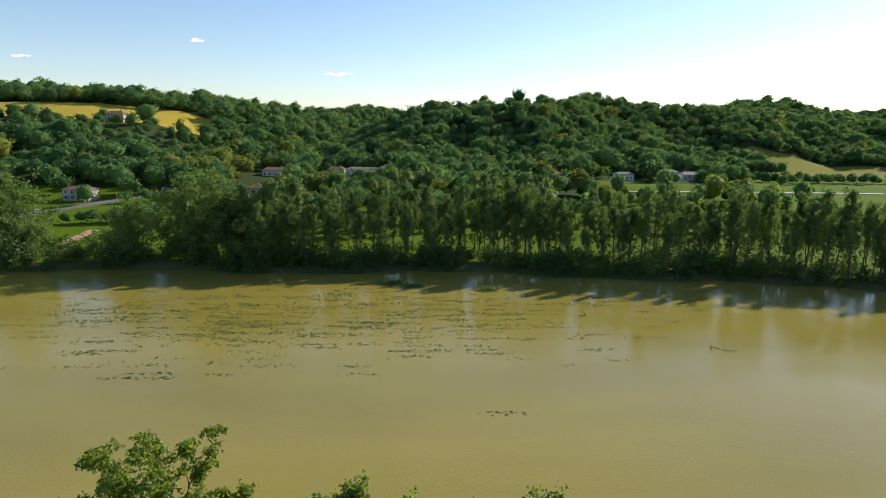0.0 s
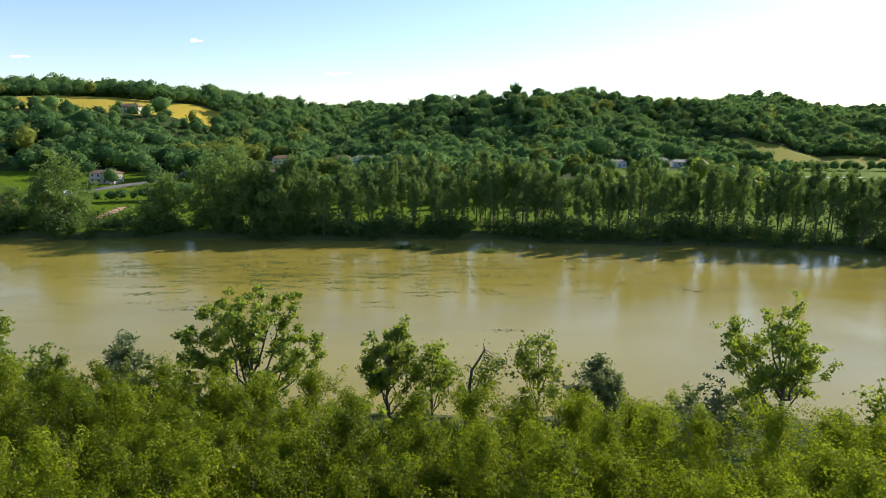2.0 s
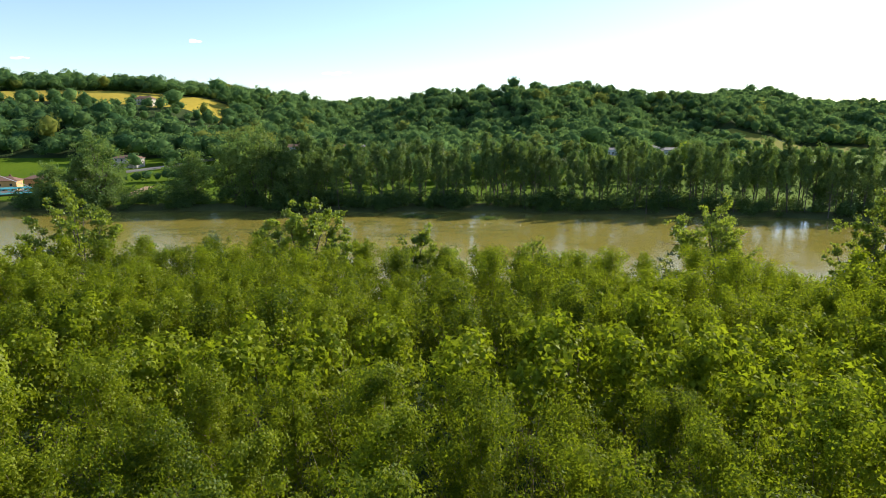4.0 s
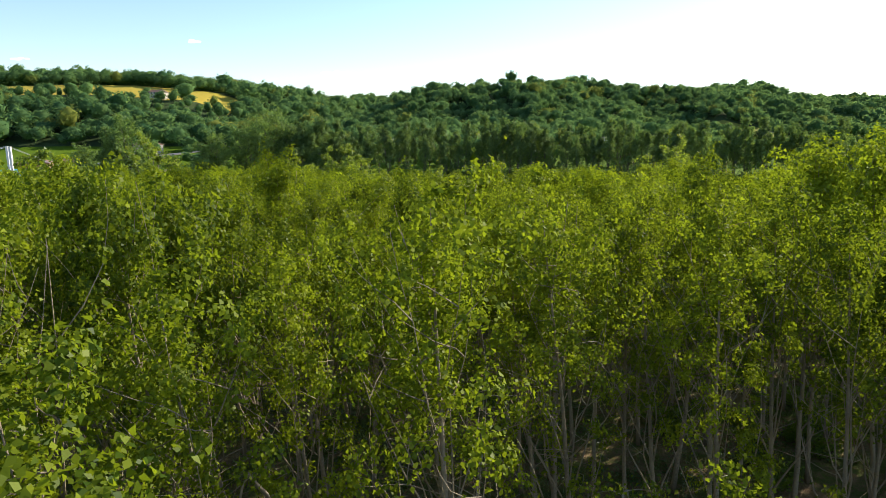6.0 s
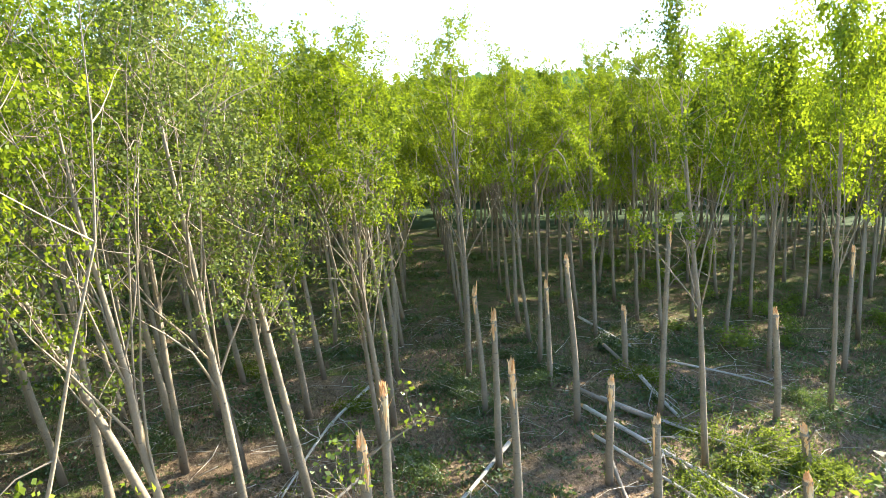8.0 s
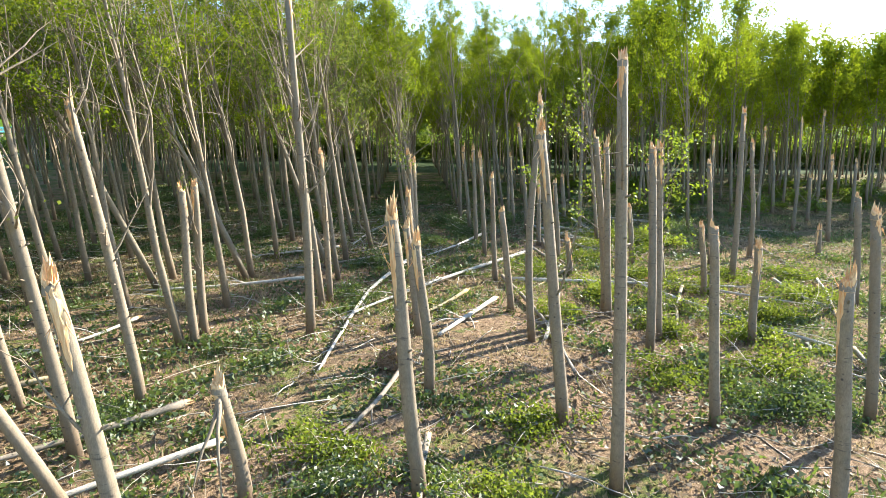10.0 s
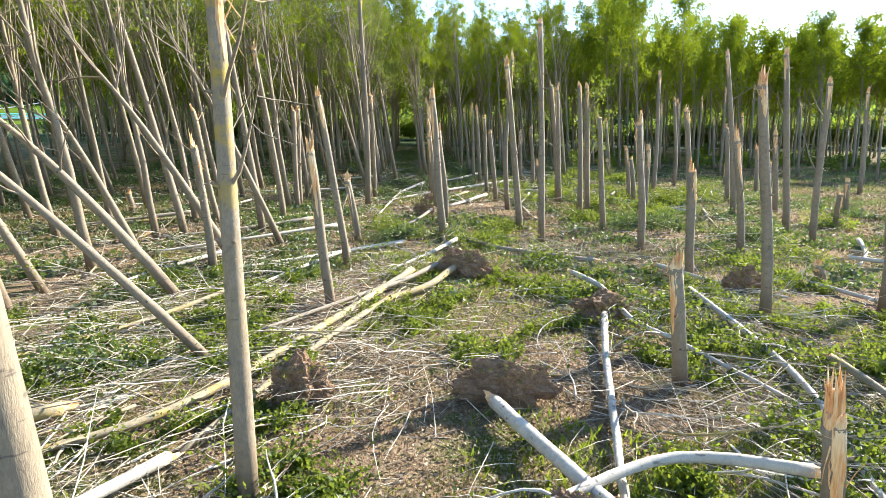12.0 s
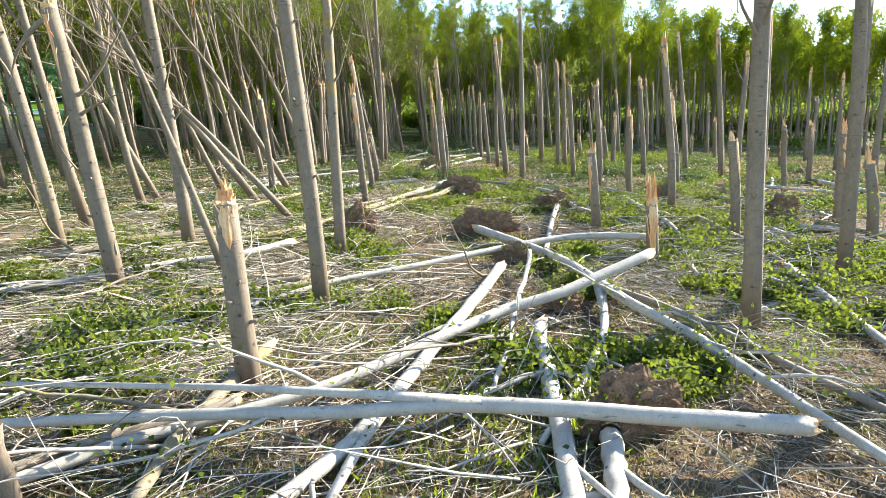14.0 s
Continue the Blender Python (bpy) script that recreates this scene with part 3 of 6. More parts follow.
COL0, COLW, ROW0, ROWH = 2.65, 4.93, 13.3, 5.87
HERO = [poplar_meshes(100 + i, 18.2 + 0.6 * (i % 3), 8.2, 0.17, 12500, 0.096, (M_BARK, M_LEAF), 2.35, 8, 22, 2, 0.18, leaf_sides=4, low=0.15, puff=0.34) for i in range(4)]
RAGGED = [poplar_meshes(120 + i, 18.0 + 0.7 * (i % 3), 8.4, 0.17, 8200, 0.085, (M_BARK, M_LEAF_FLIPPED if i % 5 < 3 else M_LEAF), 2.2, 8, 19, 4, 0.45, leaf_sides=4, rise=(1.5, 3.2), low=0.2) for i in range(5)]
STRIPPED = [poplar_meshes(150 + i, 17.0 + 0.8 * (i % 3), 8.5, 0.185, 3600, 0.088, (M_BARK, M_LEAF), 2.1, 8, 15, 4, 0.70, leaf_sides=4, rise=(1.7, 3.6), low=0.1) for i in range(4)]
CANOPY = [poplar_meshes(250 + i, 18.2 + 0.6 * (i % 4), 8.4, 0.165, 18500, 0.093, (M_BARK, M_LEAF), 2.6, 6, 24, 1, 0.06, puff=0.50) for i in range(5)]
AIRY = [poplar_meshes(270 + i, 18.0 + 0.6 * (i % 4), 8.8, 0.160, 8000, 0.096, (M_BARK, M_LEAF), 2.25, 8, 18, 3, 0.34, leaf_sides=4, rise=(1.2, 2.6), low=0.15, puff=0.30) for i in range(6)]
MIDDLE = [poplar_meshes(200 + i, 18.0 + 0.6 * (i % 4), 8.6, 0.165, 8200, 0.14, (M_BARK, M_LEAF), 2.6, 6, 20, 1, 0.05, fine=0.22, puff=0.58) for i in range(6)]
DISTANT = [poplar_meshes(300 + i, 17.8 + 0.6 * (i % 4), 8.6, 0.165, 2900, 0.25, (M_BARK, M_LEAF), 2.6, 5, 14, 0, 0.04, fine=0.28, puff=0.70) for i in range(6)]


def grid_xy(i, j):
    r = np.random.default_rng(7919 * (i + 400) + j + 50)
    x, y = COL0 + COLW * i + r.normal(0, 0.13), ROW0 + ROWH * j + r.normal(0, 0.3)
    return x, y, r


# which places of the plantation still carry a whole tree
def standing(x, y):
    if y > 185 - 0.2 * max(0.0, x):
        return False
    if x < -9.5:
        return y > 24 or x < -24
    if x < -5:
        return y > 50
    if x < 0:
        return y > 57
    if x < 5:
        return y > 76
    if x < 10:
        return y > 87
    if x < 15:
        return y > 93
    if x < 20:
        return y > 93 or 74 < y < 80
    if x < 25:
        return y > 91
    if x < 30:
        return y > 83
    return y > 97 + 3 * math.sin(x * 0.3)


far_items, n_near = [], 0
for i in range(-19, 21):
    for j in range(-1, 33):
        x, y, r = grid_xy(i, j)
        if not standing(x, y) or r.random() < 0.03:
            continue
        reach = 12 + 0.74 * (y - 45 if y < 100 else y - 60)
        if abs(x - 4 - 0.04 * y) > max(reach, 90 if (x < 0 and y < 70) or (x > 0 and y < 150) else 62) and not (0 < x < 0.78 * y + 8 and y < 118):
            continue
        d = math.hypot(x - 3, max(0, y - 76)) + max(0, 40 - y) * 0.4
        kit = HERO if d < 24 else (MIDDLE if d < 58 else DISTANT)
        if y > 148 and abs(x - 12) < 44:
            kit = MIDDLE
        if -16 < x < 0 and y < 70:
            kit = STRIPPED
        elif -22 < x < 0 and y < 92:
            kit = RAGGED
        elif abs(x - 8) < 17 and 104 < y < 136:
            kit = CANOPY
        if x > -1 and y < 104 and x < 24:
            kit = AIRY
        k = kit[int(r.integers(0, len(kit)))]
        top = float(np.interp(y, [84, 104, 122, 145, 180], [21.0, 20.8, 19.6, 18.2, 16.4]))
        if x < -1 and 66 < y < 92:
            top = 22.0
        elif x > 19 and y < 100:
            top = 22.2
        top *= r.normal(1.0, 0.035)
        wide = r.normal(1.0, 0.06) * (top / 19.0) ** 0.35
        blown = x < 0 and y < 92
        lean = r.normal(-6.5, 2.2) if blown else r.normal(-5.2, 1.6) if y < 112 else r.normal(-2.0, 1.6)
        m = Matrix.Translation((x, y, float(height(x, y)))) @ Matrix.Rotation(radians(lean), 4, "Y") @ Matrix.Rotation(radians(r.normal(3.0 if blown else 1.0, 1.5)), 4, "X") @ Matrix.Rotation(r.uniform(0, 6.28), 4, "Z") @ Matrix.Diagonal((wide, wide, top / 18.8, 1))
        if kit is DISTANT or n_near >= 300:
            far_items += [(k[0], m, 0), (k[1], m, 1)]
        else:
            n_near += 1
            tree_thing("poplar", k, m, "wind-bent slim poplar with pale bark and bright green leaves" if blown else "slim young poplar with pale bark and a bright green crown", "tree", "standing plantation poplars")
tagged(new("poplar_plantation", join("poplar_plantation", far_items, (M_BARK, M_LEAF))), "dense rows of young green poplars in a river plantation", "trees", kind="stuff")

# ---------------------------------------------------------------- the river's edges
BANK_GROUP = "trees along the near river bank"


def bank_tree(x, y, h, base, r, n, leaf, spread, limbs, seed, label, mats=(M_BARK_DARK, M_LEAF_BANK), clump=0.8, turn=0.0):
    me = broad_meshes(seed, h, base, r, n, leaf, mats, spread, limbs, 8, clump)
    return tree_thing("riverside_tree", me, pose(x, y, float(height(x, y)) - 0.1, 0, 0, turn), label, "tree", BANK_GROUP)


bank_tree(-9, 202, 19.8, 6.5, 0.42, 12150, 0.34, 9.8, 14, 21, "tall spreading poplar with a full green crown on the river bank")
bank_tree(9.2, 203, 15.3, 5.0, 0.26, 6210, 0.32, 4.0, 9, 22, "narrow dark green tree on the river bank")
bank_tree(14.5, 204, 11.8, 5.0, 0.24, 2565, 0.31, 3.2, 9, 23, "thin-leaved tree on the river bank")
bank_tree(28.5, 204, 13.2, 4.5, 0.22, 2700, 0.31, 3.0, 8, 25, "forked tree with sparse leaves on the river bank")
bank_tree(36.0, 201, 10.4, 2.5, 0.22, 6750, 0.26, 3.6, 10, 26, "round silver-green willow on the river bank", (M_BARK_DARK, M_LEAF_SILVER), 0.7)
bank_tree(52.6, 190, 20.8, 10.5, 0.34, 8200, 0.28, 5.6, 14, 27, "tall open-crowned poplar leaning over the river bank", clump=0.75)
bank_tree(45.5, 190, 11.5, 2.2, 0.2, 4320, 0.29, 3.4, 9, 28, "dark willow below a taller bank tree", (M_BARK_DARK, M_LEAF_SILVER))
bank_tree(84.0, 197, 21.0, 6.0, 0.35, 6750, 0.36, 5.8, 11, 29, "broad green poplar near the river")
bank_tree(97.0, 190, 21.5, 6.0, 0.4, 8775, 0.38, 6.8, 12, 30, "broad green poplar near the river")
bank_tree(-24.0, 200, 14.0, 4.0, 0.25, 4590, 0.31, 3.6, 9, 31, "grey-green willow on the river bank", (M_BARK_DARK, M_LEAF_SILVER))
bank_tree(-31.0, 197, 13.0, 4.0, 0.25, 5670, 0.31, 3.8, 10, 32, "dense green tree on the river bank")
bank_tree(-45.5, 202, 20.8, 6.0, 0.35, 9450, 0.34, 6.4, 13, 33, "tall grey-green tree on the river bank")
bank_tree(-66.0, 200, 20.0, 6.0, 0.4, 8775, 0.38, 6.5, 12, 34, "tall green poplar with gaps in its crown")
bank_tree(-84.0, 198, 15.0, 5.0, 0.3, 6750, 0.38, 5.0, 10, 35, "green tree on the river bank")


def snapped_bank_tree():
    """The broken fork that stands bare above the bank trees."""
    rng = np.random.default_rng(44)
    g = Geo()
    g.tube([(0, 0, -0.3), (0.1, 0, 3), (-0.2, 0.1, 6), (0.1, 0, 8.6)], [0.3, 0.26, 0.22, 0.18], 8)
    g.tube([(0.1, 0, 8.4), (1.0, 0.1, 9.8), (1.7, 0, 11.2), (1.5, 0, 12.2)], [0.17, 0.15, 0.13, 0.03], 6)
    for k in range(9):
        p = Vector((1.6, 0, 11.2 - 0.15 * k))
        g.tube(bend(rng, p, (0.8 + rng.normal(0, 0.3), rng.normal(0, 0.4), -0.5), rng.uniform(2, 4.5), 5, 0.12, -0.16), [0.07, 0.05, 0.04, 0.025, 0.015, 0.008], 4, cap=False)
    root = new("riverside_tree")
    root.matrix_world = pose(19.6, 203.5, float(height(19.6, 203.5)))
    tagged(root, "storm-snapped bare tree with hanging broken boughs", "tree", BANK_GROUP)
    part("trunk", g.mesh("snapped_trunk", M_BARK_DARK), root)
    C = np.concatenate([rng.normal((1.8, 0, 7.0), (0.9, 0.8, 1.6), (900, 3)), rng.normal((3.4, 0, 9.2), (0.7, 0.6, 0.5), (240, 3)), rng.normal((-0.2, 0, 4.5), (0.9, 0.8, 1.2), (700, 3))])
    part("crown", leaf_mesh("snapped_crown", C, 0.26, M_LEAF_BANK, rng), root, "wilting leaves on hanging boughs")


snapped_bank_tree()

# scrub between plantation and water
scrub = [broad_meshes(60 + i, 4.6 + 0.8 * i, 0.8, 0.1, 560, 0.38, (M_BARK_DARK, (M_LEAF_BANK, M_LEAF_SILVER, M_LEAF_BANK, M_LEAF_YOUNG)[i]), 2.5, 7, 5, 0.75) for i in range(4)]
items = []
r = np.random.default_rng(5)
for k in range(300):
    x = r.uniform(-95, 120)
    y = r.uniform(187 - 0.2 * max(0.0, x), float(near_shore(x)) - 2)
    s = r.uniform(0.7, 1.4) * (1.2 if x < -12 or x > 75 else 0.55)
    q = int(r.integers(0, 4))
    m = pose(x, y, float(height(x, y)) - 0.2, 0, 0, r.uniform(0, 360)) @ Matrix.Diagonal((s, s, s, 1))
    items += [(scrub[q][1], m, 2 if q == 1 else 1)] + ([(scrub[q][0], m, 0)] if k % 6 == 0 else [])
for k in range(90):       # low bushes between the rows
    x, y = r.uniform(24, 78), r.uniform(92, 128)
    s = r.uniform(0.16, 0.34)
    q = int(r.integers(0, 4))
    items.append((scrub[q][1], pose(x, y, float(height(x, y)) - 0.1, 0, 0, r.uniform(0, 360)) @ Matrix.Diagonal((s * 1.5, s * 1.5, s, 1)), 1))
for k in range(170):      # the hedge where the rows end
    x = -70 + 1.35 * k + r.normal(0, 0.8)
    y = 188.5 - 0.2 * max(0.0, x) + r.normal(0, 1.4)
    s = r.uniform(0.85, 1.5)
    q = int(r.integers(0, 4))
    items.append((scrub[q][1], pose(x, y, float(height(x, y)) - 0.3, 0, 0, r.uniform(0, 360)) @ Matrix.Diagonal((s, s, s, 1)), 1))
tagged(new("riverbank_scrub", join("riverbank_scrub", items, (M_BARK_DARK, M_LEAF_BANK, M_LEAF_SILVER))), "mixed green willow and alder scrub on the bank", "shrubs", kind="stuff")

# far bank: a belt of tall poplars, round trees towards the road
FARP = [poplar_meshes(400 + i, 25.0 + i * 0.9, (6.5, 8.5, 5.0, 7.5, 9.5, 4.0)[i], 0.30, 3600, 0.42, (M_BARK_DARK, M_LEAF_FAR), 3.1, 5, 24, 0, 0.12, rise=(1.0, 2.4), low=0.30, fine=0.42, puff=0.85) for i in range(6)]
r = np.random.default_rng(8)
x = -62.0
while x < 200:
    for row, off in ((0, 4.0), (1, 13.0), (2, 24.0)):
        if r.random() < (0.16, 0.05, 0.2)[row]:
            continue
        xx = x + r.normal(0, 1.6) + row * 2.2
        yy = float(far_shore(xx)) + off + r.normal(0, 1.5)
        s = r.uniform(0.72, 1.10) * (0.84 if row == 0 else 1.0)
        m = pose(xx, yy, float(height(xx, yy)) - 0.3, r.normal(0, 2.2), r.normal(0, 2.2), r.uniform(0, 360)) @ Matrix.Diagonal((s, s, s, 1))
        tree_thing("tall_poplar", FARP[int(r.integers(0, 6))], m, "tall dark poplar in a belt along the river", "tree", "far bank poplars")
    x += r.uniform(3.2, 6.6)
ROUND = [broad_meshes(500 + i, 24 + 2 * i, 2.5, 0.45, 8500, 0.55, (M_BARK_DARK, M_LEAF_FAR), 8.2 + 0.5 * i, 15, 6, 2.0) for i in range(4)]


def round_tree(x, y, s, k, label="large round dark green tree on the far bank"):
    m = pose(x, y, float(height(x, y)) - 0.3, 0, 0, 57 * k + x) @ Matrix.Diagonal((s, s, s * 1.02, 1))
    return tree_thing("large_tree", ROUND[k % 4], m, label, "tree", "round trees on the far bank")


for x, dy, s, k in ((-88, 8, 0.92, 0), (-70, 8, 1.0, 2), (-60, 6, 1.05, 3), (-51, 8, 1.0, 1), (-43, 5, 0.8, 0), (-36, 6, 0.72, 2),
                    (-126, 10, 0.98, 3), (-133, 7, 0.8, 1), (-150, 12, 0.7, 0), (178, 14, 0.6, 1), (196, 10, 0.55, 2)):
    round_tree(x, float(far_shore(x)) + dy, s, k)
items = []
for k in range(330):
    x = r.uniform(-165, 240)
    y = float(far_shore(x)) + (r.uniform(0.5, 6) if k < 210 else r.uniform(8, 24))
    s = r.uniform(0.6, 1.0) * (1.2 if x < -60 else 1.05) * (1.5 if k % 5 == 0 else 1.0)
    q = int(r.integers(0, 4))
    m = pose(x, y, float(height(x, y)) - 0.5, 0, 0, r.uniform(0, 360)) @ Matrix.Diagonal((s * 1.5, s, s, 1))
    items.append((scrub[q][1], m, 0))
tagged(new("far_bank_scrub", join("far_bank_scrub", items, (M_LEAF_FAR,))), "low dark scrub at the far water's edge", "shrubs", kind="stuff")

# ---------------------------------------------------------------- woods on plain and hills


def crown_template(seed, n, h, w, leaf, fine):
    """One far crown: a lumpy body of several boughs with leaf tufts standing off it all over."""
    rng = np.random.default_rng(seed)
    lobes = [(np.array([0, 0, h * 0.55]), w * 0.72)]
    for k in range(7):
        a = k * 2.4 + rng.normal(0, 0.3)
        s = rng.uniform(0.35, 0.62)
        lobes.append((np.array([math.cos(a) * w * s, math.sin(a) * w * s, h * rng.uniform(0.28, 0.82)]), w * rng.uniform(0.36, 0.5)))
    bm = bmesh.new()
    bmesh.ops.create_icosphere(bm, subdivisions=fine, radius=1.0)
    verts = []
    for v in bm.verts:
        d = np.array(v.co.normalized()) * (1, 1, 1.15)
        reach = 0.0
        for c, q in lobes:
            o = c - np.array([0, 0, h * 0.5])
            t = float(o @ d)
            k = q * q - float(o @ o) + t * t
            if k > 0:
                reach = max(reach, t + math.sqrt(k))
        verts.append(d * max(reach, w * 0.4) * 0.80 + np.array([0, 0, h * 0.5]))
    faces = [[x.index for x in f.verts] for f in bm.faces]
    bm.free()
    lo = np.array(verts)
    lo[:, 2] = np.maximum(lo[:, 2], -0.5)
    C = np.array([c for c, _ in lobes])
    R = np.array([q for _, q in lobes])
    pick = rng.choice(len(R), n, p=R ** 2 / (R ** 2).sum())
    d = rng.normal(size=(n, 3)) + (0, 0, 0.3)
    d /= np.linalg.norm(d, axis=1)[:, None]
    c = C[pick] + d * (R[pick] * rng.uniform(0.82, 1.10, n))[:, None]
    nrm = d + rng.normal(0, 0.4, (n, 3))
    nrm /= np.linalg.norm(nrm, axis=1)[:, None]
    a = np.cross(nrm, rng.normal(size=(n, 3)))
    a /= np.linalg.norm(a, axis=1)[:, None]
    b = np.cross(nrm, a)
    s = leaf * rng.uniform(0.5, 1.4, (n, 1))
    tri = np.stack([c + a * s, c - a * 0.6 * s + b * 0.9 * s, c - a * 0.6 * s - b * 0.9 * s], 1).reshape(-1, 3)
    me = bpy.data.meshes.new("wood_crown")
    m = len(lo)
    me.from_pydata(lo.tolist() + tri.tolist(), [], faces + [(m + 3 * i, m + 3 * i + 1, m + 3 * i + 2) for i in range(n)])
    me.polygons.foreach_set("use_smooth", [True] * len(faces) + [False] * n)
    return me


def seen_from_valley(x, y, z, ex=13.0, ey=125.0, ez=44.0):
    ok = np.ones(len(x), bool)
    for f in np.linspace(0.06, 0.97, 34):
        px, py, pz = x + (ex - x) * f, y + (ey - y) * f, z + (ez - z) * f
        ok &= (height(px, py) < pz + 3)
    return ok


HOUSE_SPOTS = ((-216, 652), (-160, 483), (-84, 595), (-20, 620), (-46, 628), (-79, 524), (222, 643), (173, 633), (115, 619), (-184, 405), (-181, 420))


def clear_of_houses(x, y):
    ok = np.ones(len(x), bool)
    for hx, hy in HOUSE_SPOTS:
        ok &= ~((np.abs(x - hx) < 15) & (y - hy < 12) & (y - hy > (-75 if hy < 650 else -20)))
    return ok


def road_y(x):
    return 444 + (x + 169) * 1.0 + 0.016 * (x + 169) ** 2


TEMPL = [crown_template(i, 230, 13 + i % 4, 5.6 + 0.5 * (i % 4), 0.66, 1) for i in range(8)]
TEMPL_FAR = [crown_template(20 + i, 90, 15, 7.6, 1.2, 1) for i in range(5)]
r = np.random.default_rng(77)
items = []
gx, gy = np.meshgrid(np.arange(-820, 1250, 9.4), np.arange(520, 1020, 9.4))
gx, gy = gx.ravel() + r.uniform(-4.6, 4.6, gx.size), gy.ravel() + r.uniform(-4.6, 4.6, gx.size)
hx, hy = np.meshgrid(np.arange(-900, 1700, 12.5), np.arange(1020, 1750, 12.5))
hx, hy = hx.ravel() + r.uniform(-6, 6, hx.size), hy.ravel() + r.uniform(-6, 6, hx.size)
for px, py, kit in ((gx, gy, TEMPL), (hx, hy, TEMPL_FAR)):
    bare = (px > -640) & (px < -150) & (py > 604) & (py < 645) & (r.random(len(px)) < 0.08)
    keep = (np.abs(px - 13) < 0.80 * (py - 100)) & ~in_wheat(px, py) & ~open_top(px, py) & clear_of_houses(px, py) & ~in_meadow(px, py) & ~bare
    px, py = px[keep], py[keep]
    pz = height(px, py)
    keep = seen_from_valley(px, py, pz + 14)
    for a, b, c in zip(px[keep], py[keep], pz[keep]):
        s = r.choice((0.62, 0.85, 1.0, 1.25), p=(0.2, 0.35, 0.3, 0.15)) * r.uniform(0.88, 1.12) * (0.66 if 592 < b < 645 and a < -140 else 1.0)
        kind = 1 if noise.noise((a * 0.012, b * 0.012, 4.0)) > 0.30 and -140 < a < 60 and b < 720 or r.random() < 0.05 else 0
        items.append((kit[int(r.integers(0, len(kit)))], pose(a, b, c - 0.5, 0, 0, r.uniform(0, 360)) @ Matrix.Diagonal((s * r.uniform(1.05, 1.4), s * 1.2, s * r.uniform(0.8, 1.2), 1)), kind))
tagged(new("hill_wood", join("hill_wood", items, (M_LEAF_WOOD, M_LEAF_LIME))), "dense dark green deciduous woods over the hillsides", "woods", kind="stuff")

items = []
for k in range(420):      # trees and hedges on the plain between belt and hills
    x = r.uniform(-110, 230)
    y = r.uniform(418, 545) if x < 60 else r.uniform(430, 530)
    if (x < -85 and y < 500) or (x > 90 and r.random() < 0.6):
        continue
    if not clear_of_houses(np.array([x]), np.array([y]))[0]:
        continue
    s = r.uniform(0.45, 1.05) * (0.75 if y < 450 else 1.0)
    items.append((TEMPL[int(r.integers(0, 6))], pose(x, y, float(height(x, y)) - 0.4, 0, 0, r.uniform(0, 360)) @ Matrix.Diagonal((s, s, s * r.uniform(0.9, 1.3), 1)), int(r.random() < 0.3)))
for x, y, s in ((-136, 436, 0.3), (-131, 437, 0.36), (-126, 438, 0.3), (-121, 440, 0.42), (-116, 440, 0.34), (-112, 444, 0.5), (-108, 441, 0.4), (-142, 434, 0.3), (-104, 446, 0.45), (-151, 470, 0.5), (-138, 492, 0.62),
                (-130, 508, 0.8), (-146, 500, 0.8), (-120, 512, 0.9), (-178, 500, 0.5), (-186, 506, 0.7), (-113, 505, 0.7), (-104, 500, 0.8), (-176, 468, 0.3), (-134, 478, 0.35), (-126, 482, 0.4)):
    items.append((TEMPL[int(r.integers(0, 6))], pose(x, y, float(height(x, y)) - 0.4, 0, 0, x * 9) @ Matrix.Diagonal((s * 2.1, s * 1.5, s * 1.5, 1)), 0))
for k in range(120):
    x = r.uniform(225, 470)
    y = 634 + r.normal(0, 7) + (x - 235) * 0.12 - (12 if k > 90 else 0)
    if k > 90:
        x = r.uniform(225, 300)
    s = r.uniform(0.4, 0.8)
    items.append((TEMPL[int(r.integers(0, 6))], pose(x, y, float(height(x, y)) - 0.4) @ Matrix.Diagonal((s, s, s * 0.9, 1)), 0))
tagged(new("valley_trees", join("valley_trees", items, (M_LEAF_WOOD, M_LEAF_BANK))), "scattered green trees and hedges on the valley floor", "trees", kind="stuff")


def ridge_tree(x, y, s, kit, label, cat="tree", mat=M_LEAF_WOOD, wide=1.0):
    """A tree that stands out against the sky on a ridge."""
    me = kit.copy()
    me.materials.clear()
    me.materials.append(mat)
    z = float(height(x, y))
    root = new("ridge_tree")
    root.matrix_world = pose(x, y, z - 0.4, 0, 0, x * 7) @ Matrix.Diagonal((s * wide, s * wide, s, 1))
    tagged(root, label, cat, "single trees on the ridges")
    g = Geo()
    g.tube([(0, 0, -0.5), (0.1, 0, 3), (0, 0.1, 6)], [0.4, 0.3, 0.12], 6)
    part("trunk", g.mesh("ridge_trunk", M_BARK_DARK), root)
    lift = part("crown", me, root)
    lift.location = (0, 0, 0.6)


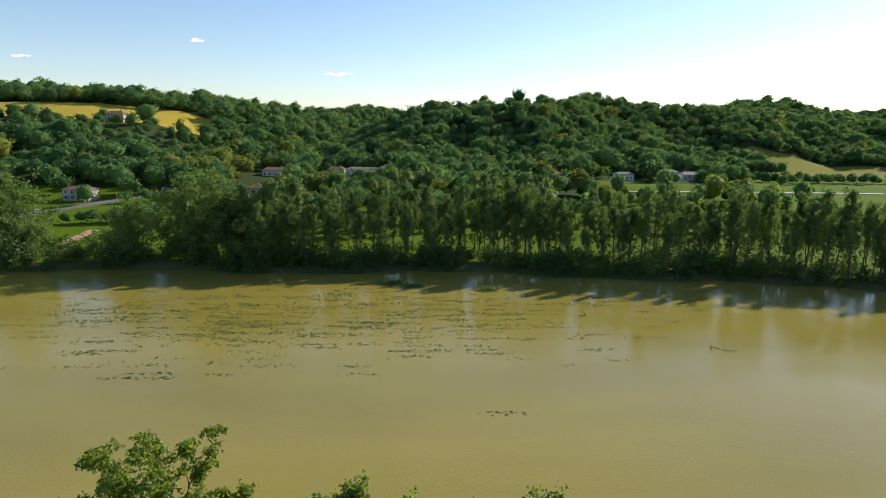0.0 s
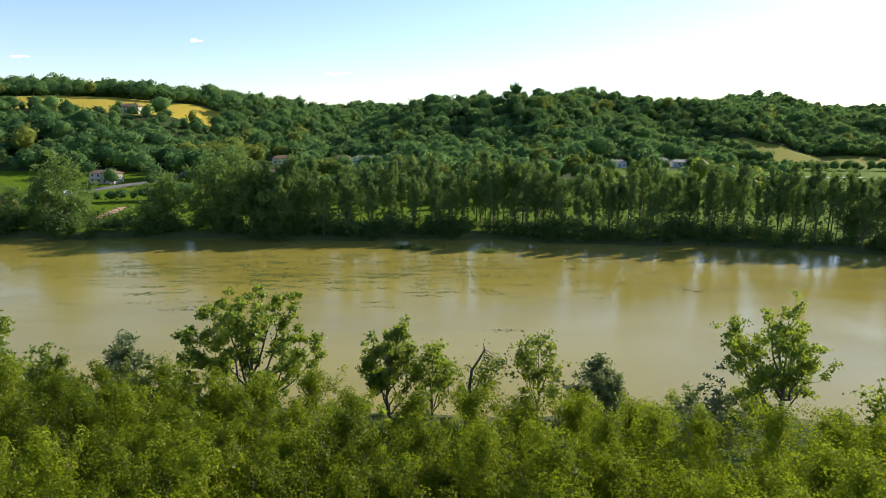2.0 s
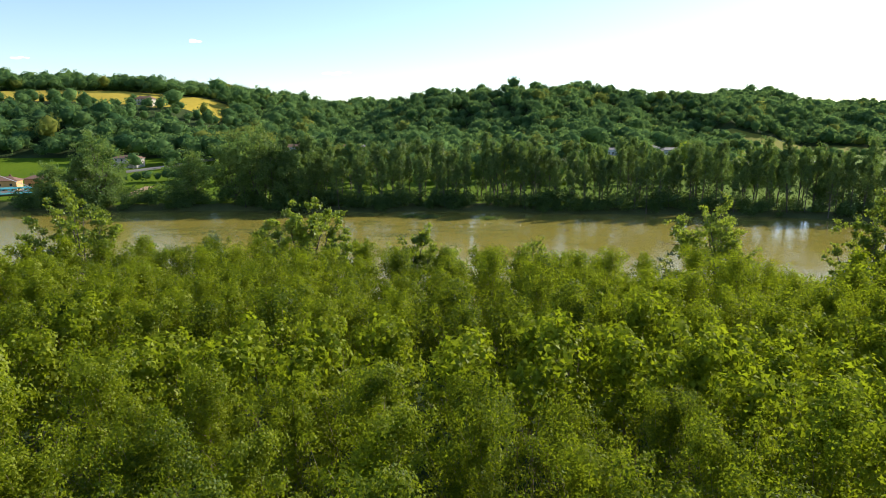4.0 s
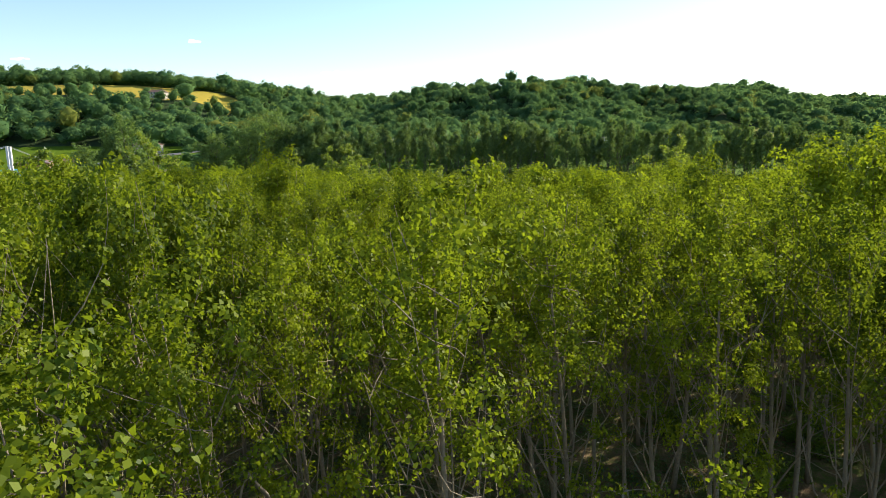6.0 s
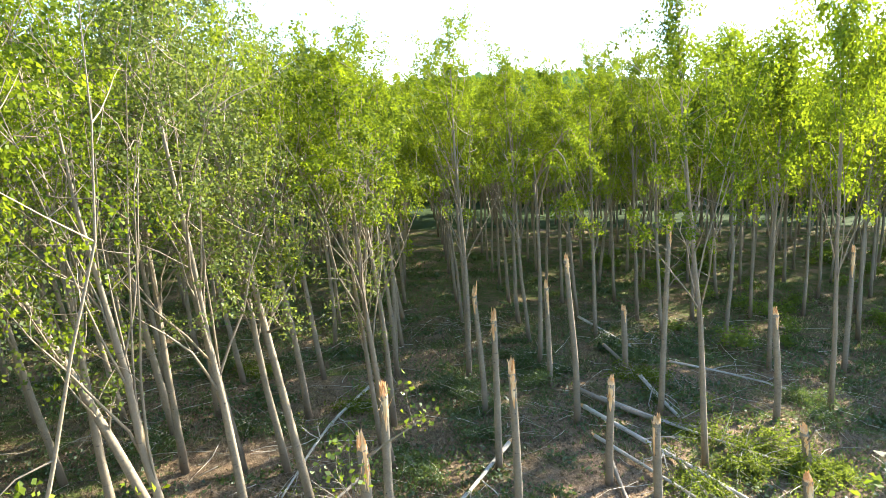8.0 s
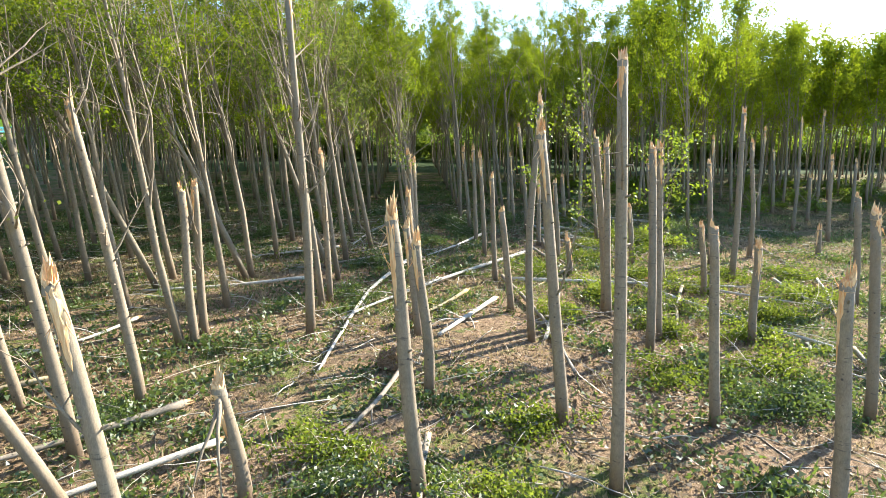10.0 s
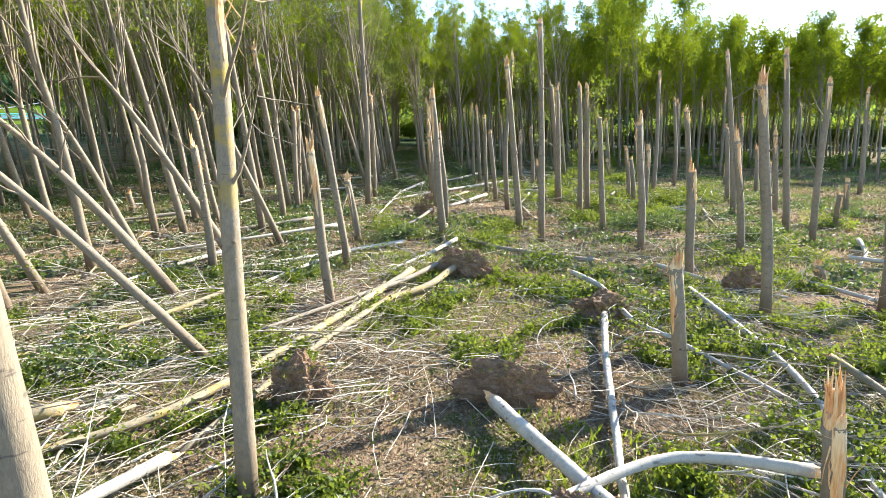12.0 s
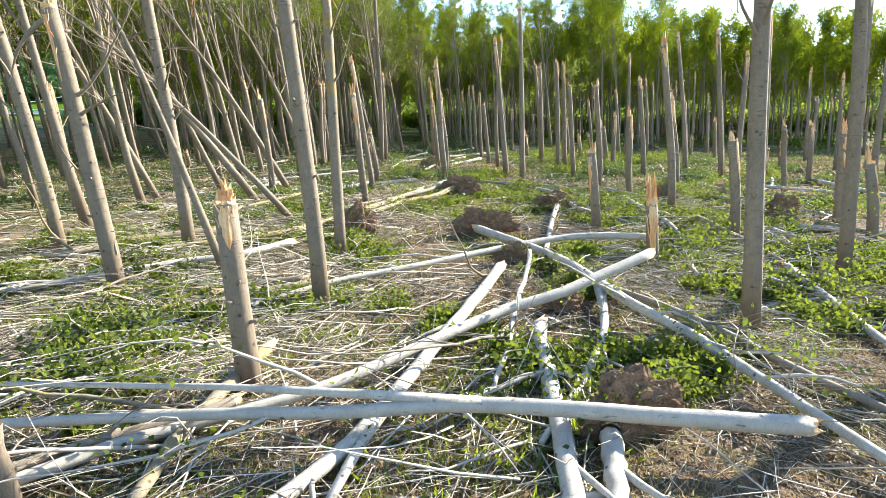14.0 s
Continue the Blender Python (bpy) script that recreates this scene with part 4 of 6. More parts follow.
for x, y, s in ((88, 823, 0.66), (112, 825, 0.55), (121, 828, 0.42), (131, 836, 0.35), (140, 845, 0.5), (148, 850, 0.45), (164, 868, 0.6), (187, 915, 0.85), (198, 930, 1.1), (207, 940, 1.15), (216, 948, 1.3), (226, 950, 1.25), (236, 952, 1.1), (243, 958, 0.7), (262, 985, 0.5), (280, 1012, 0.7), (292, 1014, 0.8), (306, 1016, 0.8), (326, 1018, 0.9), (340, 1018, 0.75), (-12, 1290, 1.0), (856, 1398, 1.3)):
    ridge_tree(x, y, s, TEMPL[int(abs(x)) % 8], "lone dark tree on the open hilltop")
for x, y, s in ((-275, 792, 1.0), (-262, 795, 0.9), (-254, 790, 1.05), (-246, 792, 0.9), (-236, 790, 1.0), (-228, 796, 0.85), (-216, 800, 0.95), (-205, 800, 0.85), (-163, 862, 1.15), (-170, 850, 0.9)):
    ridge_tree(x, y, s * 1.15, TEMPL[int(-x) % 8], "dark cedar standing over the wooded ridge", "tree", wide=0.6)
for x, y, s in ((-262, 622, 1.0), (-248, 618, 0.95), (-157, 627, 0.95), (-225, 650, 0.7), (-196, 652, 0.6), (-186, 645, 0.55), (-295, 616, 0.8)):
    ridge_tree(x, y, s, TEMPL[int(-x) % 8], "broad dark cedar at the edge of the ripe field")

# ---------------------------------------------------------------- houses, road, cars, bridge


def house(x, y, w, d, h, roof_h, wall, roof, label, turn=0.0, windows=4, storeys=1, porch=False):
    """A tiled house with hipped roof, windows with sills, a door and a chimney."""
    root = new("house")
    root.matrix_world = pose(x, y, float(height(x, y)) - 0.1, 0, 0, turn)
    tagged(root, label, "house")
    g = Geo()
    g.box((-w / 2, -d / 2, -1.5), (w / 2, d / 2, h))
    part("wall", g.mesh("house_wall", wall, False), root)
    g, o = Geo(), 0.5
    g.add([(-w / 2 - o, -d / 2 - o, h), (w / 2 + o, -d / 2 - o, h), (w / 2 + o, d / 2 + o, h), (-w / 2 - o, d / 2 + o, h), (-w / 2 + d * 0.35, 0, h + roof_h), (w / 2 - d * 0.35, 0, h + roof_h),
           (-w / 2 - o, -d / 2 - o, h - 0.18), (w / 2 + o, -d / 2 - o, h - 0.18), (w / 2 + o, d / 2 + o, h - 0.18), (-w / 2 - o, d / 2 + o, h - 0.18)],
          [(0, 1, 5, 4), (1, 2, 5), (2, 3, 4, 5), (3, 0, 4), (6, 7, 1, 0), (7, 8, 2, 1), (8, 9, 3, 2), (9, 6, 0, 3), (9, 8, 7, 6)])
    rf = part("roof", g.mesh("house_roof", roof, False), root)
    g = Geo()
    g.box((w * 0.2, 0.1, h + roof_h * 0.4), (w * 0.2 + 0.8, 0.9, h + roof_h + 0.8))
    part("chimney", g.mesh("house_chimney", M_ROOF, False), rf)
    for s in range(storeys):
        for k in range(windows):
            cx = -w / 2 + w * (k + 0.5) / windows
            z0 = 0.9 + s * 2.7
            g = Geo()
            g.box((cx - 0.55, -d / 2 - 0.03, z0), (cx + 0.55, -d / 2 + 0.1, z0 + 1.25))
            wi = part("window", g.mesh("house_window", M_GLASS, False), root)
            g = Geo()
            g.box((cx - 0.7, -d / 2 - 0.12, z0 - 0.14), (cx + 0.7, -d / 2 + 0.05, z0 - 0.02))
            part("sill", g.mesh("house_sill", M_WALL_WHITE, False), wi)
    g = Geo()
    g.box((w * 0.06, -d / 2 - 0.05, 0), (w * 0.06 + 1.0, -d / 2 + 0.1, 2.1))
    part("door", g.mesh("house_door", M_BARK_DARK, False), root)
    if porch:
        g = Geo()
        g.box((-w / 2, -d / 2 - 2.6, 2.5), (w / 2, -d / 2 - 0.01, 2.75))
        for k in range(4):
            px = -w / 2 + 0.3 + k * (w - 0.6) / 3
            g.box((px - 0.15, -d / 2 - 2.5, -1), (px + 0.15, -d / 2 - 2.2, 2.5))
        part("porch", g.mesh("house_porch", M_WALL, False), root)


house(-216, 652, 15, 8, 5.2, 2.2, M_WALL, M_ROOF, "old stone farmhouse with brown tiled roof on the hill", -6, 6, 2)
house(-160, 484, 15, 8, 5.6, 1.6, M_WALL, M_ROOF, "two-storey house with brown roof and porch beside the road", -12, 4, 2, True)
house(-84, 595, 17, 9, 4.0, 2.2, M_WALL_WHITE, M_ROOF, "white bungalow with a brown hipped roof", 3, 5)
house(-46, 628, 12, 8, 3.8, 2.2, M_WALL, M_ROOF, "small cream house with a brown roof", -5, 3)
house(-24, 621, 28, 10, 4.6, 1.6, M_WALL_WHITE, M_ROOF_GREY, "long pale farm building with a grey roof", -4, 6)
house(-8, 616, 9, 10, 6.0, 2.0, M_WALL_WHITE, M_ROOF, "white gabled farmhouse beside a long barn", -4, 2, 2)
house(-79, 524, 9, 7, 3.6, 2.0, M_WALL, M_ROOF, "small cottage with brown roof among trees", 10, 2)
house(210, 642, 15, 9, 6.2, 1.8, M_WALL_WHITE, M_ROOF_GREY, "white two-storey building at the foot of the hill", 4, 7, 2)
house(233, 645, 24, 11, 4.4, 2.0, M_WALL_WHITE, M_ROOF_GREY, "long low white building with a pale roof", 4, 5)
house(173, 633, 14, 8, 4.2, 1.6, M_WALL_WHITE, M_ROOF_GREY, "white house partly behind trees", 0, 4)
house(115, 619, 13, 8, 3.6, 2.0, M_WALL, M_ROOF, "brown-roofed house among trees", 0, 3)
house(-186, 408, 14, 9, 6.2, 1.8, M_WALL_ORANGE, M_ROOF, "ochre house with tiled roof near the bridge", 14, 3, 2)
house(-179, 424, 9, 8, 4.4, 1.6, M_WALL_ORANGE, M_ROOF, "small ochre house with tiled roof near the bridge", 8, 2)


M_EARTH = plain("bare_red_earth", (0.44, 0.28, 0.17), 0.95, 0.3, 0.4)


def ribbon(name, pts, width, mat, label, category, lift=0.12):
    g = Geo()
    pts = [Vector(p) for p in pts]
    v = []
    for i, p in enumerate(pts):
        d = (pts[min(i + 1, len(pts) - 1)] - pts[max(i - 1, 0)]).normalized()
        n = Vector((-d.y, d.x)) * (width / 2)
        for s in (-1, 1):
            q = p + n * s
            z = float(height(p.x, p.y)) + lift
            v += [(q.x, q.y, z), (q.x, q.y, z - 1.2)]
    f = []
    for i in range(len(pts) - 1):
        a = 4 * i
        f += [(a, a + 4, a + 6, a + 2), (a + 1, a + 5, a + 4, a), (a + 2, a + 6, a + 7, a + 3)]
    g.add(v, f)
    return tagged(new(name, g.mesh(name, mat, False)), label, category, kind="structure")


ribbon("road", [(x, float(road_y(x))) for x in np.arange(-186, -118, 3.0)], 6.5, M_ROAD, "grey asphalt country road across the meadow", "road", 0.5)
ribbon("track", [(-126 + 0.1 * k, 396 + 2.6 * k) for k in range(12)], 4.6, M_EARTH, "bare reddish earth track through the meadow", "track", 0.1)
ribbon("valley_road", [(x, 545 + 0.04 * x) for x in np.arange(150, 330, 8.0)], 6, M_WALL, "pale road along the foot of the hill", "road", 0.4)


def car(x, y, turn, paint, label):
    root = new("car")
    root.matrix_world = pose(x, y, float(height(x, y)) + 0.5, 0, 0, turn)
    tagged(root, label, "car")
    g = Geo()
    prof = [(-2.1, 0.35), (-2.1, 0.95), (-1.7, 1.05), (-1.2, 1.75), (0.9, 1.75), (1.5, 1.1), (2.1, 0.95), (2.15, 0.35)]
    n = len(prof)
    g.add([(a, s * 0.85, b) for s in (-1, 1) for a, b in prof], [tuple(range(n)), tuple(range(2 * n - 1, n - 1, -1))] + [(i, n + i, n + (i + 1) % n, (i + 1) % n) for i in range(n)])
    part("body", g.mesh("car_body", paint, False), root)
    for sx in (-1.3, 1.3):
        for sy in (-0.8, 0.8):
            g = Geo()
            g.tube([(sx, sy - 0.1, 0.33), (sx, sy + 0.1, 0.33)], [0.33, 0.33], 12)
            part("wheel", g.mesh("car_wheel", M_RUBBER), root)
    g = Geo()
    g.box((-1.15, -0.87, 1.1), (0.9, 0.87, 1.6))
    part("side_glass", g.mesh("car_glass", M_GLASS, False), root)


car(-163.5, float(road_y(-163.5)), 48, M_CAR_WHITE, "white van driving on the country road")
car(-128, float(road_y(-128)) + 1, 60, M_CAR_GREY, "pale grey car on the road by the trees")


def bridge():
    """A turquoise steel lattice bridge with a white pylon, running out over the river."""
    root = new("bridge")
    a, b = Vector((-164, 392, 2.4)), Vector((-262, 300, 2.8))
    tagged(root, "turquoise steel lattice suspension bridge with a white pylon", "bridge")
    d = (b - a)
    n = 26
    side = Vector((d.y, -d.x, 0)).normalized() * 2.6
    g = Geo()
    g.tube([a + Vector((0, 0, 0.0)), b + Vector((0, 0, 0.0))], [1.2, 1.2], 4)
    part("deck", g.mesh("bridge_deck", M_ROAD, False), root)
    for s in (-1, 1):
        g = Geo()
        for zz, rr in ((0.1, 0.30), (2.3, 0.24)):
            g.tube([a + side * s + Vector((0, 0, zz)), b + side * s + Vector((0, 0, zz))], [rr, rr], 5)
        for k in range(n):
            p, q = a.lerp(b, k / n) + side * s, a.lerp(b, (k + 1) / n) + side * s
            g.tube([p + Vector((0, 0, 0.1)), q + Vector((0, 0, 2.3))], [0.15, 0.15], 4)
            g.tube([p + Vector((0, 0, 2.3)), q + Vector((0, 0, 0.1))], [0.15, 0.15], 4)
        part("side_truss", g.mesh("bridge_truss", M_TURQ, False), root)
    tower = a.lerp(b, 0.16)
    for s in (-1, 1):
        g = Geo()
        g.box((tower.x + side.x * s - 0.5, tower.y + side.y * s - 0.5, -8), (tower.x + side.x * s + 0.5, tower.y + side.y * s + 0.5, 15.5))
        part("pylon", g.mesh("bridge_pylon", M_WALL_WHITE, False), root)
        g = Geo()
        cab = [tower + side * s + Vector((0, 0, 13)) + (a - tower) * f + Vector((0, 0, -10.5 * f)) for f in np.linspace(0, 1, 6)]
        g.tube(cab, [0.09] * 6, 4)
        cab = [tower + side * s + Vector((0, 0, 13 - 10.8 * math.sin(f * 1.5))) + (b - tower) * f * 0.6 for f in np.linspace(0, 1, 12)]
        g.tube(cab, [0.09] * 12, 4)
        part("cable", g.mesh("bridge_cable", M_WALL_WHITE, False), root)


bridge()

# floating storm debris on the river
r = np.random.default_rng(31)
for k in range(7):
    x, y = ((8, 352), (38, 345), (14, 349), (-38, 338), (88, 290), (62, 318), (-20, 330))[k]
    g = Geo()
    for q in range(9 if k < 3 else 3):
        g.tube(bend(r, (r.normal(0, 1.2), r.normal(0, 0.5), 0.0), (r.normal(), r.normal(), 0.25), r.uniform(1.5, 4), 4, 0.2), [0.1, 0.08, 0.06, 0.04, 0.02], 4)
    root = new("floating_branches")
    root.matrix_world = pose(x, y, -3.5)
    tagged(root, "tangle of broken branches drifting in muddy water", "driftwood", "driftwood on the river")
    part("boughs", g.mesh("drift_boughs", M_BARK_DARK), root)
    if k < 3:
        part("leaves", leaf_mesh("drift_leaves", r.normal((0, 0, 0.45), (2.2, 0.7, 0.4), (500, 3)), 0.35, M_LEAF_FAR, r), root)
C = []
for k in range(420):
    cx, cy = r.normal(-15, 42), r.normal(315, 17)
    if r.random() < 0.25:
        cx = r.uniform(-80, 150)
    n = int(r.integers(5, 26))
    C.append(np.stack([cx + r.normal(0, 2.6, n), cy + r.normal(0, 0.5, n), np.full(n, -3.47)], 1))
C = np.concatenate(C)
C = C[(C[:, 1] < far_shore(C[:, 0]) - 8)]
tagged(new("floating_leaves", leaf_mesh("floating_leaves", C, 0.5, M_LEAF_DEAD, r, 0.98)), "scattered rafts of torn leaves floating on water", "debris", kind="stuff")

# three small clouds, far behind the hills
for x, y, z, w in ((-1345, 4200, 547, 60), (-500, 4200, 360, 80), (-440, 4200, 366, 60), (-2406, 4200, 438, 50)):
    g = Geo()
    rr = np.random.default_rng(int(-x))
    bmc = bmesh.new()
    for q in range(6):
        bmesh.ops.create_icosphere(bmc, subdivisions=2, radius=1.0, matrix=Matrix.Translation((x + rr.normal(0, w * 0.4), y + rr.normal(0, 10), z + rr.normal(0, w * 0.05))) @ Matrix.Diagonal((w * rr.uniform(0.2, 0.4), 20, w * rr.uniform(0.06, 0.12), 1)))
    me = bpy.data.meshes.new("cloud")
    bmc.to_mesh(me)
    bmc.free()
    me.materials.append(M_CLOUD)
    me.polygons.foreach_set("use_smooth", [True] * len(me.polygons))
    tagged(new("cloud", me), "small white fair-weather cloud low over the hills", "cloud", "small clouds", "structure")

# ---------------------------------------------------------------- the storm-broken part of the plantation
taken = []


def torn(rng, root, top, r, tall, stem, face_way=None):
    """The torn end of a trunk: a ragged core of wood, a long split face down one side, many shards and loose fibres."""
    a0 = -1.57 + rng.normal(0, 0.9) if face_way is None else face_way
    top = Vector(top)
    face = Vector((math.cos(a0), math.sin(a0), 0))
    # the core: a jagged plug of wood, higher at the back, its rim in sharp uneven teeth
    g, sides = Geo(), 18
    rings = [[], [], [], []]
    for k in range(sides):
        a = 2 * math.pi * k / sides
        out = Vector((math.cos(a), math.sin(a), 0))
        back = max(0.0, -out.dot(face))
        up = tall * (0.04 + 0.34 * back + rng.uniform(0, 0.12) + (rng.uniform(0.08, 0.28) if k % 2 else 0.0) * (0.3 + back))
        rings[0].append(top + out * r * 0.985 - Vector((0, 0, 0.15)))
        rings[1].append(top + out * r * rng.uniform(0.90, 0.98) + Vector((0, 0, up * 0.55)))
        rings[2].append(top + out * r * rng.uniform(0.74, 0.92) + Vector((0, 0, up)))
        rings[3].append(top + out * r * rng.uniform(0.25, 0.5) + Vector((0, 0, up * rng.uniform(0.15, 0.8))))
    f = [(i * sides + k, i * sides + (k + 1) % sides, (i + 1) * sides + (k + 1) % sides, (i + 1) * sides + k) for i in range(3) for k in range(sides)]
    f.append(tuple(3 * sides + k for k in range(sides)))
    g.add([p for q in rings for p in q], f)
    wood = part("torn_wood", g.mesh("torn_top", M_WOOD, False), root, "splintered pale orange wood")
    # the bark ends in uneven tongues round the break
    g = Geo()
    rows = [[], [], []]
    for k in range(sides):
        a = 2 * math.pi * k / sides
        out = Vector((math.cos(a), math.sin(a), 0))
        up = tall * (rng.uniform(-0.06, 0.03) + 0.22 * max(0.0, -out.dot(face)) * rng.uniform(0.2, 1.0) + (0.10 * rng.random() if k % 3 == 0 else 0.0))
        rows[0].append(top + out * r * 1.035 - Vector((0, 0, 0.14)))
        rows[1].append(top + out * r * 1.045 + Vector((0, 0, up)))
        rows[2].append(top + out * r * 0.93 + Vector((0, 0, up - 0.03)))
    g.add([p for q in rows for p in q], [(i * sides + k, i * sides + (k + 1) % sides, (i + 1) * sides + (k + 1) % sides, (i + 1) * sides + k) for i in range(2) for k in range(sides)])
    part("bark_edge", g.mesh("bark_edge", M_BARK_FELLED, False), root)
    # flat pointed shards standing along the back of the break
    for k in range(int(rng.integers(8, 14))):
        a = a0 + math.pi + rng.normal(0, 1.2)
        out, along = Vector((math.cos(a), math.sin(a), 0)), Vector((-math.sin(a), math.cos(a), 0))
        L = tall * rng.uniform(0.25, 0.85) * (1.0 if k > 1 else 1.4)
        w, th = r * rng.uniform(0.10, 0.42) * (0.6 if k < 2 else 1.0), r * rng.uniform(0.05, 0.14)
        c = top + out * r * rng.uniform(0.4, 0.84) - Vector((0, 0, 0.12))
        drift = out * rng.uniform(-0.02, 0.14) * L + along * rng.normal(0, 0.08) * L
        v = []
        for u, ww in ((0.0, 1.0), (0.35, rng.uniform(0.8, 1.05)), (0.7, rng.uniform(0.35, 0.75))):
            q = c + drift * u * u + along * w * rng.uniform(-0.15, 0.15) + Vector((0, 0, L * u))
            v += [q + along * w * ww - out * th, q + along * w * ww + out * th * 0.6, q - along * w * ww + out * th * 0.6, q - along * w * ww - out * th]
        v.append(c + drift + along * w * rng.uniform(-0.9, 0.9) + Vector((0, 0, L)))
        g = Geo()
        g.add(v, [(4 * i + m, 4 * i + (m + 1) % 4, 4 * i + 4 + (m + 1) % 4, 4 * i + 4 + m) for i in range(2) for m in range(4)] + [(8 + m, 8 + (m + 1) % 4, 12) for m in range(4)])
        part("shard", g.mesh("wood_shard", M_WOOD, False), wood)
    # the split face running down one side of the bark, with ragged edges
    depth = min(tall * rng.uniform(1.0, 2.4), 2.1)
    half = rng.uniform(0.6, 1.15)
    g, v, n = Geo(), [], 12
    for i in range(n + 1):
        u = i / n
        c = stem(depth * u)
        lo, hi = -(1 - u) ** 0.5 * rng.uniform(0.7, 1.1), (1 - u) ** 0.7 * rng.uniform(0.55, 1.15)
        for j, w in enumerate((lo, lo * 0.45, hi * 0.35, hi)):
            a = a0 + w * half
            v.append(c[0] + Vector((math.cos(a), math.sin(a), 0)) * c[1] * (1.0 if j in (0, 3) else 1.05 + rng.uniform(-0.02, 0.03)))
    g.add(v, [(4 * i + w, 4 * i + w + 1, 4 * i + w + 5, 4 * i + w + 4) for i in range(n) for w in (0, 1, 2)])
    part("split_face", g.mesh("split_face", M_WOOD, False), wood)
    # loose fibres peeled off the edges
    for k in range(int(rng.integers(3, 7))):
        c = stem(depth * rng.uniform(0.0, 0.7))
        a = a0 + half * rng.choice((-1, 1)) * rng.uniform(0.5, 1.0)
        out = Vector((math.cos(a), math.sin(a), 0))
        g = Geo()
        g.tube(bend(rng, c[0] + out * c[1] * 0.98, out * 0.5 + Vector((0, 0, rng.choice((-1, 1)) * rng.uniform(0.6, 1.4))), tall * rng.uniform(0.2, 0.6), 4, 0.12), [0.014, 0.012, 0.009, 0.006, 0.002], 4, False)
        part("splinter", g.mesh("wood_splinter", M_WOOD), wood)


def broken_poplar(x, y, h, lean=-0.4, r=0.17, seed=0, tall=0.8, boughs=0, lichen=False, leaves=0, back=0.0, bow=0.0, label="", hang=0, face_way=None):
    """A snapped poplar trunk: bark below, torn pale wood on top, some bare boughs, some with leaf sprays."""
    rng = np.random.default_rng(1000 + seed + int(x * 13) + int(y * 7))
    taken.append((x, y))
    r *= 1.04
    z0 = float(height(x, y))
    root = new("broken_poplar")
    root.matrix_world = pose(x, y, z0)
    text = label or ("snapped poplar trunk with torn pale wood on top" if h > 2.0 else "short snapped poplar stump with torn orange wood")
    tagged(root, text, "broken tree", "storm-snapped poplars")
    g = Geo()
    n = 8 if h > 3 else 4
    wob = rng.normal(0, 0.05, 2)
    pts = [Vector((lean * (k / n) ** 1.15 + bow * math.sin(math.pi * k / n) + wob[0] * math.sin(5 * k / n), back * k / n + wob[1] * math.sin(4 * k / n), h * k / n)) for k in range(n + 1)]
    pts[0].z = -0.3
    rads = [r * (1.12 if k == 0 else 1.05 - 0.42 * (k / n) * min(1, h / 12)) for k in range(n + 1)]
    g.tube(pts, rads, 10, True, 0.03, rng)
    for k in range(int(1 + h)):        # knots and stubs of shed twigs
        q = rng.uniform(0.2, 0.95) * n
        p = pts[int(q)].lerp(pts[min(n, int(q) + 1)], q % 1)
        a = rng.uniform(0, 6.28)
        o = Vector((math.cos(a), math.sin(a), rng.uniform(0.1, 0.6)))
        g.tube([p + o * r * 0.6, p + o * (r + rng.uniform(0.03, 0.12))], [r * 0.22, r * 0.12], 5)
    tips = []
    for k in range(boughs):
        q = rng.uniform(0.35, 0.97) * n
        p = pts[int(q)].lerp(pts[min(n, int(q) + 1)], q % 1)
        a = rng.uniform(0, 6.28)
        L = rng.uniform(1.0, 3.2)
        line = bend(rng, p, (math.cos(a), math.sin(a), rng.uniform(0.5, 1.4)), L, 5, 0.12, 0.08)
        limb = Geo()
        limb.tube(line, [r * 0.26, r * 0.2, r * 0.16, r * 0.12, r * 0.08, 0.006], 5, False)
        for _ in range(3):
            s = line[int(rng.integers(2, 5))]
            tw = bend(rng, s, rng.normal(0, 1, 3) + np.array([0, 0, 0.5]), L * 0.45, 4, 0.18, 0.05)
            limb.tube(tw, [0.018, 0.014, 0.010, 0.007, 0.004], 3, False)
            tips.append(tw[-1])
        part("bough", limb.mesh("broken_bough", M_BARK), root)
        tips += [line[-1], line[-2]]
    for k in range(hang):              # snapped top hanging down beside the trunk
        line = bend(rng, pts[-1] - Vector((0, 0, 0.2)), (rng.normal(0, 1), rng.normal(0, 0.7), -0.3), rng.uniform(1.5, 3.5), 6, 0.12, -0.22)
        limb = Geo()
        limb.tube(line, [r * 0.4, r * 0.33, r * 0.27, r * 0.2, r * 0.14, r * 0.08, 0.008], 5, False)
        part("hanging_top", limb.mesh("hanging_top", M_BARK), root)
        tips += line[3:]
    part("trunk", g.mesh("broken_trunk", M_BARK_LICHEN_TOP if lichen else M_BARK), root)

    def stem(below):
        q = max(0.0, n * (1 - below / max(h, 0.1)))
        i = min(n - 1, int(q))
        return pts[i].lerp(pts[i + 1], q - i), rads[i] + (rads[i + 1] - rads[i]) * (q - i)

    torn(rng, root, pts[-1], rads[-1], tall, stem, face_way)
    if leaves and tips:
        T = np.array(tips)
        C = T[rng.integers(0, len(T), leaves * 2)] + rng.normal(0, 0.20, (leaves * 2, 3))
        part("leaves", leaf_mesh("spray_leaves", C, 0.11, M_LEAF_YOUNG, rng, sides=4), root, "remaining bright green leaves")
    return root


B = broken_poplar
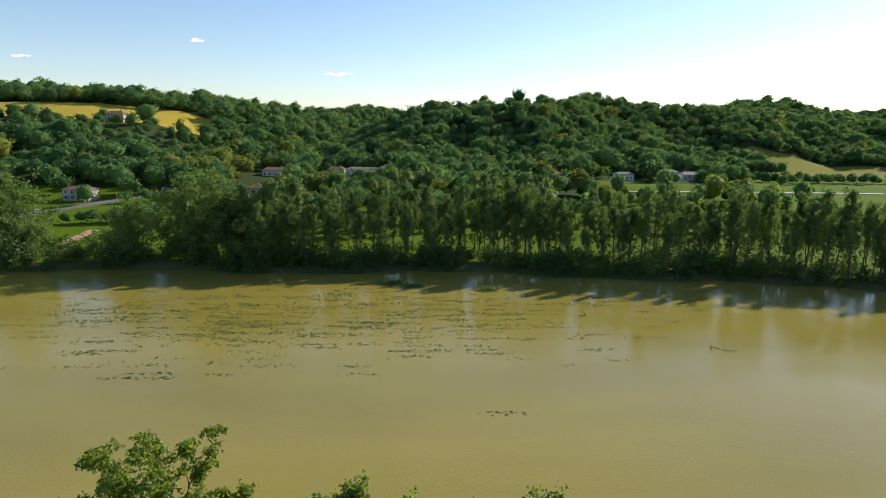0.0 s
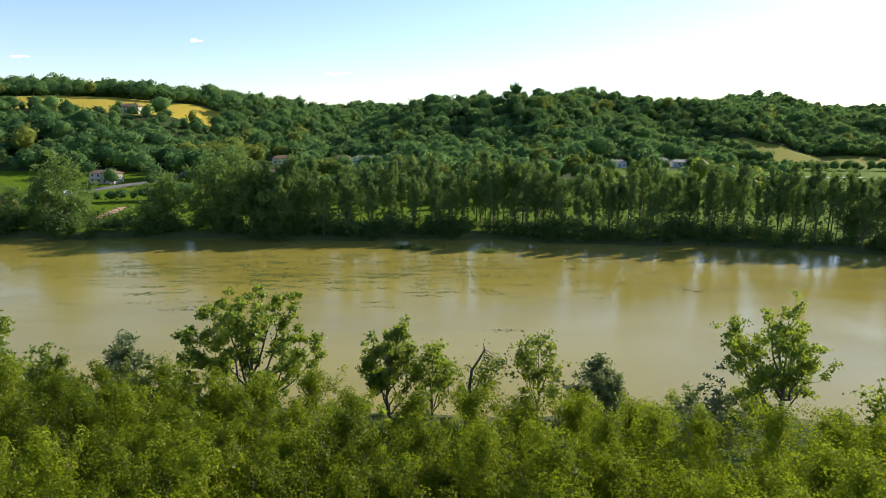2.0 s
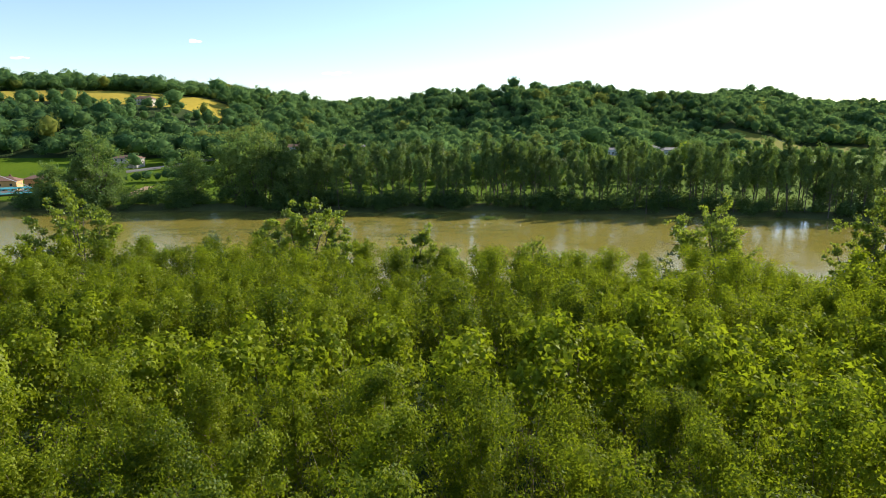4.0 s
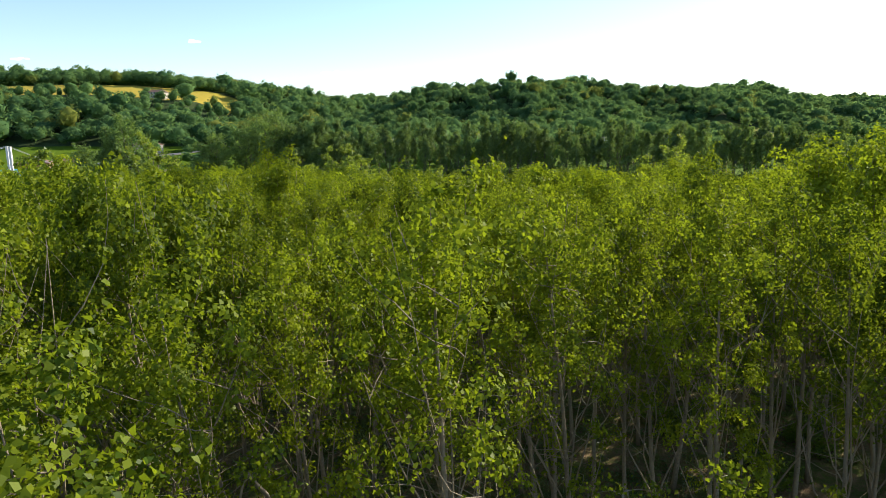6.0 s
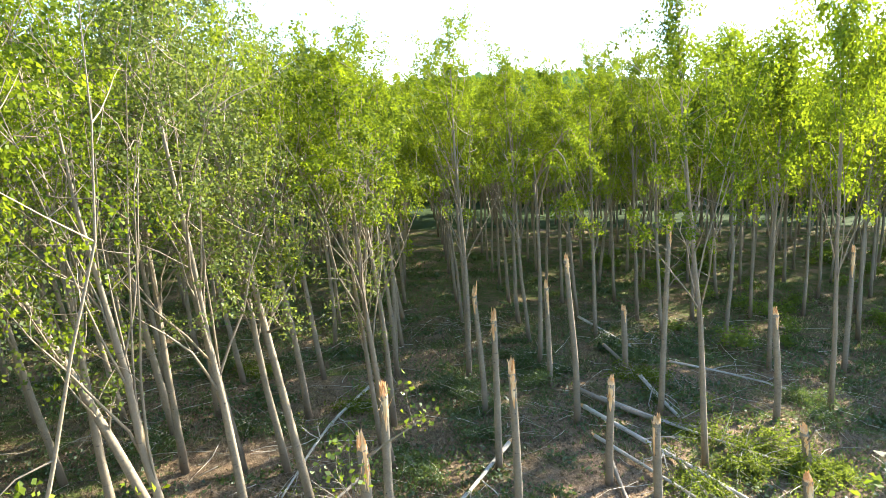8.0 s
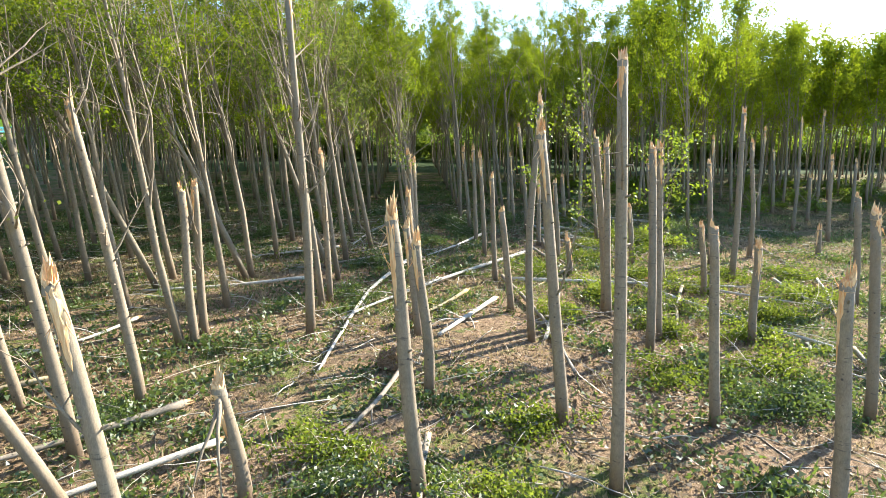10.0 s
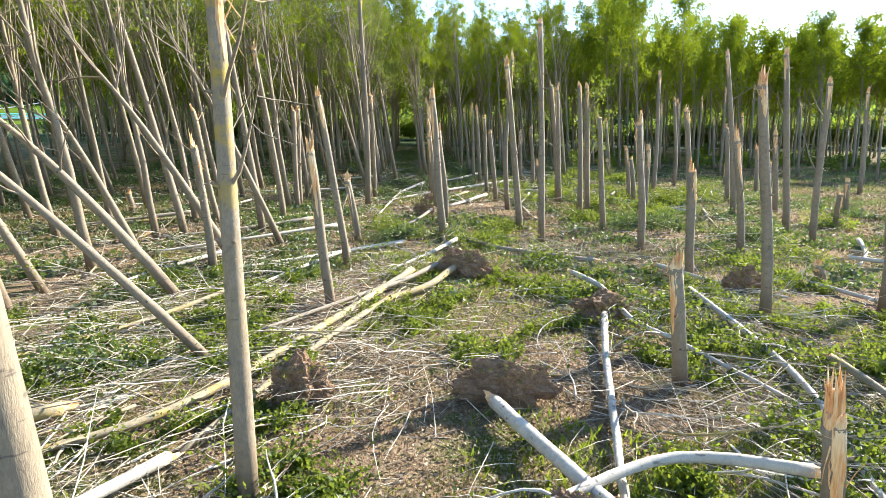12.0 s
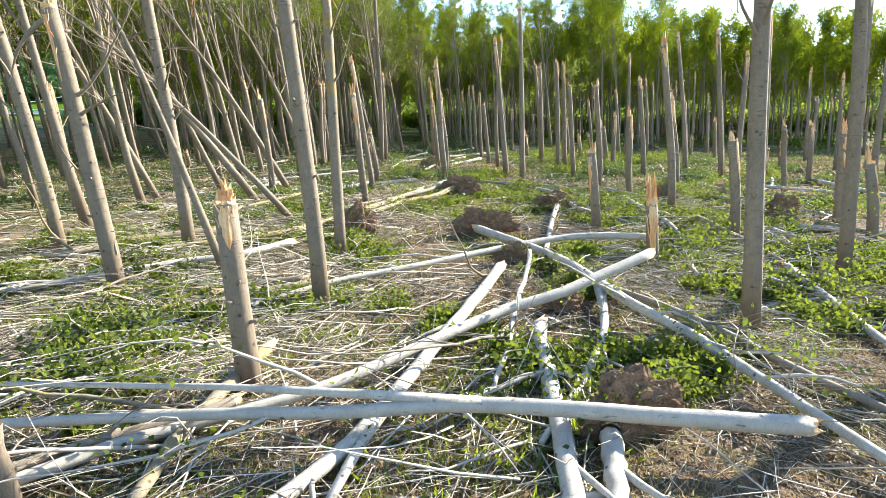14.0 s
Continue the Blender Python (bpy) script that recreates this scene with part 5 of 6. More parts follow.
# beside the last stretch of the flight
B(-2.23, 10.2, 3.0, -0.25, 0.175, 1, 0.5, face_way=-1.35, label="snapped poplar stub with split yellow heartwood facing out")
B(-4.15, 7.0, 1.0, -0.05, 0.19, 2, 0.35)
B(-1.70, 14.65, 10.5, -1.05, 0.178, 3, 1.0, 3)
B(-1.85, 20.0, 9.2, -0.5, 0.17, 4, 1.2, 5, lichen=True, back=1.2, label="tall snapped poplar with yellow lichen on its bark")
B(-6.87, 21.2, 10.5, -1.1, 0.19, 5, 0.9, 6)
B(-6.98, 16.28, 6.6, -0.95, 0.20, 6, 0.9, 4, hang=2)
B(-10.57, 20.5, 9.5, -1.6, 0.19, 7, 0.8, 4)
B(7.52, 13.09, 12.5, -1.0, 0.182, 8, 0.8, 4)
B(12.39, 17.24, 13.0, -1.2, 0.18, 9, 0.9, 6)
B(7.6, 18.9, 1.75, -0.2, 0.165, 10, 1.3)
B(7.5, 24.4, 2.95, -0.42, 0.165, 11, 0.7)
B(12.65, 29.8, 7.4, -0.95, 0.175, 12, 0.9)
B(12.1, 22.8, 3.5, -0.38, 0.175, 13, 0.6)
B(16.47, 21.71, 2.9, -0.4, 0.18, 14, 0.9)
B(17.06, 33.76, 0.9, -0.1, 0.17, 15, 0.4)
B(12.5, 35.3, 4.4, -0.35, 0.17, 16, 0.8)
B(-14.73, 29.88, 5.3, -0.75, 0.17, 17, 0.6, 2)
# middle of the clearing
B(-1.83, 31.2, 5.2, -0.62, 0.16, 18, 1.0, label="snapped poplar with a long split pale face")
B(-1.87, 37.33, 7.1, -1.15, 0.15, 19, 0.7, 1)
B(-1.88, 42.85, 3.1, -0.5, 0.175, 20, 0.7, hang=2)
B(2.63, 42.66, 7.3, -0.8, 0.19, 21, 1.0)
B(7.31, 46.81, 9.3, -1.15, 0.19, 22, 0.9, 1)
B(7.78, 42.85, 11.0, -0.55, 0.17, 23, 0.5, 1)
B(12.3, 58.2, 8.5, -0.65, 0.17, 24, 0.9)
B(12.55, 53.16, 8.6, -0.5, 0.175, 25, 0.5)
B(12.2, 46.5, 6.5, -0.68, 0.16, 26, 0.5)
B(12.4, 40.9, 6.2, -0.45, 0.175, 27, 0.8)
B(17.3, 40.4, 5.5, -0.7, 0.17, 28, 1.0, 1)
B(22.95, 45.9, 10.0, -1.3, 0.19, 29, 0.8, 1)
B(17.4, 46.5, 6.8, -0.8, 0.17, 30, 0.6)
B(-17.4, 52.2, 1.2, -0.05, 0.19, 31, 0.5)
B(-10.67, 48.4, 6.6, -1.2, 0.17, 32, 0.7, 2)
B(-10.94, 43.6, 11.0, -2.6, 0.185, 33, 0.8, 5)
B(-7.3, 45.2, 13.5, -2.0, 0.18, 34, 0.8, 8)
B(-6.77, 48.5, 10.0, -1.4, 0.17, 35, 0.8, 4)
B(-7.0, 54.58, 6.7, -0.2, 0.175, 36, 0.6)
B(7.5, 65.4, 6.3, -0.42, 0.155, 37, 0.7)
B(7.5, 59.0, 5.2, -0.68, 0.17, 38, 0.6)
B(7.72, 54.5, 10.2, -0.1, 0.165, 39, 1.0, 2, bow=-0.2, label="tall snapped poplar with a split fork and one leaf spray", leaves=120)
B(19.0, 62.1, 4.0, -0.4, 0.16, 40, 0.6)
B(23.1, 52.5, 10.6, -1.5, 0.18, 41, 0.7, 4)
B(26.3, 59.8, 5.8, -0.6, 0.18, 42, 0.6)
B(-7.1, 56.1, 6.8, -0.05, 0.18, 43, 0.6, 2)
B(2.65, 66.4, 7.6, -0.5, 0.18, 44, 0.9, 3, leaves=90)
B(2.68, 55.4, 4.9, -0.55, 0.175, 45, 0.8)
B(7.66, 72.6, 7.0, -0.5, 0.16, 46, 0.9)
B(12.31, 58.9, 8.8, -0.9, 0.18, 48, 0.7, 6, leaves=260, label="snapped poplar carrying a few young leaf sprays")
B(12.83, 71.9, 5.4, -0.4, 0.165, 49, 0.6)
B(13.6, 55.0, 8.6, -0.6, 0.19, 50, 0.7, 7, leaves=420, label="snapped poplar carrying a few young leaf sprays")
B(17.34, 63.9, 2.3, -0.3, 0.17, 51, 0.6)
B(17.7, 70.2, 4.0, -0.5, 0.17, 52, 0.5)
B(18.9, 60.4, 3.3, -0.5, 0.18, 53, 0.5)
B(23.2, 70.0, 6.9, -0.8, 0.18, 54, 0.7)
B(-2.2, 55.6, 14.8, -0.4, 0.20, 57, 0.7, 7, label="tall dead poplar with grey bare boughs and a broken tip")
B(-2.0, 61.1, 7.9, -0.3, 0.16, 58, 0.6, 4)
B(3.0, 49.2, 5.4, -0.4, 0.19, 59, 0.9)

B(7.6, 84.0, 7.0, -0.7, 0.165, 70, 0.9)
B(12.2, 88.1, 6.4, -0.5, 0.165, 71, 1.0)
B(12.5, 82.7, 9.1, -0.9, 0.17, 72, 0.6)
B(23.6, 82.5, 6.2, -0.6, 0.18, 73, 0.7)
B(7.6, 78.2, 7.4, -0.4, 0.165, 74, 0.9)
B(12.4, 76.6, 4.9, -0.2, 0.165, 75, 0.6)

# the rest of the clearing, row by row
for i in range(-2, 13):
    for j in range(0, 16):
        x, y, r = grid_xy(i, j)
        if standing(x, y) or any(math.hypot(x - a, y - b) < 3.1 for a, b in taken):
            continue
        if (x < 9 and y < 39 and x > -4) or r.random() < (0.28 if y < 76 else 0.5) or y < 8:
            continue
        B(x, y, float(r.choice([2.2, 4.0, 5.5, 6.5, 7.5, 9.5])) * r.uniform(0.85, 1.15), -0.07 * r.uniform(2, 9), r.uniform(0.15, 0.185), 60 + i * 20 + j, r.uniform(0.4, 1.0), int(r.integers(0, 3)))


def leaning_poplar(x, y, dx, dy, h, r, seed, boughs=8, leaves=0, bow=1.0):
    """A bent trunk hung up in its neighbours, with bare boughs."""
    rng = np.random.default_rng(3000 + seed)
    root = new("leaning_poplar")
    root.matrix_world = pose(x, y, float(height(x, y)))
    tagged(root, "bent leaning poplar with bare branches caught among its neighbours", "leaning tree", "leaning poplars")
    g = Geo()
    n = 10
    pts = [Vector((dx * (k / n) ** 0.8, dy * (k / n), h * ((k / n) ** (0.85)) + bow * math.sin(math.pi * k / n) * 0.6)) for k in range(n + 1)]
    pts[0].z = -0.2
    g.tube(pts, [r * (1.15 - 0.95 * k / n) for k in range(n + 1)], 8, True, 0.03, rng)
    tips = []
    d = (pts[-1] - pts[0]).normalized()
    for k in range(boughs):
        q = rng.uniform(0.35, 0.98) * n
        p = pts[int(q)].lerp(pts[min(n, int(q) + 1)], q % 1)
        v = d + Vector(rng.normal(0, 0.5, 3))
        line = bend(rng, p, v, rng.uniform(1.8, 4.6), 6, 0.10, 0.04)
        limb = Geo()
        limb.tube(line, [r * 0.3 * (1 - 0.9 * i / 6) for i in range(7)], 4, False)
        for _ in range(3):
            tw = bend(rng, line[int(rng.integers(2, 6))], d + Vector(rng.normal(0, 0.6, 3)), rng.uniform(0.8, 1.8), 4, 0.12, 0.02)
            limb.tube(tw, [0.016, 0.013, 0.009, 0.006, 0.004], 3, False)
            tips.append(tw[-1])
        part("bough", limb.mesh("leaning_bough", M_BARK), root)
        tips += line[4:]
    part("trunk", g.mesh("leaning_trunk", M_BARK), root)
    if leaves:
        T = np.array(tips)
        part("leaves", leaf_mesh("leaning_leaves", T[rng.integers(0, len(T), leaves)] + rng.normal(0, 0.30, (leaves, 3)), 0.105, M_LEAF_FLIPPED, rng, sides=4), root)


leaning_poplar(-7.1, 32.0, -6.2, -2.0, 7.6, 0.17, 1, 7)
leaning_poplar(-4.2, 26.2, -8.5, -1.5, 8.4, 0.12, 2, 9)
leaning_poplar(-6.54, 37.4, -6.0, -1.0, 9.5, 0.17, 3, 8)
leaning_poplar(-4.6, 17.5, -3.2, 0.6, 7.8, 0.10, 4, 6)
leaning_poplar(-10.3, 37.1, -4.0, -1.0, 8.4, 0.15, 5, 7)
leaning_poplar(-12.3, 33.0, -5.0, -1.0, 9.5, 0.15, 7, 10, 300)
leaning_poplar(-5.6, 42.0, -4.6, -2.0, 10.5, 0.15, 8, 9, 200)
leaning_poplar(-3.2, 69.5, -5.0, -3.0, 15.5, 0.16, 9, 14, 2600, 1.4)
leaning_poplar(-7.6, 66.0, -6.0, -4.0, 15.0, 0.17, 10, 16, 3600, 1.6)
leaning_poplar(-12.2, 64.0, -6.0, -4.0, 15.5, 0.17, 11, 16, 3600, 1.6)
leaning_poplar(2.0, 80.0, -1.5, -2.0, 12.5, 0.13, 12, 12, 1500, 0.6)
leaning_poplar(-0.6, 75.0, -3.2, -1.5, 17.0, 0.17, 13, 30, 6500, 1.4)
leaning_poplar(-4.4, 78.5, -3.4, -1.5, 18.5, 0.17, 14, 30, 7500, 1.5)
leaning_poplar(-8.6, 81.5, -3.4, -1.0, 20.0, 0.17, 15, 30, 7500, 1.5)



def drooping_poplar(x, y, h, r, arms, seed):
    """A poplar whose split crown has folded over and hangs down in heavy leafy boughs."""
    rng = np.random.default_rng(3300 + seed)
    root = new("drooping_poplar")
    root.matrix_world = pose(x, y, float(height(x, y)))
    tagged(root, "split poplar with its leafy boughs folded over and hanging", "leaning tree", "leaning poplars")
    g = Geo()
    stem = [Vector((-0.06 * k * k * h / 36, 0.1 * math.sin(k), h * k / 6)) for k in range(7)]
    stem[0].z = -0.2
    g.tube(stem, [r * (1.1 - 0.11 * k) for k in range(7)], 9, True, 0.03, rng)
    part("trunk", g.mesh("drooping_trunk", M_BARK), root)
    for ax, ay, az, size, n in arms:
        a, e = stem[int(rng.integers(4, 7))], Vector((ax, ay, az))
        arch = Vector((0, 0, 1.6 + 0.25 * e.length))
        line = [a.lerp(e, k / 8) + arch * math.sin(math.pi * k / 8) * 0.6 + Vector(rng.normal(0, 0.06, 3)) for k in range(9)]
        limb = Geo()
        limb.tube(line, [r * 0.42 * (1 - 0.1 * k) for k in range(9)], 6, False)
        tips = [line[5], line[6], line[7], line[8], line[8]]
        arm = part("bough", limb.mesh("drooping_bough", M_BARK), root)
        for k in range(7):
            tw = bend(rng, line[int(rng.integers(4, 9))], rng.normal(0, 1, 3) + np.array([0, 0, -0.5]), size * rng.uniform(0.7, 1.4), 4, 0.2, -0.12)
            shoot = Geo()
            shoot.tube(tw, [0.02, 0.015, 0.011, 0.008, 0.004], 3, False)
            part("twig", shoot.mesh("drooping_twig", M_BARK), arm)
            tips += tw[1:]
        T = np.array(tips)
        C = T[rng.integers(0, len(T), n)] + rng.normal(0, 0.16 * size, (n, 3))
        part("leaves", leaf_mesh("drooping_leaves", C, 0.095, M_LEAF, rng, sides=4), arm, "heavy bunch of hanging leaves")


drooping_poplar(12.2, 91.5, 12.5, 0.16, ((0.8, -7.0, 14.2, 1.3, 1500), (0.3, -8.0, 11.0, 1.2, 1300), (-2.0, -3.0, 13.0, 1.1, 900), (1.8, -2.0, 9.5, 1.0, 700)), 1)
drooping_poplar(2.4, 91.0, 13.5, 0.15, ((-1.6, -2.5, 11.0, 1.0, 700), (1.0, -3.0, 9.0, 0.9, 600)), 2)

# ---------------------------------------------------------------- fallen logs and root plates


def fallen_log(pts, r0, r1, mat, seed, boughs=5, leaves=0, label="", fork=None):
    """A felled trunk lying on the litter: bark, a torn butt, side boughs, a leafy head."""
    rng = np.random.default_rng(5000 + seed)
    root = new("fallen_poplar")
    o = Vector(pts[0])
    root.matrix_world = Matrix.Translation(o)
    tagged(root, label or "fallen poplar trunk lying across the littered ground", "log", "fallen poplars")
    P = [Vector(p) - o for p in pts]
    r0, r1 = r0 * 0.9, r1 * 0.9
    fine = []
    for i in range(len(P) - 1):
        a, b = P[i], P[i + 1]
        ta, tb = (b - P[max(i - 1, 0)]) * 0.5, (P[min(i + 2, len(P) - 1)] - a) * 0.5
        for k in range(5):
            u = k / 5
            fine.append(a * (2 * u ** 3 - 3 * u ** 2 + 1) + ta * (u ** 3 - 2 * u ** 2 + u) + b * (3 * u ** 2 - 2 * u ** 3) + tb * (u ** 3 - u ** 2) + Vector((rng.normal(0, 0.008), rng.normal(0, 0.008), 0)))
    fine.append(P[-1])
    n = len(fine) - 1
    g = Geo()
    R = [r0 + (r1 - r0) * k / n for k in range(n + 1)]
    g.tube(fine, R, 9, True, 0.03, rng)
    d = (fine[-1] - fine[0]).normalized()
    tips = []
    if fork:
        f = [Vector(p) - o for p in fork]
        stem = Geo()
        stem.tube(f, [r1 * 1.25 * (1 - 0.6 * k / (len(f) - 1)) for k in range(len(f))], 8)
        part("second_stem", stem.mesh("second_stem", mat), root)
    for k in range(boughs):
        q = rng.uniform(0.4, 1.0) * n
        p = fine[min(n, int(q))]
        v = d + Vector((rng.normal(0, 0.55), rng.normal(0, 0.55), rng.uniform(-0.05, 0.55)))
        L = rng.uniform(1.2, 3.6)
        line = bend(rng, p, v, L, 6, 0.14, -0.10)
        for s in line:
            s.z = max(s.z, 0.03 - o.z)
        limb = Geo()
        limb.tube(line, [max(0.006, R[min(n, int(q))] * 0.42 * (1 - 0.9 * i / 6)) for i in range(7)], 5, False)
        for _ in range(3):
            tw = bend(rng, line[int(rng.integers(2, 6))], v + Vector(rng.normal(0, 0.6, 3)), L * 0.4, 4, 0.15, -0.08)
            for s in tw:
                s.z = max(s.z, 0.02 - o.z)
            limb.tube(tw, [0.016, 0.012, 0.009, 0.006, 0.004], 3, False)
            tips += tw[2:]
        part("bough", limb.mesh("fallen_bough", mat), root)
        tips += line[3:]
    part("trunk", g.mesh("fallen_trunk", mat), root)
    g = Geo()
    a = (fine[0] - fine[1]).normalized()
    s1 = a.cross(Vector((0.2, 0.1, 1))).normalized()
    s2 = a.cross(s1)
    rows = [[], [], []]
    a0 = rng.uniform(0, 6.28)
    for k in range(14):
        w = 2 * math.pi * k / 14
        o2 = s1 * math.cos(w) + s2 * math.sin(w)
        L = rng.uniform(0.02, 0.10) + (0.42 if k % 2 else 0.22) * max(0, math.cos(w - a0)) * rng.uniform(0.3, 1.0)
        rows[0].append(fine[0] + o2 * r0 * 0.98 - a * 0.06)
        rows[1].append(fine[0] + o2 * r0 * rng.uniform(0.6, 0.92) + a * L)
        rows[2].append(fine[0] + o2 * r0 * 0.2 + a * L * 0.3)
    g.add([p for q in rows for p in q], [(i * 14 + k, i * 14 + (k + 1) % 14, (i + 1) * 14 + (k + 1) % 14, (i + 1) * 14 + k) for i in range(2) for k in range(14)] + [tuple(28 + k for k in range(14))])
    part("torn_wood", g.mesh("torn_butt", M_WOOD, False), root, "splintered pale butt end")
    if leaves and tips:
        T = np.array(tips)
        C = T[rng.integers(0, len(T), leaves)] + rng.normal(0, 0.13, (leaves, 3)) * (1, 1, 0.7)
        C[:, 2] = np.maximum(C[:, 2], 0.03 - o.z)
        part("leaves", leaf_mesh("fallen_leaves", C, 0.078, M_LEAF_GROUND, rng, sides=4), root, "still green leaves on the fallen head")


W, K, Y = M_BARK_WHITE, M_BARK_FELLED, M_BARK_LICHEN
fallen_log([(5.31, 7.75, 0.55), (3.36, 7.96, 0.62), (1.21, 8.24, 0.66), (-0.61, 8.2, 0.6), (-2.8, 8.34, 0.52), (-5.9, 8.3, 0.4)], 0.145, 0.07, W, 1, 3, label="long grey-brown fallen poplar resting across other logs",
           fork=[(1.21, 8.24, 0.7), (-0.3, 8.3, 0.8), (-2.03, 8.45, 0.85), (-5.2, 8.75, 0.8)])
fallen_log([(5.93, 14.89, 1.22), (3.59, 13.52, 0.7), (2.16, 12.78, 0.5), (0.64, 11.3, 0.4), (-0.63, 9.95, 0.33), (-1.65, 9.2, 0.28), (-3.49, 8.0, 0.25), (-4.9, 6.6, 0.2)], 0.135, 0.085, W, 2, 5, 250)
fallen_log([(7.56, 19.41, 0.75), (5.54, 20.11, 0.62), (3.23, 19.09, 0.5), (0.5, 17.12, 0.4), (-1.57, 15.65, 0.35), (-3.4, 13.9, 0.2)], 0.13, 0.06, W, 3, 6, 150)
fallen_log([(2.72, 17.2, 0.34), (1.95, 14.8, 0.32), (1.12, 12.51, 0.28), (0.08, 9.52, 0.25), (-0.64, 7.75, 0.22), (-1.6, 6.2, 0.2)], 0.16, 0.10, W, 4, 4, 0, "pale sunlit fallen poplar stretched towards a root plate", fork=[(0.08, 9.52, 0.25), (-0.32, 8.16, 0.22), (-0.7, 6.3, 0.2)])
fallen_log([(2.9, 12.6, 0.25), (2.75, 11.97, 0.24), (2.4, 9.0, 0.2), (2.0, 6.0, 0.2)], 0.17, 0.15, W, 5, 3, 120)
fallen_log([(2.69, 22.98, 0.35), (3.63, 20.18, 0.42), (4.57, 17.4, 0.42), (5.02, 13.71, 0.42), (5.58, 11.34, 0.38), (5.85, 9.26, 0.33), (6.2, 6.6, 0.28)], 0.17, 0.075, W, 6, 6, 200, "long pale fallen poplar with its root plate upturned")
fallen_log([(2.95, 8.2, 0.28), (2.7, 7.2, 0.22), (2.3, 5.8, 0.2)], 0.17, 0.14, W, 7, 2)
fallen_log([(5.05, 15.6, 0.25), (5.9, 13.85, 0.24), (6.45, 12.09, 0.22), (6.9, 10.0, 0.2), (7.6, 8.0, 0.18)], 0.11, 0.07, K, 8, 4, 100)
fallen_log([(-6.4, 22.9, 0.3), (-8.47, 21.47, 0.25), (-9.44, 20.22, 0.22), (-11.2, 17.6, 0.2)], 0.17, 0.12, Y, 30, 5, 200)
fallen_log([(-3.5, 20.9, 0.3), (-4.8, 19.1, 0.25), (-6.16, 18.33, 0.22), (-7.59, 17.0, 0.2), (-9.6, 15.2, 0.2)], 0.13, 0.08, W, 31, 6, 200)
fallen_log([(-1.9, 16.4, 0.3), (-2.31, 15.8, 0.26), (-3.44, 15.1, 0.24), (-4.3, 14.2, 0.2), (-6.2, 12.4, 0.2)], 0.10, 0.06, K, 32, 5, 150)
fallen_log([(-2.2, 9.2, 0.3), (-2.61, 8.81, 0.28), (-3.63, 8.23, 0.24), (-4.6, 7.5, 0.2), (-6.0, 6.6, 0.2)], 0.11, 0.07, K, 33, 4, 150)
fallen_log([(3.7, 18.2, 0.55), (3.4, 16.85, 0.4), (2.54, 13.56, 0.3), (2.2, 12.0, 0.22), (1.6, 9.8, 0.2)], 0.075, 0.045, W, 34, 5, 150)
fallen_log([(11.1, 32.2, 0.35), (10.5, 24.8, 0.25), (9.0, 19.9, 0.2), (8.0, 16.8, 0.2)], 0.12, 0.06, W, 35, 6, 250)
fallen_log([(11.1, 17.9, 0.2), (10.16, 14.48, 0.18), (9.2, 11.0, 0.16)], 0.13, 0.09, W, 9, 6, 400)
fallen_log([(0.9, 35.2, 0.3), (-1.84, 28.14, 0.25), (-4.23, 22.92, 0.22), (-7.05, 20.6, 0.2), (-10.5, 17.0, 0.2)], 0.15, 0.06, Y, 10, 9, 350)
fallen_log([(3.2, 36.3, 0.6), (1.6, 33.0, 0.3), (0.02, 31.0, 0.25), (-1.74, 26.6, 0.22), (-3.4, 21.2, 0.2)], 0.16, 0.07, Y, 11, 9, 300, "yellowish fallen poplar beside an upturned root plate")
fallen_log([(2.9, 36.8, 0.75), (1.0, 33.9, 0.4), (-1.4, 31.0, 0.25), (-3.5, 28.2, 0.2)], 0.12, 0.06, K, 12, 7, 250)
fallen_log([(-2.4, 16.52, 0.2), (-3.83, 15.8, 0.2), (-5.2, 13.8, 0.2)], 0.11, 0.07, Y, 13, 4, 200)
fallen_log([(-2.2, 11.2, 0.35), (-2.68, 8.57, 0.22), (-2.7, 6.9, 0.2)], 0.12, 0.09, Y, 14, 2)
fallen_log([(25.85, 39.0, 0.5), (25.26, 32.6, 0.45), (24, 27, 0.3)], 0.16, 0.1, W, 15, 6, 300)
fallen_log([(15.56, 24.61, 0.2), (18.12, 23.15, 0.2), (22, 21.5, 0.2)], 0.13, 0.08, W, 16, 5, 300)
fallen_log([(14.2, 24.24, 0.15), (14.25, 21, 0.15), (14.27, 16.8, 0.15)], 0.12, 0.07, W, 17, 5, 300)
fallen_log([(7.13, 33.9, 0.55), (7.72, 31.91, 0.5), (7.68, 28.59, 0.4), (8.5, 26.5, 0.3), (9.6, 23.0, 0.2)], 0.12, 0.05, W, 18, 9, 500)
fallen_log([(7.02, 29.2, 0.35), (6.21, 26.4, 0.25), (5.0, 21.7, 0.22), (4.2, 18.4, 0.2)], 0.13, 0.08, W, 19, 3)
fallen_log([(8.97, 36.97, 0.3), (5.15, 39.85, 0.28), (3.15, 43.82, 0.25)], 0.13, 0.08, K, 20, 7, 350)
fallen_log([(1.97, 69.9, 0.3), (0.05, 62.64, 0.25), (-0.8, 55.5, 0.2), (-1.2, 51.0, 0.2)], 0.14, 0.05, W, 21, 10, 300)
fallen_log([(10.93, 73.17, 0.3), (5.25, 66.43, 0.25), (0.9, 60.7, 0.2), (-1.0, 57.5, 0.2)], 0.14, 0.05, W, 22, 10, 300)
fallen_log([(6.8, 60.23, 0.4), (5.2, 57.8, 0.25), (3.6, 55.0, 0.2)], 0.14, 0.1, W, 23, 4)
fallen_log([(15.36, 65.69, 0.3), (16.46, 61.45, 0.25), (18.41, 57.1, 0.2), (20.5, 53.0, 0.2)], 0.13, 0.07, W, 24, 8, 300)
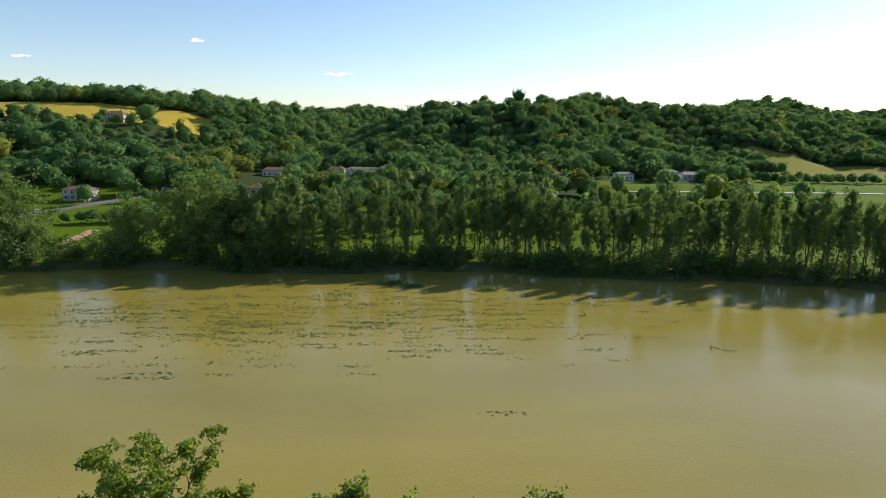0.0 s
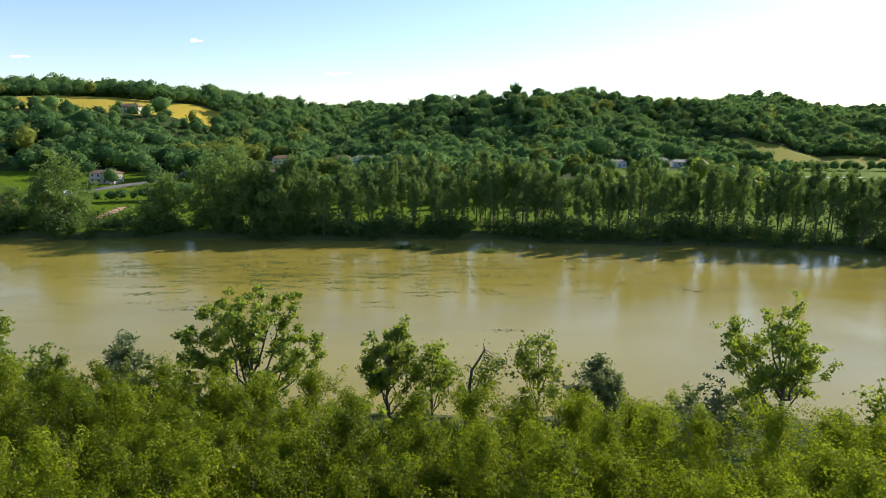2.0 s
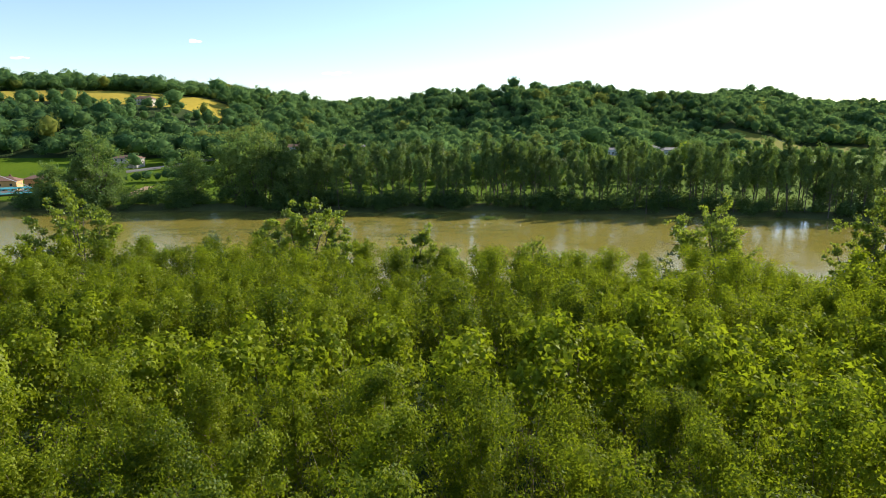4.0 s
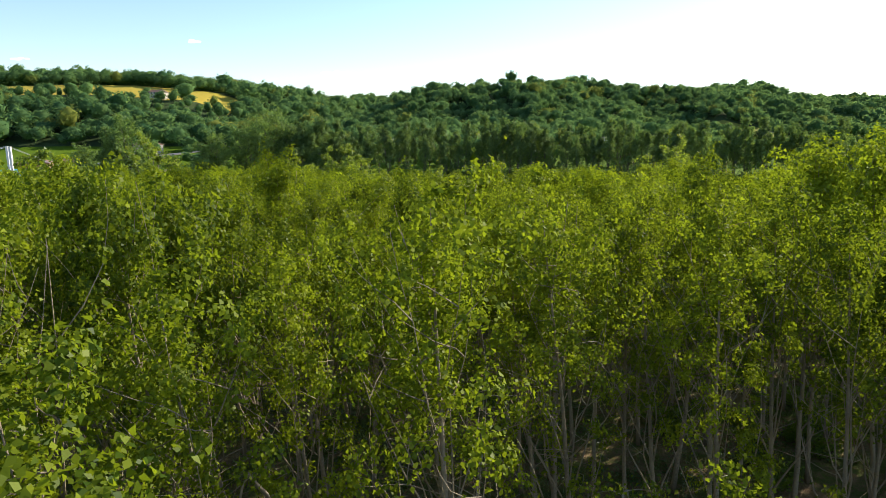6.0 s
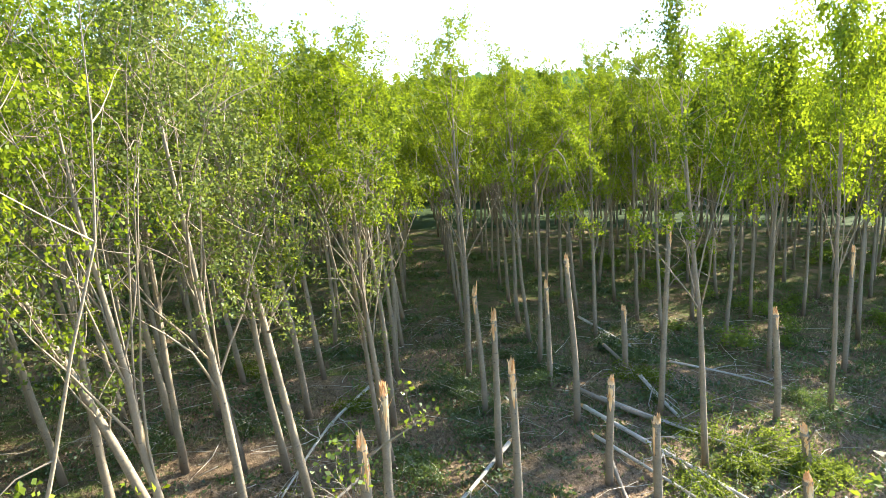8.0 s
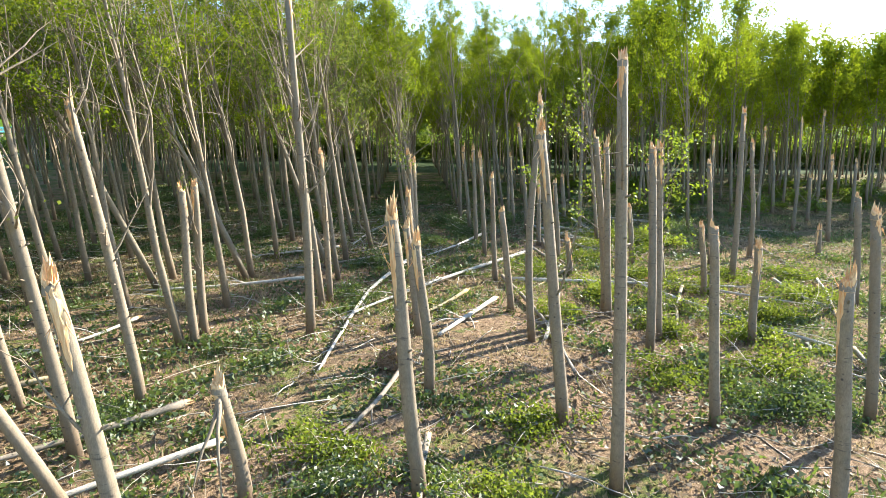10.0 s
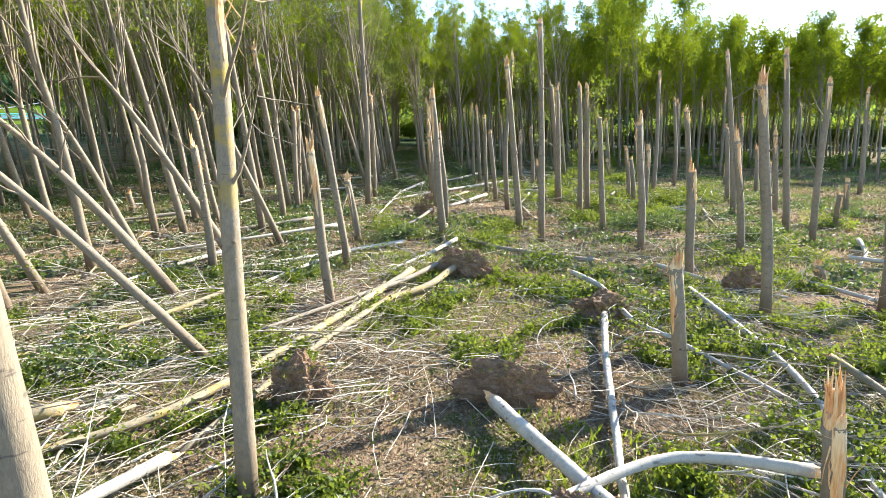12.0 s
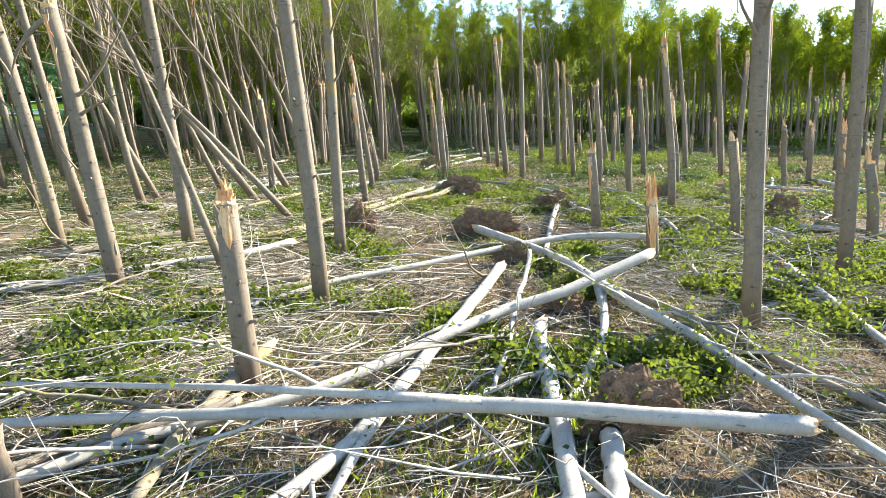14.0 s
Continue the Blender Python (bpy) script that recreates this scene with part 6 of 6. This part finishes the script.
fallen_log([(8.35, 64.87, 0.3), (14.57, 64.09, 0.25), (22.01, 63.03, 0.2)], 0.14, 0.06, W, 25, 8, 300)
fallen_log([(7.93, 65.59, 0.3), (8.61, 59.21, 0.25), (8.79, 55.0, 0.2), (8.6, 50.5, 0.2)], 0.13, 0.06, K, 26, 7, 200)
fallen_log([(10.62, 61.95, 0.3), (9.4, 58.0, 0.25), (8.3, 54.4, 0.2)], 0.12, 0.09, W, 27, 3)
fallen_log([(13.2, 84.0, 0.4), (15.8, 79.0, 0.3), (19.0, 72.5, 0.25)], 0.15, 0.08, W, 28, 9, 350)
fallen_log([(1.0, 88.0, 0.3), (-1.0, 82.5, 0.25), (-2.2, 76.0, 0.2)], 0.12, 0.05, W, 29, 9, 200)
# the tangle by the plantation's edge
fallen_log([(17.4, 101.2, 0.35), (18.4, 97.5, 0.3), (19.4, 94.2, 0.25)], 0.13, 0.09, W, 40, 5, 250)
fallen_log([(17.4, 94.0, 0.4), (17.6, 91.6, 0.4), (17.8, 89.6, 0.3)], 0.14, 0.11, K, 41, 4, 200)
fallen_log([(17.9, 88.0, 0.5), (18.0, 85.6, 0.35), (18.2, 82.8, 0.25)], 0.14, 0.10, W, 42, 5, 300)
fallen_log([(13.6, 86.4, 0.35), (16.2, 82.9, 0.3), (19.7, 80.5, 0.3), (22.6, 78.6, 0.25)], 0.15, 0.06, K, 43, 9, 800)
fallen_log([(14.6, 85.4, 0.3), (17.6, 81.4, 0.35), (21.0, 77.8, 0.3)], 0.11, 0.05, W, 44, 9, 700)
fallen_log([(12.9, 80.7, 0.3), (14.6, 77.4, 0.25), (16.4, 73.8, 0.2)], 0.11, 0.06, W, 45, 8, 300)
fallen_log([(16.2, 79.4, 0.3), (16.3, 75.5, 0.25), (16.8, 72.0, 0.2)], 0.12, 0.07, K, 46, 8, 350)
fallen_log([(21.0, 90.9, 0.3), (23.8, 88.9, 0.25), (26.5, 86.4, 0.2)], 0.09, 0.05, W, 47, 6, 200)
# more of them further in, thrown mostly the same way by the wind
r = np.random.default_rng(91)
for k in range(52):
    x, y = r.uniform(-16, 30), r.uniform(14, 80)
    if x < -4 and y > 58 or (abs(x - 1.5) < 3.2 and y < 30):
        continue
    a = radians(r.normal(232, 26) if x < 8 else r.normal(262, 34))
    L = r.uniform(5, 10)
    z = r.uniform(0.15, 0.4)
    mid = (x + math.cos(a) * L * 0.5 + r.normal(0, 0.25), y + math.sin(a) * L * 0.5, z * 0.8)
    fallen_log([(x, y, z + 0.1), mid, (x + math.cos(a) * L, y + math.sin(a) * L, 0.16)], r.uniform(0.09, 0.15), 0.045, (W, K, Y, W)[k % 4], 100 + k, 7, int(r.uniform(100, 420)))


def root_plate(x, y, w, h, d, seed, turn=0):
    """An upturned plate of earth with torn roots."""
    rng = np.random.default_rng(7000 + seed)
    bm = bmesh.new()
    bmesh.ops.create_icosphere(bm, subdivisions=5, radius=1.0)
    for v in bm.verts:
        c = v.co.copy()
        k = 1 + 0.42 * noise.noise(c * 1.6 + Vector((seed, 0, 0))) + 0.24 * noise.noise(c * 4.2 + Vector((0, seed, 0))) + 0.14 * noise.noise(c * 9) + 0.09 * noise.noise(c * 22)
        v.co = Vector((c.x * w / 2, c.y * d / 2, c.z * h * 0.62)) * k
        v.co.z = max(v.co.z + h * 0.42, -0.12)
    me = bpy.data.meshes.new("root_plate")
    bm.to_mesh(me)
    bm.free()
    me.materials.append(M_CLOD)
    root = new("root_plate")
    root.matrix_world = pose(x, y, float(height(x, y)), 0, 0, turn)
    tagged(root, "upturned root plate of reddish-brown earth with torn roots", "root plate", "upturned root plates")
    part("earth", me, root)
    for k in range(16):
        a = rng.uniform(0, 6.28)
        b = (math.cos(a) * w * 0.36, math.sin(a) * d * 0.36, h * rng.uniform(0.2, 0.85))
        g = Geo()
        g.tube(bend(rng, b, (math.cos(a), math.sin(a), rng.uniform(-0.4, 0.8)), rng.uniform(0.2, 0.7), 4, 0.45), [0.016, 0.012, 0.008, 0.005, 0.002], 4, False)
        part("root", g.mesh("torn_root", M_BARK_DARK), root)
    C = rng.normal((0, 0, h * 0.85), (w * 0.28, d * 0.3, h * 0.10), (160, 3))
    turf = part("turf", leaf_mesh("plate_weeds", C, 0.055, M_LEAF_GROUND, rng, sides=4), root, "grass and weeds still on the earth")
    turf["kind"] = "stuff"


for q in ((-1.6, 23.7, 1.2, 1.12, 0.75, 1, 20), (3.05, 23.7, 2.0, 0.95, 0.75, 2, -8), (7.0, 29.6, 1.8, 0.9, 0.9, 3, 10), (3.35, 8.6, 1.35, 0.85, 0.6, 4, 12), (3.0, 35.2, 2.0, 1.0, 0.8, 5, -15), (16.3, 26.9, 1.5, 1.0, 0.8, 6, 5),
          (3.35, 19.0, 0.95, 0.62, 0.5, 7, 0), (3.8, 14.4, 0.9, 0.55, 0.6, 8, 30), (2.4, 57.2, 1.3, 0.7, 0.7, 9, 10), (1.7, 51.5, 1.1, 0.9, 0.7, 10, -5), (13.5, 33.0, 1.4, 0.9, 0.8, 11, 0)):
    root_plate(*q)

# ---------------------------------------------------------------- litter on the ground


r = np.random.default_rng(17)


def strew(g, n, box, length, thick, cut, seg, way):
    """Twigs strewn over a stretch of ground, most of them thrown the same way."""
    for _ in range(n):
        x, y = r.uniform(box[0], box[1]), r.uniform(box[2], box[3])
        if noise.noise((x * 0.16, y * 0.16, 3.0)) < cut and r.random() < 0.75:
            continue
        a = r.normal(4.0 if x < 4 else 5.3, 0.7) if r.random() < way else r.uniform(0, 6.28)
        L = r.uniform(*length) * (1.0 if r.random() < 0.8 else 1.7)
        z0 = float(height(x, y))
        line = bend(r, (x, y, z0 + r.uniform(0.015, 0.16)), (math.cos(a), math.sin(a), r.uniform(-0.05, 0.18)), L, seg, 0.11, -0.04)
        for s in line:
            s.z = max(s.z, z0 + 0.01)
        w = r.uniform(*thick)
        g.tube(line, [w * (1 - 0.75 * k / seg) for k in range(seg + 1)], 3, False)


g = Geo()
strew(g, 2300, (-11, 14, 6, 34), (0.5, 2.8), (0.007, 0.022), -0.12, 4, 0.7)
strew(g, 900, (-10, 13, 6, 34), (1.3, 3.4), (0.013, 0.030), -0.3, 4, 0.85)
strew(g, 5200, (-6.5, 8.5, 5.5, 18), (0.25, 1.1), (0.003, 0.009), -0.5, 3, 0.35)
strew(g, 2600, (-16, 20, 16, 42), (0.4, 1.8), (0.006, 0.016), -0.3, 3, 0.5)
strew(g, 1500, (-8, -0.5, 6, 20), (0.7, 2.4), (0.006, 0.014), -0.6, 4, 0.8)
strew(g, 1100, (4.5, 12, 6, 24), (0.7, 2.4), (0.006, 0.014), -0.4, 4, 0.8)
strew(g, 1100, (-9, 1.5, 20, 40), (0.9, 3.0), (0.008, 0.020), -0.3, 4, 0.85)
strew(g, 700, (6, 16, 22, 42), (0.9, 3.0), (0.008, 0.020), -0.2, 4, 0.8)
strew(g, 900, (-30, -9, 14, 44), (0.6, 2.6), (0.010, 0.026), -0.4, 3, 0.6)
strew(g, 3800, (-26, 34, 36, 104), (0.6, 3.2), (0.010, 0.028), -0.12, 4, 0.7)
tagged(new("fallen_twigs", g.mesh("fallen_twigs", M_TWIG)), "countless bare pale twigs and branches strewn over soil", "twigs", kind="stuff")


def fallen_branch(x, y, a, length, w, mat, seed):
    """A crooked bough lying on the ground with its side shoots."""
    rr = np.random.default_rng(12000 + seed)
    root = new("fallen_branch")
    root.matrix_world = pose(x, y, float(height(x, y)))
    tagged(root, "crooked pale poplar branch lying on the littered soil" if w > 0.034 else "thin bare poplar branch lying over the litter", "branch", "fallen branches")
    line = bend(rr, (0, 0, rr.uniform(0.05, 0.16)), (math.cos(a), math.sin(a), rr.uniform(0.0, 0.14)), length, 9, 0.11, -0.012)
    for k, s in enumerate(line):
        s.z = max(s.z, w * (1 - 0.08 * k))
    g = Geo()
    g.tube(line, [w * (1 - 0.085 * k) for k in range(10)], 6)
    part("stem", g.mesh("branch_stem", mat), root)
    for k in range(int(rr.integers(3, 7))):
        i = int(rr.integers(2, 9))
        b = a + rr.choice((-1, 1)) * rr.uniform(0.4, 0.95)
        L = length * rr.uniform(0.16, 0.42)
        side = bend(rr, line[i], (math.cos(b), math.sin(b), rr.uniform(-0.02, 0.35)), L, 6, 0.13, -0.05)
        for s in side[1:]:
            s.z = max(s.z, 0.012)
        t = w * (1 - 0.085 * i) * 0.62
        g = Geo()
        g.tube(side, [t * (1 - 0.14 * q) for q in range(7)], 4, False)
        part("shoot", g.mesh("side_shoot", M_TWIG if t < 0.016 else mat), root)


rb = np.random.default_rng(404)
for k in range(200):
    zone = (-9.5, -0.5, 8.0, 26.0) if k < 92 else (2.5, 13.0, 7.0, 28.0) if k < 152 else (-14, 24, 26.0, 62.0)
    x, y = rb.uniform(zone[0], zone[1]), rb.uniform(zone[2], zone[3])
    a = rb.normal(3.85 if x < 4 else 5.4, 0.4) if rb.random() < 0.75 else rb.uniform(0, 6.28)
    fallen_branch(x, y, a, rb.uniform(1.4, 5.6), rb.uniform(0.016, 0.046), (M_BARK_WHITE, M_BARK_WHITE, M_BARK_FELLED, M_BARK_LICHEN)[k % 4], k)



def wood_splinter(x, y, a, L, w, seed):
    """A long pale sliver torn out of a trunk, lying on the litter."""
    rr = np.random.default_rng(15000 + seed)
    along, side = Vector((math.cos(a), math.sin(a), rr.uniform(-0.02, 0.10))), Vector((-math.sin(a), math.cos(a), 0))
    v = []
    for u, ww in ((0, 0.25), (0.2, 0.9), (0.6, 1.0), (0.85, 0.55), (1.0, 0.06)):
        c = along * L * u + side * w * rr.normal(0, 0.4) + Vector((0, 0, 0.05 + rr.uniform(0, 0.03)))
        t = 0.012 + 0.012 * ww
        v += [c - side * w * ww, c + side * w * ww + Vector((0, 0, rr.uniform(-0.01, 0.03))), c + side * w * ww * 0.8 + Vector((0, 0, t)), c - side * w * ww * 0.8 + Vector((0, 0, t))]
    g = Geo()
    g.add(v, [(4 * i + m, 4 * i + (m + 1) % 4, 4 * i + 4 + (m + 1) % 4, 4 * i + 4 + m) for i in range(4) for m in range(4)] + [(3, 2, 1, 0), (16, 17, 18, 19)])
    ob = new("wood_splinter", g.mesh("torn_sliver", M_SLIVER, False))
    ob.matrix_world = pose(x, y, float(height(x, y)))
    tagged(ob, "long pale sliver of torn poplar wood on the litter", "splinter", "torn wood slivers")


M_SLIVER = plain("fresh_torn_wood", (0.66, 0.58, 0.42), 0.8, 0.3, 9.0)
rb = np.random.default_rng(611)
for k in range(64):
    cx, cy = ((-5.5, 16.5), (-3.2, 20.5), (-2.4, 12.5), (2.2, 13.0), (6.5, 12.6), (8.6, 20.0), (-7.6, 22.5), (0.3, 29.5))[k % 8]
    wood_splinter(cx + rb.normal(0, 1.1), cy + rb.normal(0, 1.1), rb.normal(0.75 if cx < 4 else 2.3, 0.5), rb.uniform(0.35, 1.5), rb.uniform(0.018, 0.055), k)

spots = []
for k in range(4000):
    near = k < 2600
    x, y = (r.uniform(-12, 17), r.uniform(6, 36)) if near else (r.uniform(-32, 36), r.uniform(30, 130))
    open_middle = near and -1.5 < x < 7.2 and y < 28
    if noise.noise((x * 0.32, y * 0.32, 8.0)) < (0.30 if open_middle else 0.02 if near else -0.02):
        continue
    spots.append((x, y, r.uniform(0.06, 0.19) if near else r.uniform(0.3, 0.9), int(r.uniform(50, 210)) if near else int(r.uniform(60, 200)), near))
C1, C2 = [], []
for x, y, w, n, near in spots:
    along, across = r.normal(0, w * 1.8, n), r.normal(0, w * 0.7, n)      # leaves lie along the thrown boughs
    a = r.normal(3.85 if x < 5 else 5.4, 0.5)
    c = np.stack([x + along * math.cos(a) - across * math.sin(a), y + along * math.sin(a) + across * math.cos(a), 0.03 + np.abs(r.normal(0, 0.17, n))], 1)
    (C1 if near else C2).append(c)
tagged(new("fallen_leaves", leaf_mesh("fallen_leaves", np.concatenate(C1), 0.078, M_LEAF_GROUND, r, 0.0, None, 4)), "heaps of torn green poplar leaves over the litter", "leaves", kind="stuff")
tagged(new("leaf_litter", leaf_mesh("leaf_litter", np.concatenate(C2), 0.14, M_LEAF_DEAD, r, 0.3)), "torn green leaves and weeds under the poplars", "leaves", kind="stuff")


M_DRY_LEAF = leaf_material("dry_fallen_leaves", (0.080, 0.054, 0.026), (0.375, 0.300, 0.165), (0.29, 0.21, 0.09), 0.25, 0.03, 0.9)
r = np.random.default_rng(83)
C = np.stack([r.uniform(-12, 17, 110000), r.uniform(5.5, 38, 110000), r.uniform(0.008, 0.05, 110000)], 1)
tagged(new("dry_leaves", leaf_mesh("dry_leaves", C, 0.062, M_DRY_LEAF, r, 0.75)), "brown curled leaves and bark flakes covering the soil", "leaf litter", kind="stuff")
C = np.stack([r.uniform(-26, 46, 90000), r.uniform(38, 108, 90000), r.uniform(0.01, 0.06, 90000)], 1)
tagged(new("dry_leaves", leaf_mesh("dry_leaves", C, 0.13, M_DRY_LEAF, r, 0.75)), "brown fallen leaves and bark flakes between the trunks", "leaf litter", kind="stuff")


def grass_blades(name, n, box, size, mat, label, freq, cut, seed):
    rr = np.random.default_rng(seed)
    x, y = rr.uniform(box[0], box[1], n), rr.uniform(box[2], box[3], n)
    keep = np.array([noise.noise((a * freq, b * freq, seed)) > cut for a, b in zip(x, y)])
    x, y = x[keep], y[keep]
    m = len(x)
    z = height(x, y)
    a = rr.uniform(0, 6.28, m)
    h = size * rr.uniform(0.4, 1.5, m)
    w = h * rr.uniform(0.10, 0.2, m)
    lx, ly = rr.normal(0, 0.5, m) * h, rr.normal(0, 0.5, m) * h
    tri = np.stack([np.stack([x - np.cos(a) * w, y - np.sin(a) * w, z - 0.01], 1), np.stack([x + np.cos(a) * w, y + np.sin(a) * w, z - 0.01], 1), np.stack([x + lx, y + ly, z + h], 1)], 1).reshape(-1, 3)
    me = bpy.data.meshes.new(name)
    me.from_pydata(tri.tolist(), [], np.arange(3 * m).reshape(-1, 3).tolist())
    me.materials.append(mat)
    return tagged(new(name, me), label, "grass", kind="stuff")


M_STRAW = leaf_material("dry_grass", (0.16, 0.11, 0.05), (0.42, 0.33, 0.18), (0.40, 0.30, 0.14), 0.35, 0.02)
grass_blades("grass", 60000, (-11, 15, 6, 40), 0.16, M_LEAF_YOUNG, "short fresh green grass and weeds on bare soil", 0.22, 0.02, 3)
grass_blades("dry_grass", 60000, (-11, 15, 6, 40), 0.10, M_STRAW, "dry straw-coloured grass stalks and litter", 0.3, -0.12, 5)
grass_blades("low_weeds", 60000, (-6.5, 9, 5.5, 22), 0.085, M_LEAF_GROUND, "low green weeds between twigs and litter", 0.35, 0.04, 21)
grass_blades("straw_litter", 55000, (-6.5, 9, 5.5, 17), 0.07, M_STRAW, "short broken straw and bark litter", 0.4, -0.35, 23)
grass_blades("woodland_grass", 110000, (-34, 62, 36, 130), 0.24, M_LEAF_DEAD, "low weeds and grass between the trunks", 0.12, -0.02, 9)
grass_blades("woodland_straw", 130000, (-26, 58, 34, 104), 0.17, M_STRAW, "dry stalks scattered between the trunks", 0.2, -0.05, 12)


def brush_heap(x, y, w, seed, green=True):
    """A felled crown lying as a heap of twigs and leaves."""
    rr = np.random.default_rng(9000 + seed)
    root = new("brush_heap")
    root.matrix_world = pose(x, y, float(height(x, y)))
    tagged(root, "heap of felled poplar crown with green leaves and twigs", "brush", "heaps of felled crowns")
    tips = []
    for k in range(16):
        a = rr.normal(4.1, 0.8)
        line = bend(rr, (rr.normal(0, w * 0.35), rr.normal(0, w * 0.35), rr.uniform(0.05, 0.3)), (math.cos(a), math.sin(a), rr.uniform(0.0, 0.45)), rr.uniform(0.9, 2.4), 5, 0.16, -0.07)
        for s in line:
            s.z = max(s.z, 0.03)
        g = Geo()
        g.tube(line, [0.03, 0.024, 0.018, 0.013, 0.009, 0.004], 4, False)
        part("branch", g.mesh("brush_branch", M_TWIG), root)
        tips += line[1:]
    T = np.array(tips)
    nl = int((900 if y < 40 else 1500) * w)
    C = T[rr.integers(0, len(T), nl)] + rr.normal(0, 0.2, (nl, 3)) * (1.2, 1.2, 0.8)
    C[:, 2] = np.maximum(C[:, 2], 0.04)
    part("leaves", leaf_mesh("brush_leaves", C, 0.09, M_LEAF_GROUND if green else M_LEAF_DEAD, rr, sides=4), root)


HEAPS = ((0.3, 69.8, 1.6, 0), (7.6, 82.0, 1.5, 0), (3.8, 79.0, 1.6, 0), (15.2, 72.0, 1.6, 1), (17.6, 66.0, 1.8, 1), (22.5, 67.0, 1.8, 1), (-0.4, 62.0, 1.3, 0),
         (11.0, 16.0, 1.3, 1), (9.6, 21.5, 1.4, 1), (11.5, 26.5, 1.4, 1), (9.4, 30.2, 1.4, 1), (6.0, 33.5, 0.9, 1), (-5.0, 12.0, 1.4, 1), (-6.6, 26.0, 1.3, 0), (0.5, 45.0, 1.4, 1), (5.0, 42.0, 1.4, 1), (-4.0, 36.0, 1.2, 0), (16.0, 38.0, 1.5, 1), (20.0, 30.0, 1.6, 1), (3.0, 11.0, 0.8, 1), (13.0, 62.5, 1.8, 1), (16.2, 60.0, 1.6, 1), (19.6, 63.5, 1.9, 1), (21.0, 58.0, 1.7, 1), (11.0, 67.0, 1.6, 1), (24.5, 62.0, 1.8, 1), (14.4, 56.5, 1.7, 1), (18.4, 55.5, 1.6, 1), (9.8, 59.0, 1.3, 1), (12.6, 51.0, 1.5, 1), (16.8, 51.5, 1.5, 1))
HEAPS += ((11.6, 92.6, 1.5, 0), (13.3, 90.6, 1.5, 0), (18.6, 95.6, 1.3, 0), (19.7, 92.2, 1.5, 0), (18.8, 88.8, 1.5, 1), (18.4, 81.6, 1.3, 1), (21.8, 80.2, 1.8, 1), (22.6, 77.8, 1.9, 1), (19.9, 77.6, 1.6, 1), (17.0, 77.0, 1.5, 1))
for k, (x, y, w, gr) in enumerate(HEAPS):
    brush_heap(x, y, w, k, bool(gr))
r = np.random.default_rng(58)
for k in range(24):
    brush_heap(r.uniform(-12, 30), r.uniform(36, 92), r.uniform(0.8, 1.7), 60 + k, k % 3 == 0)
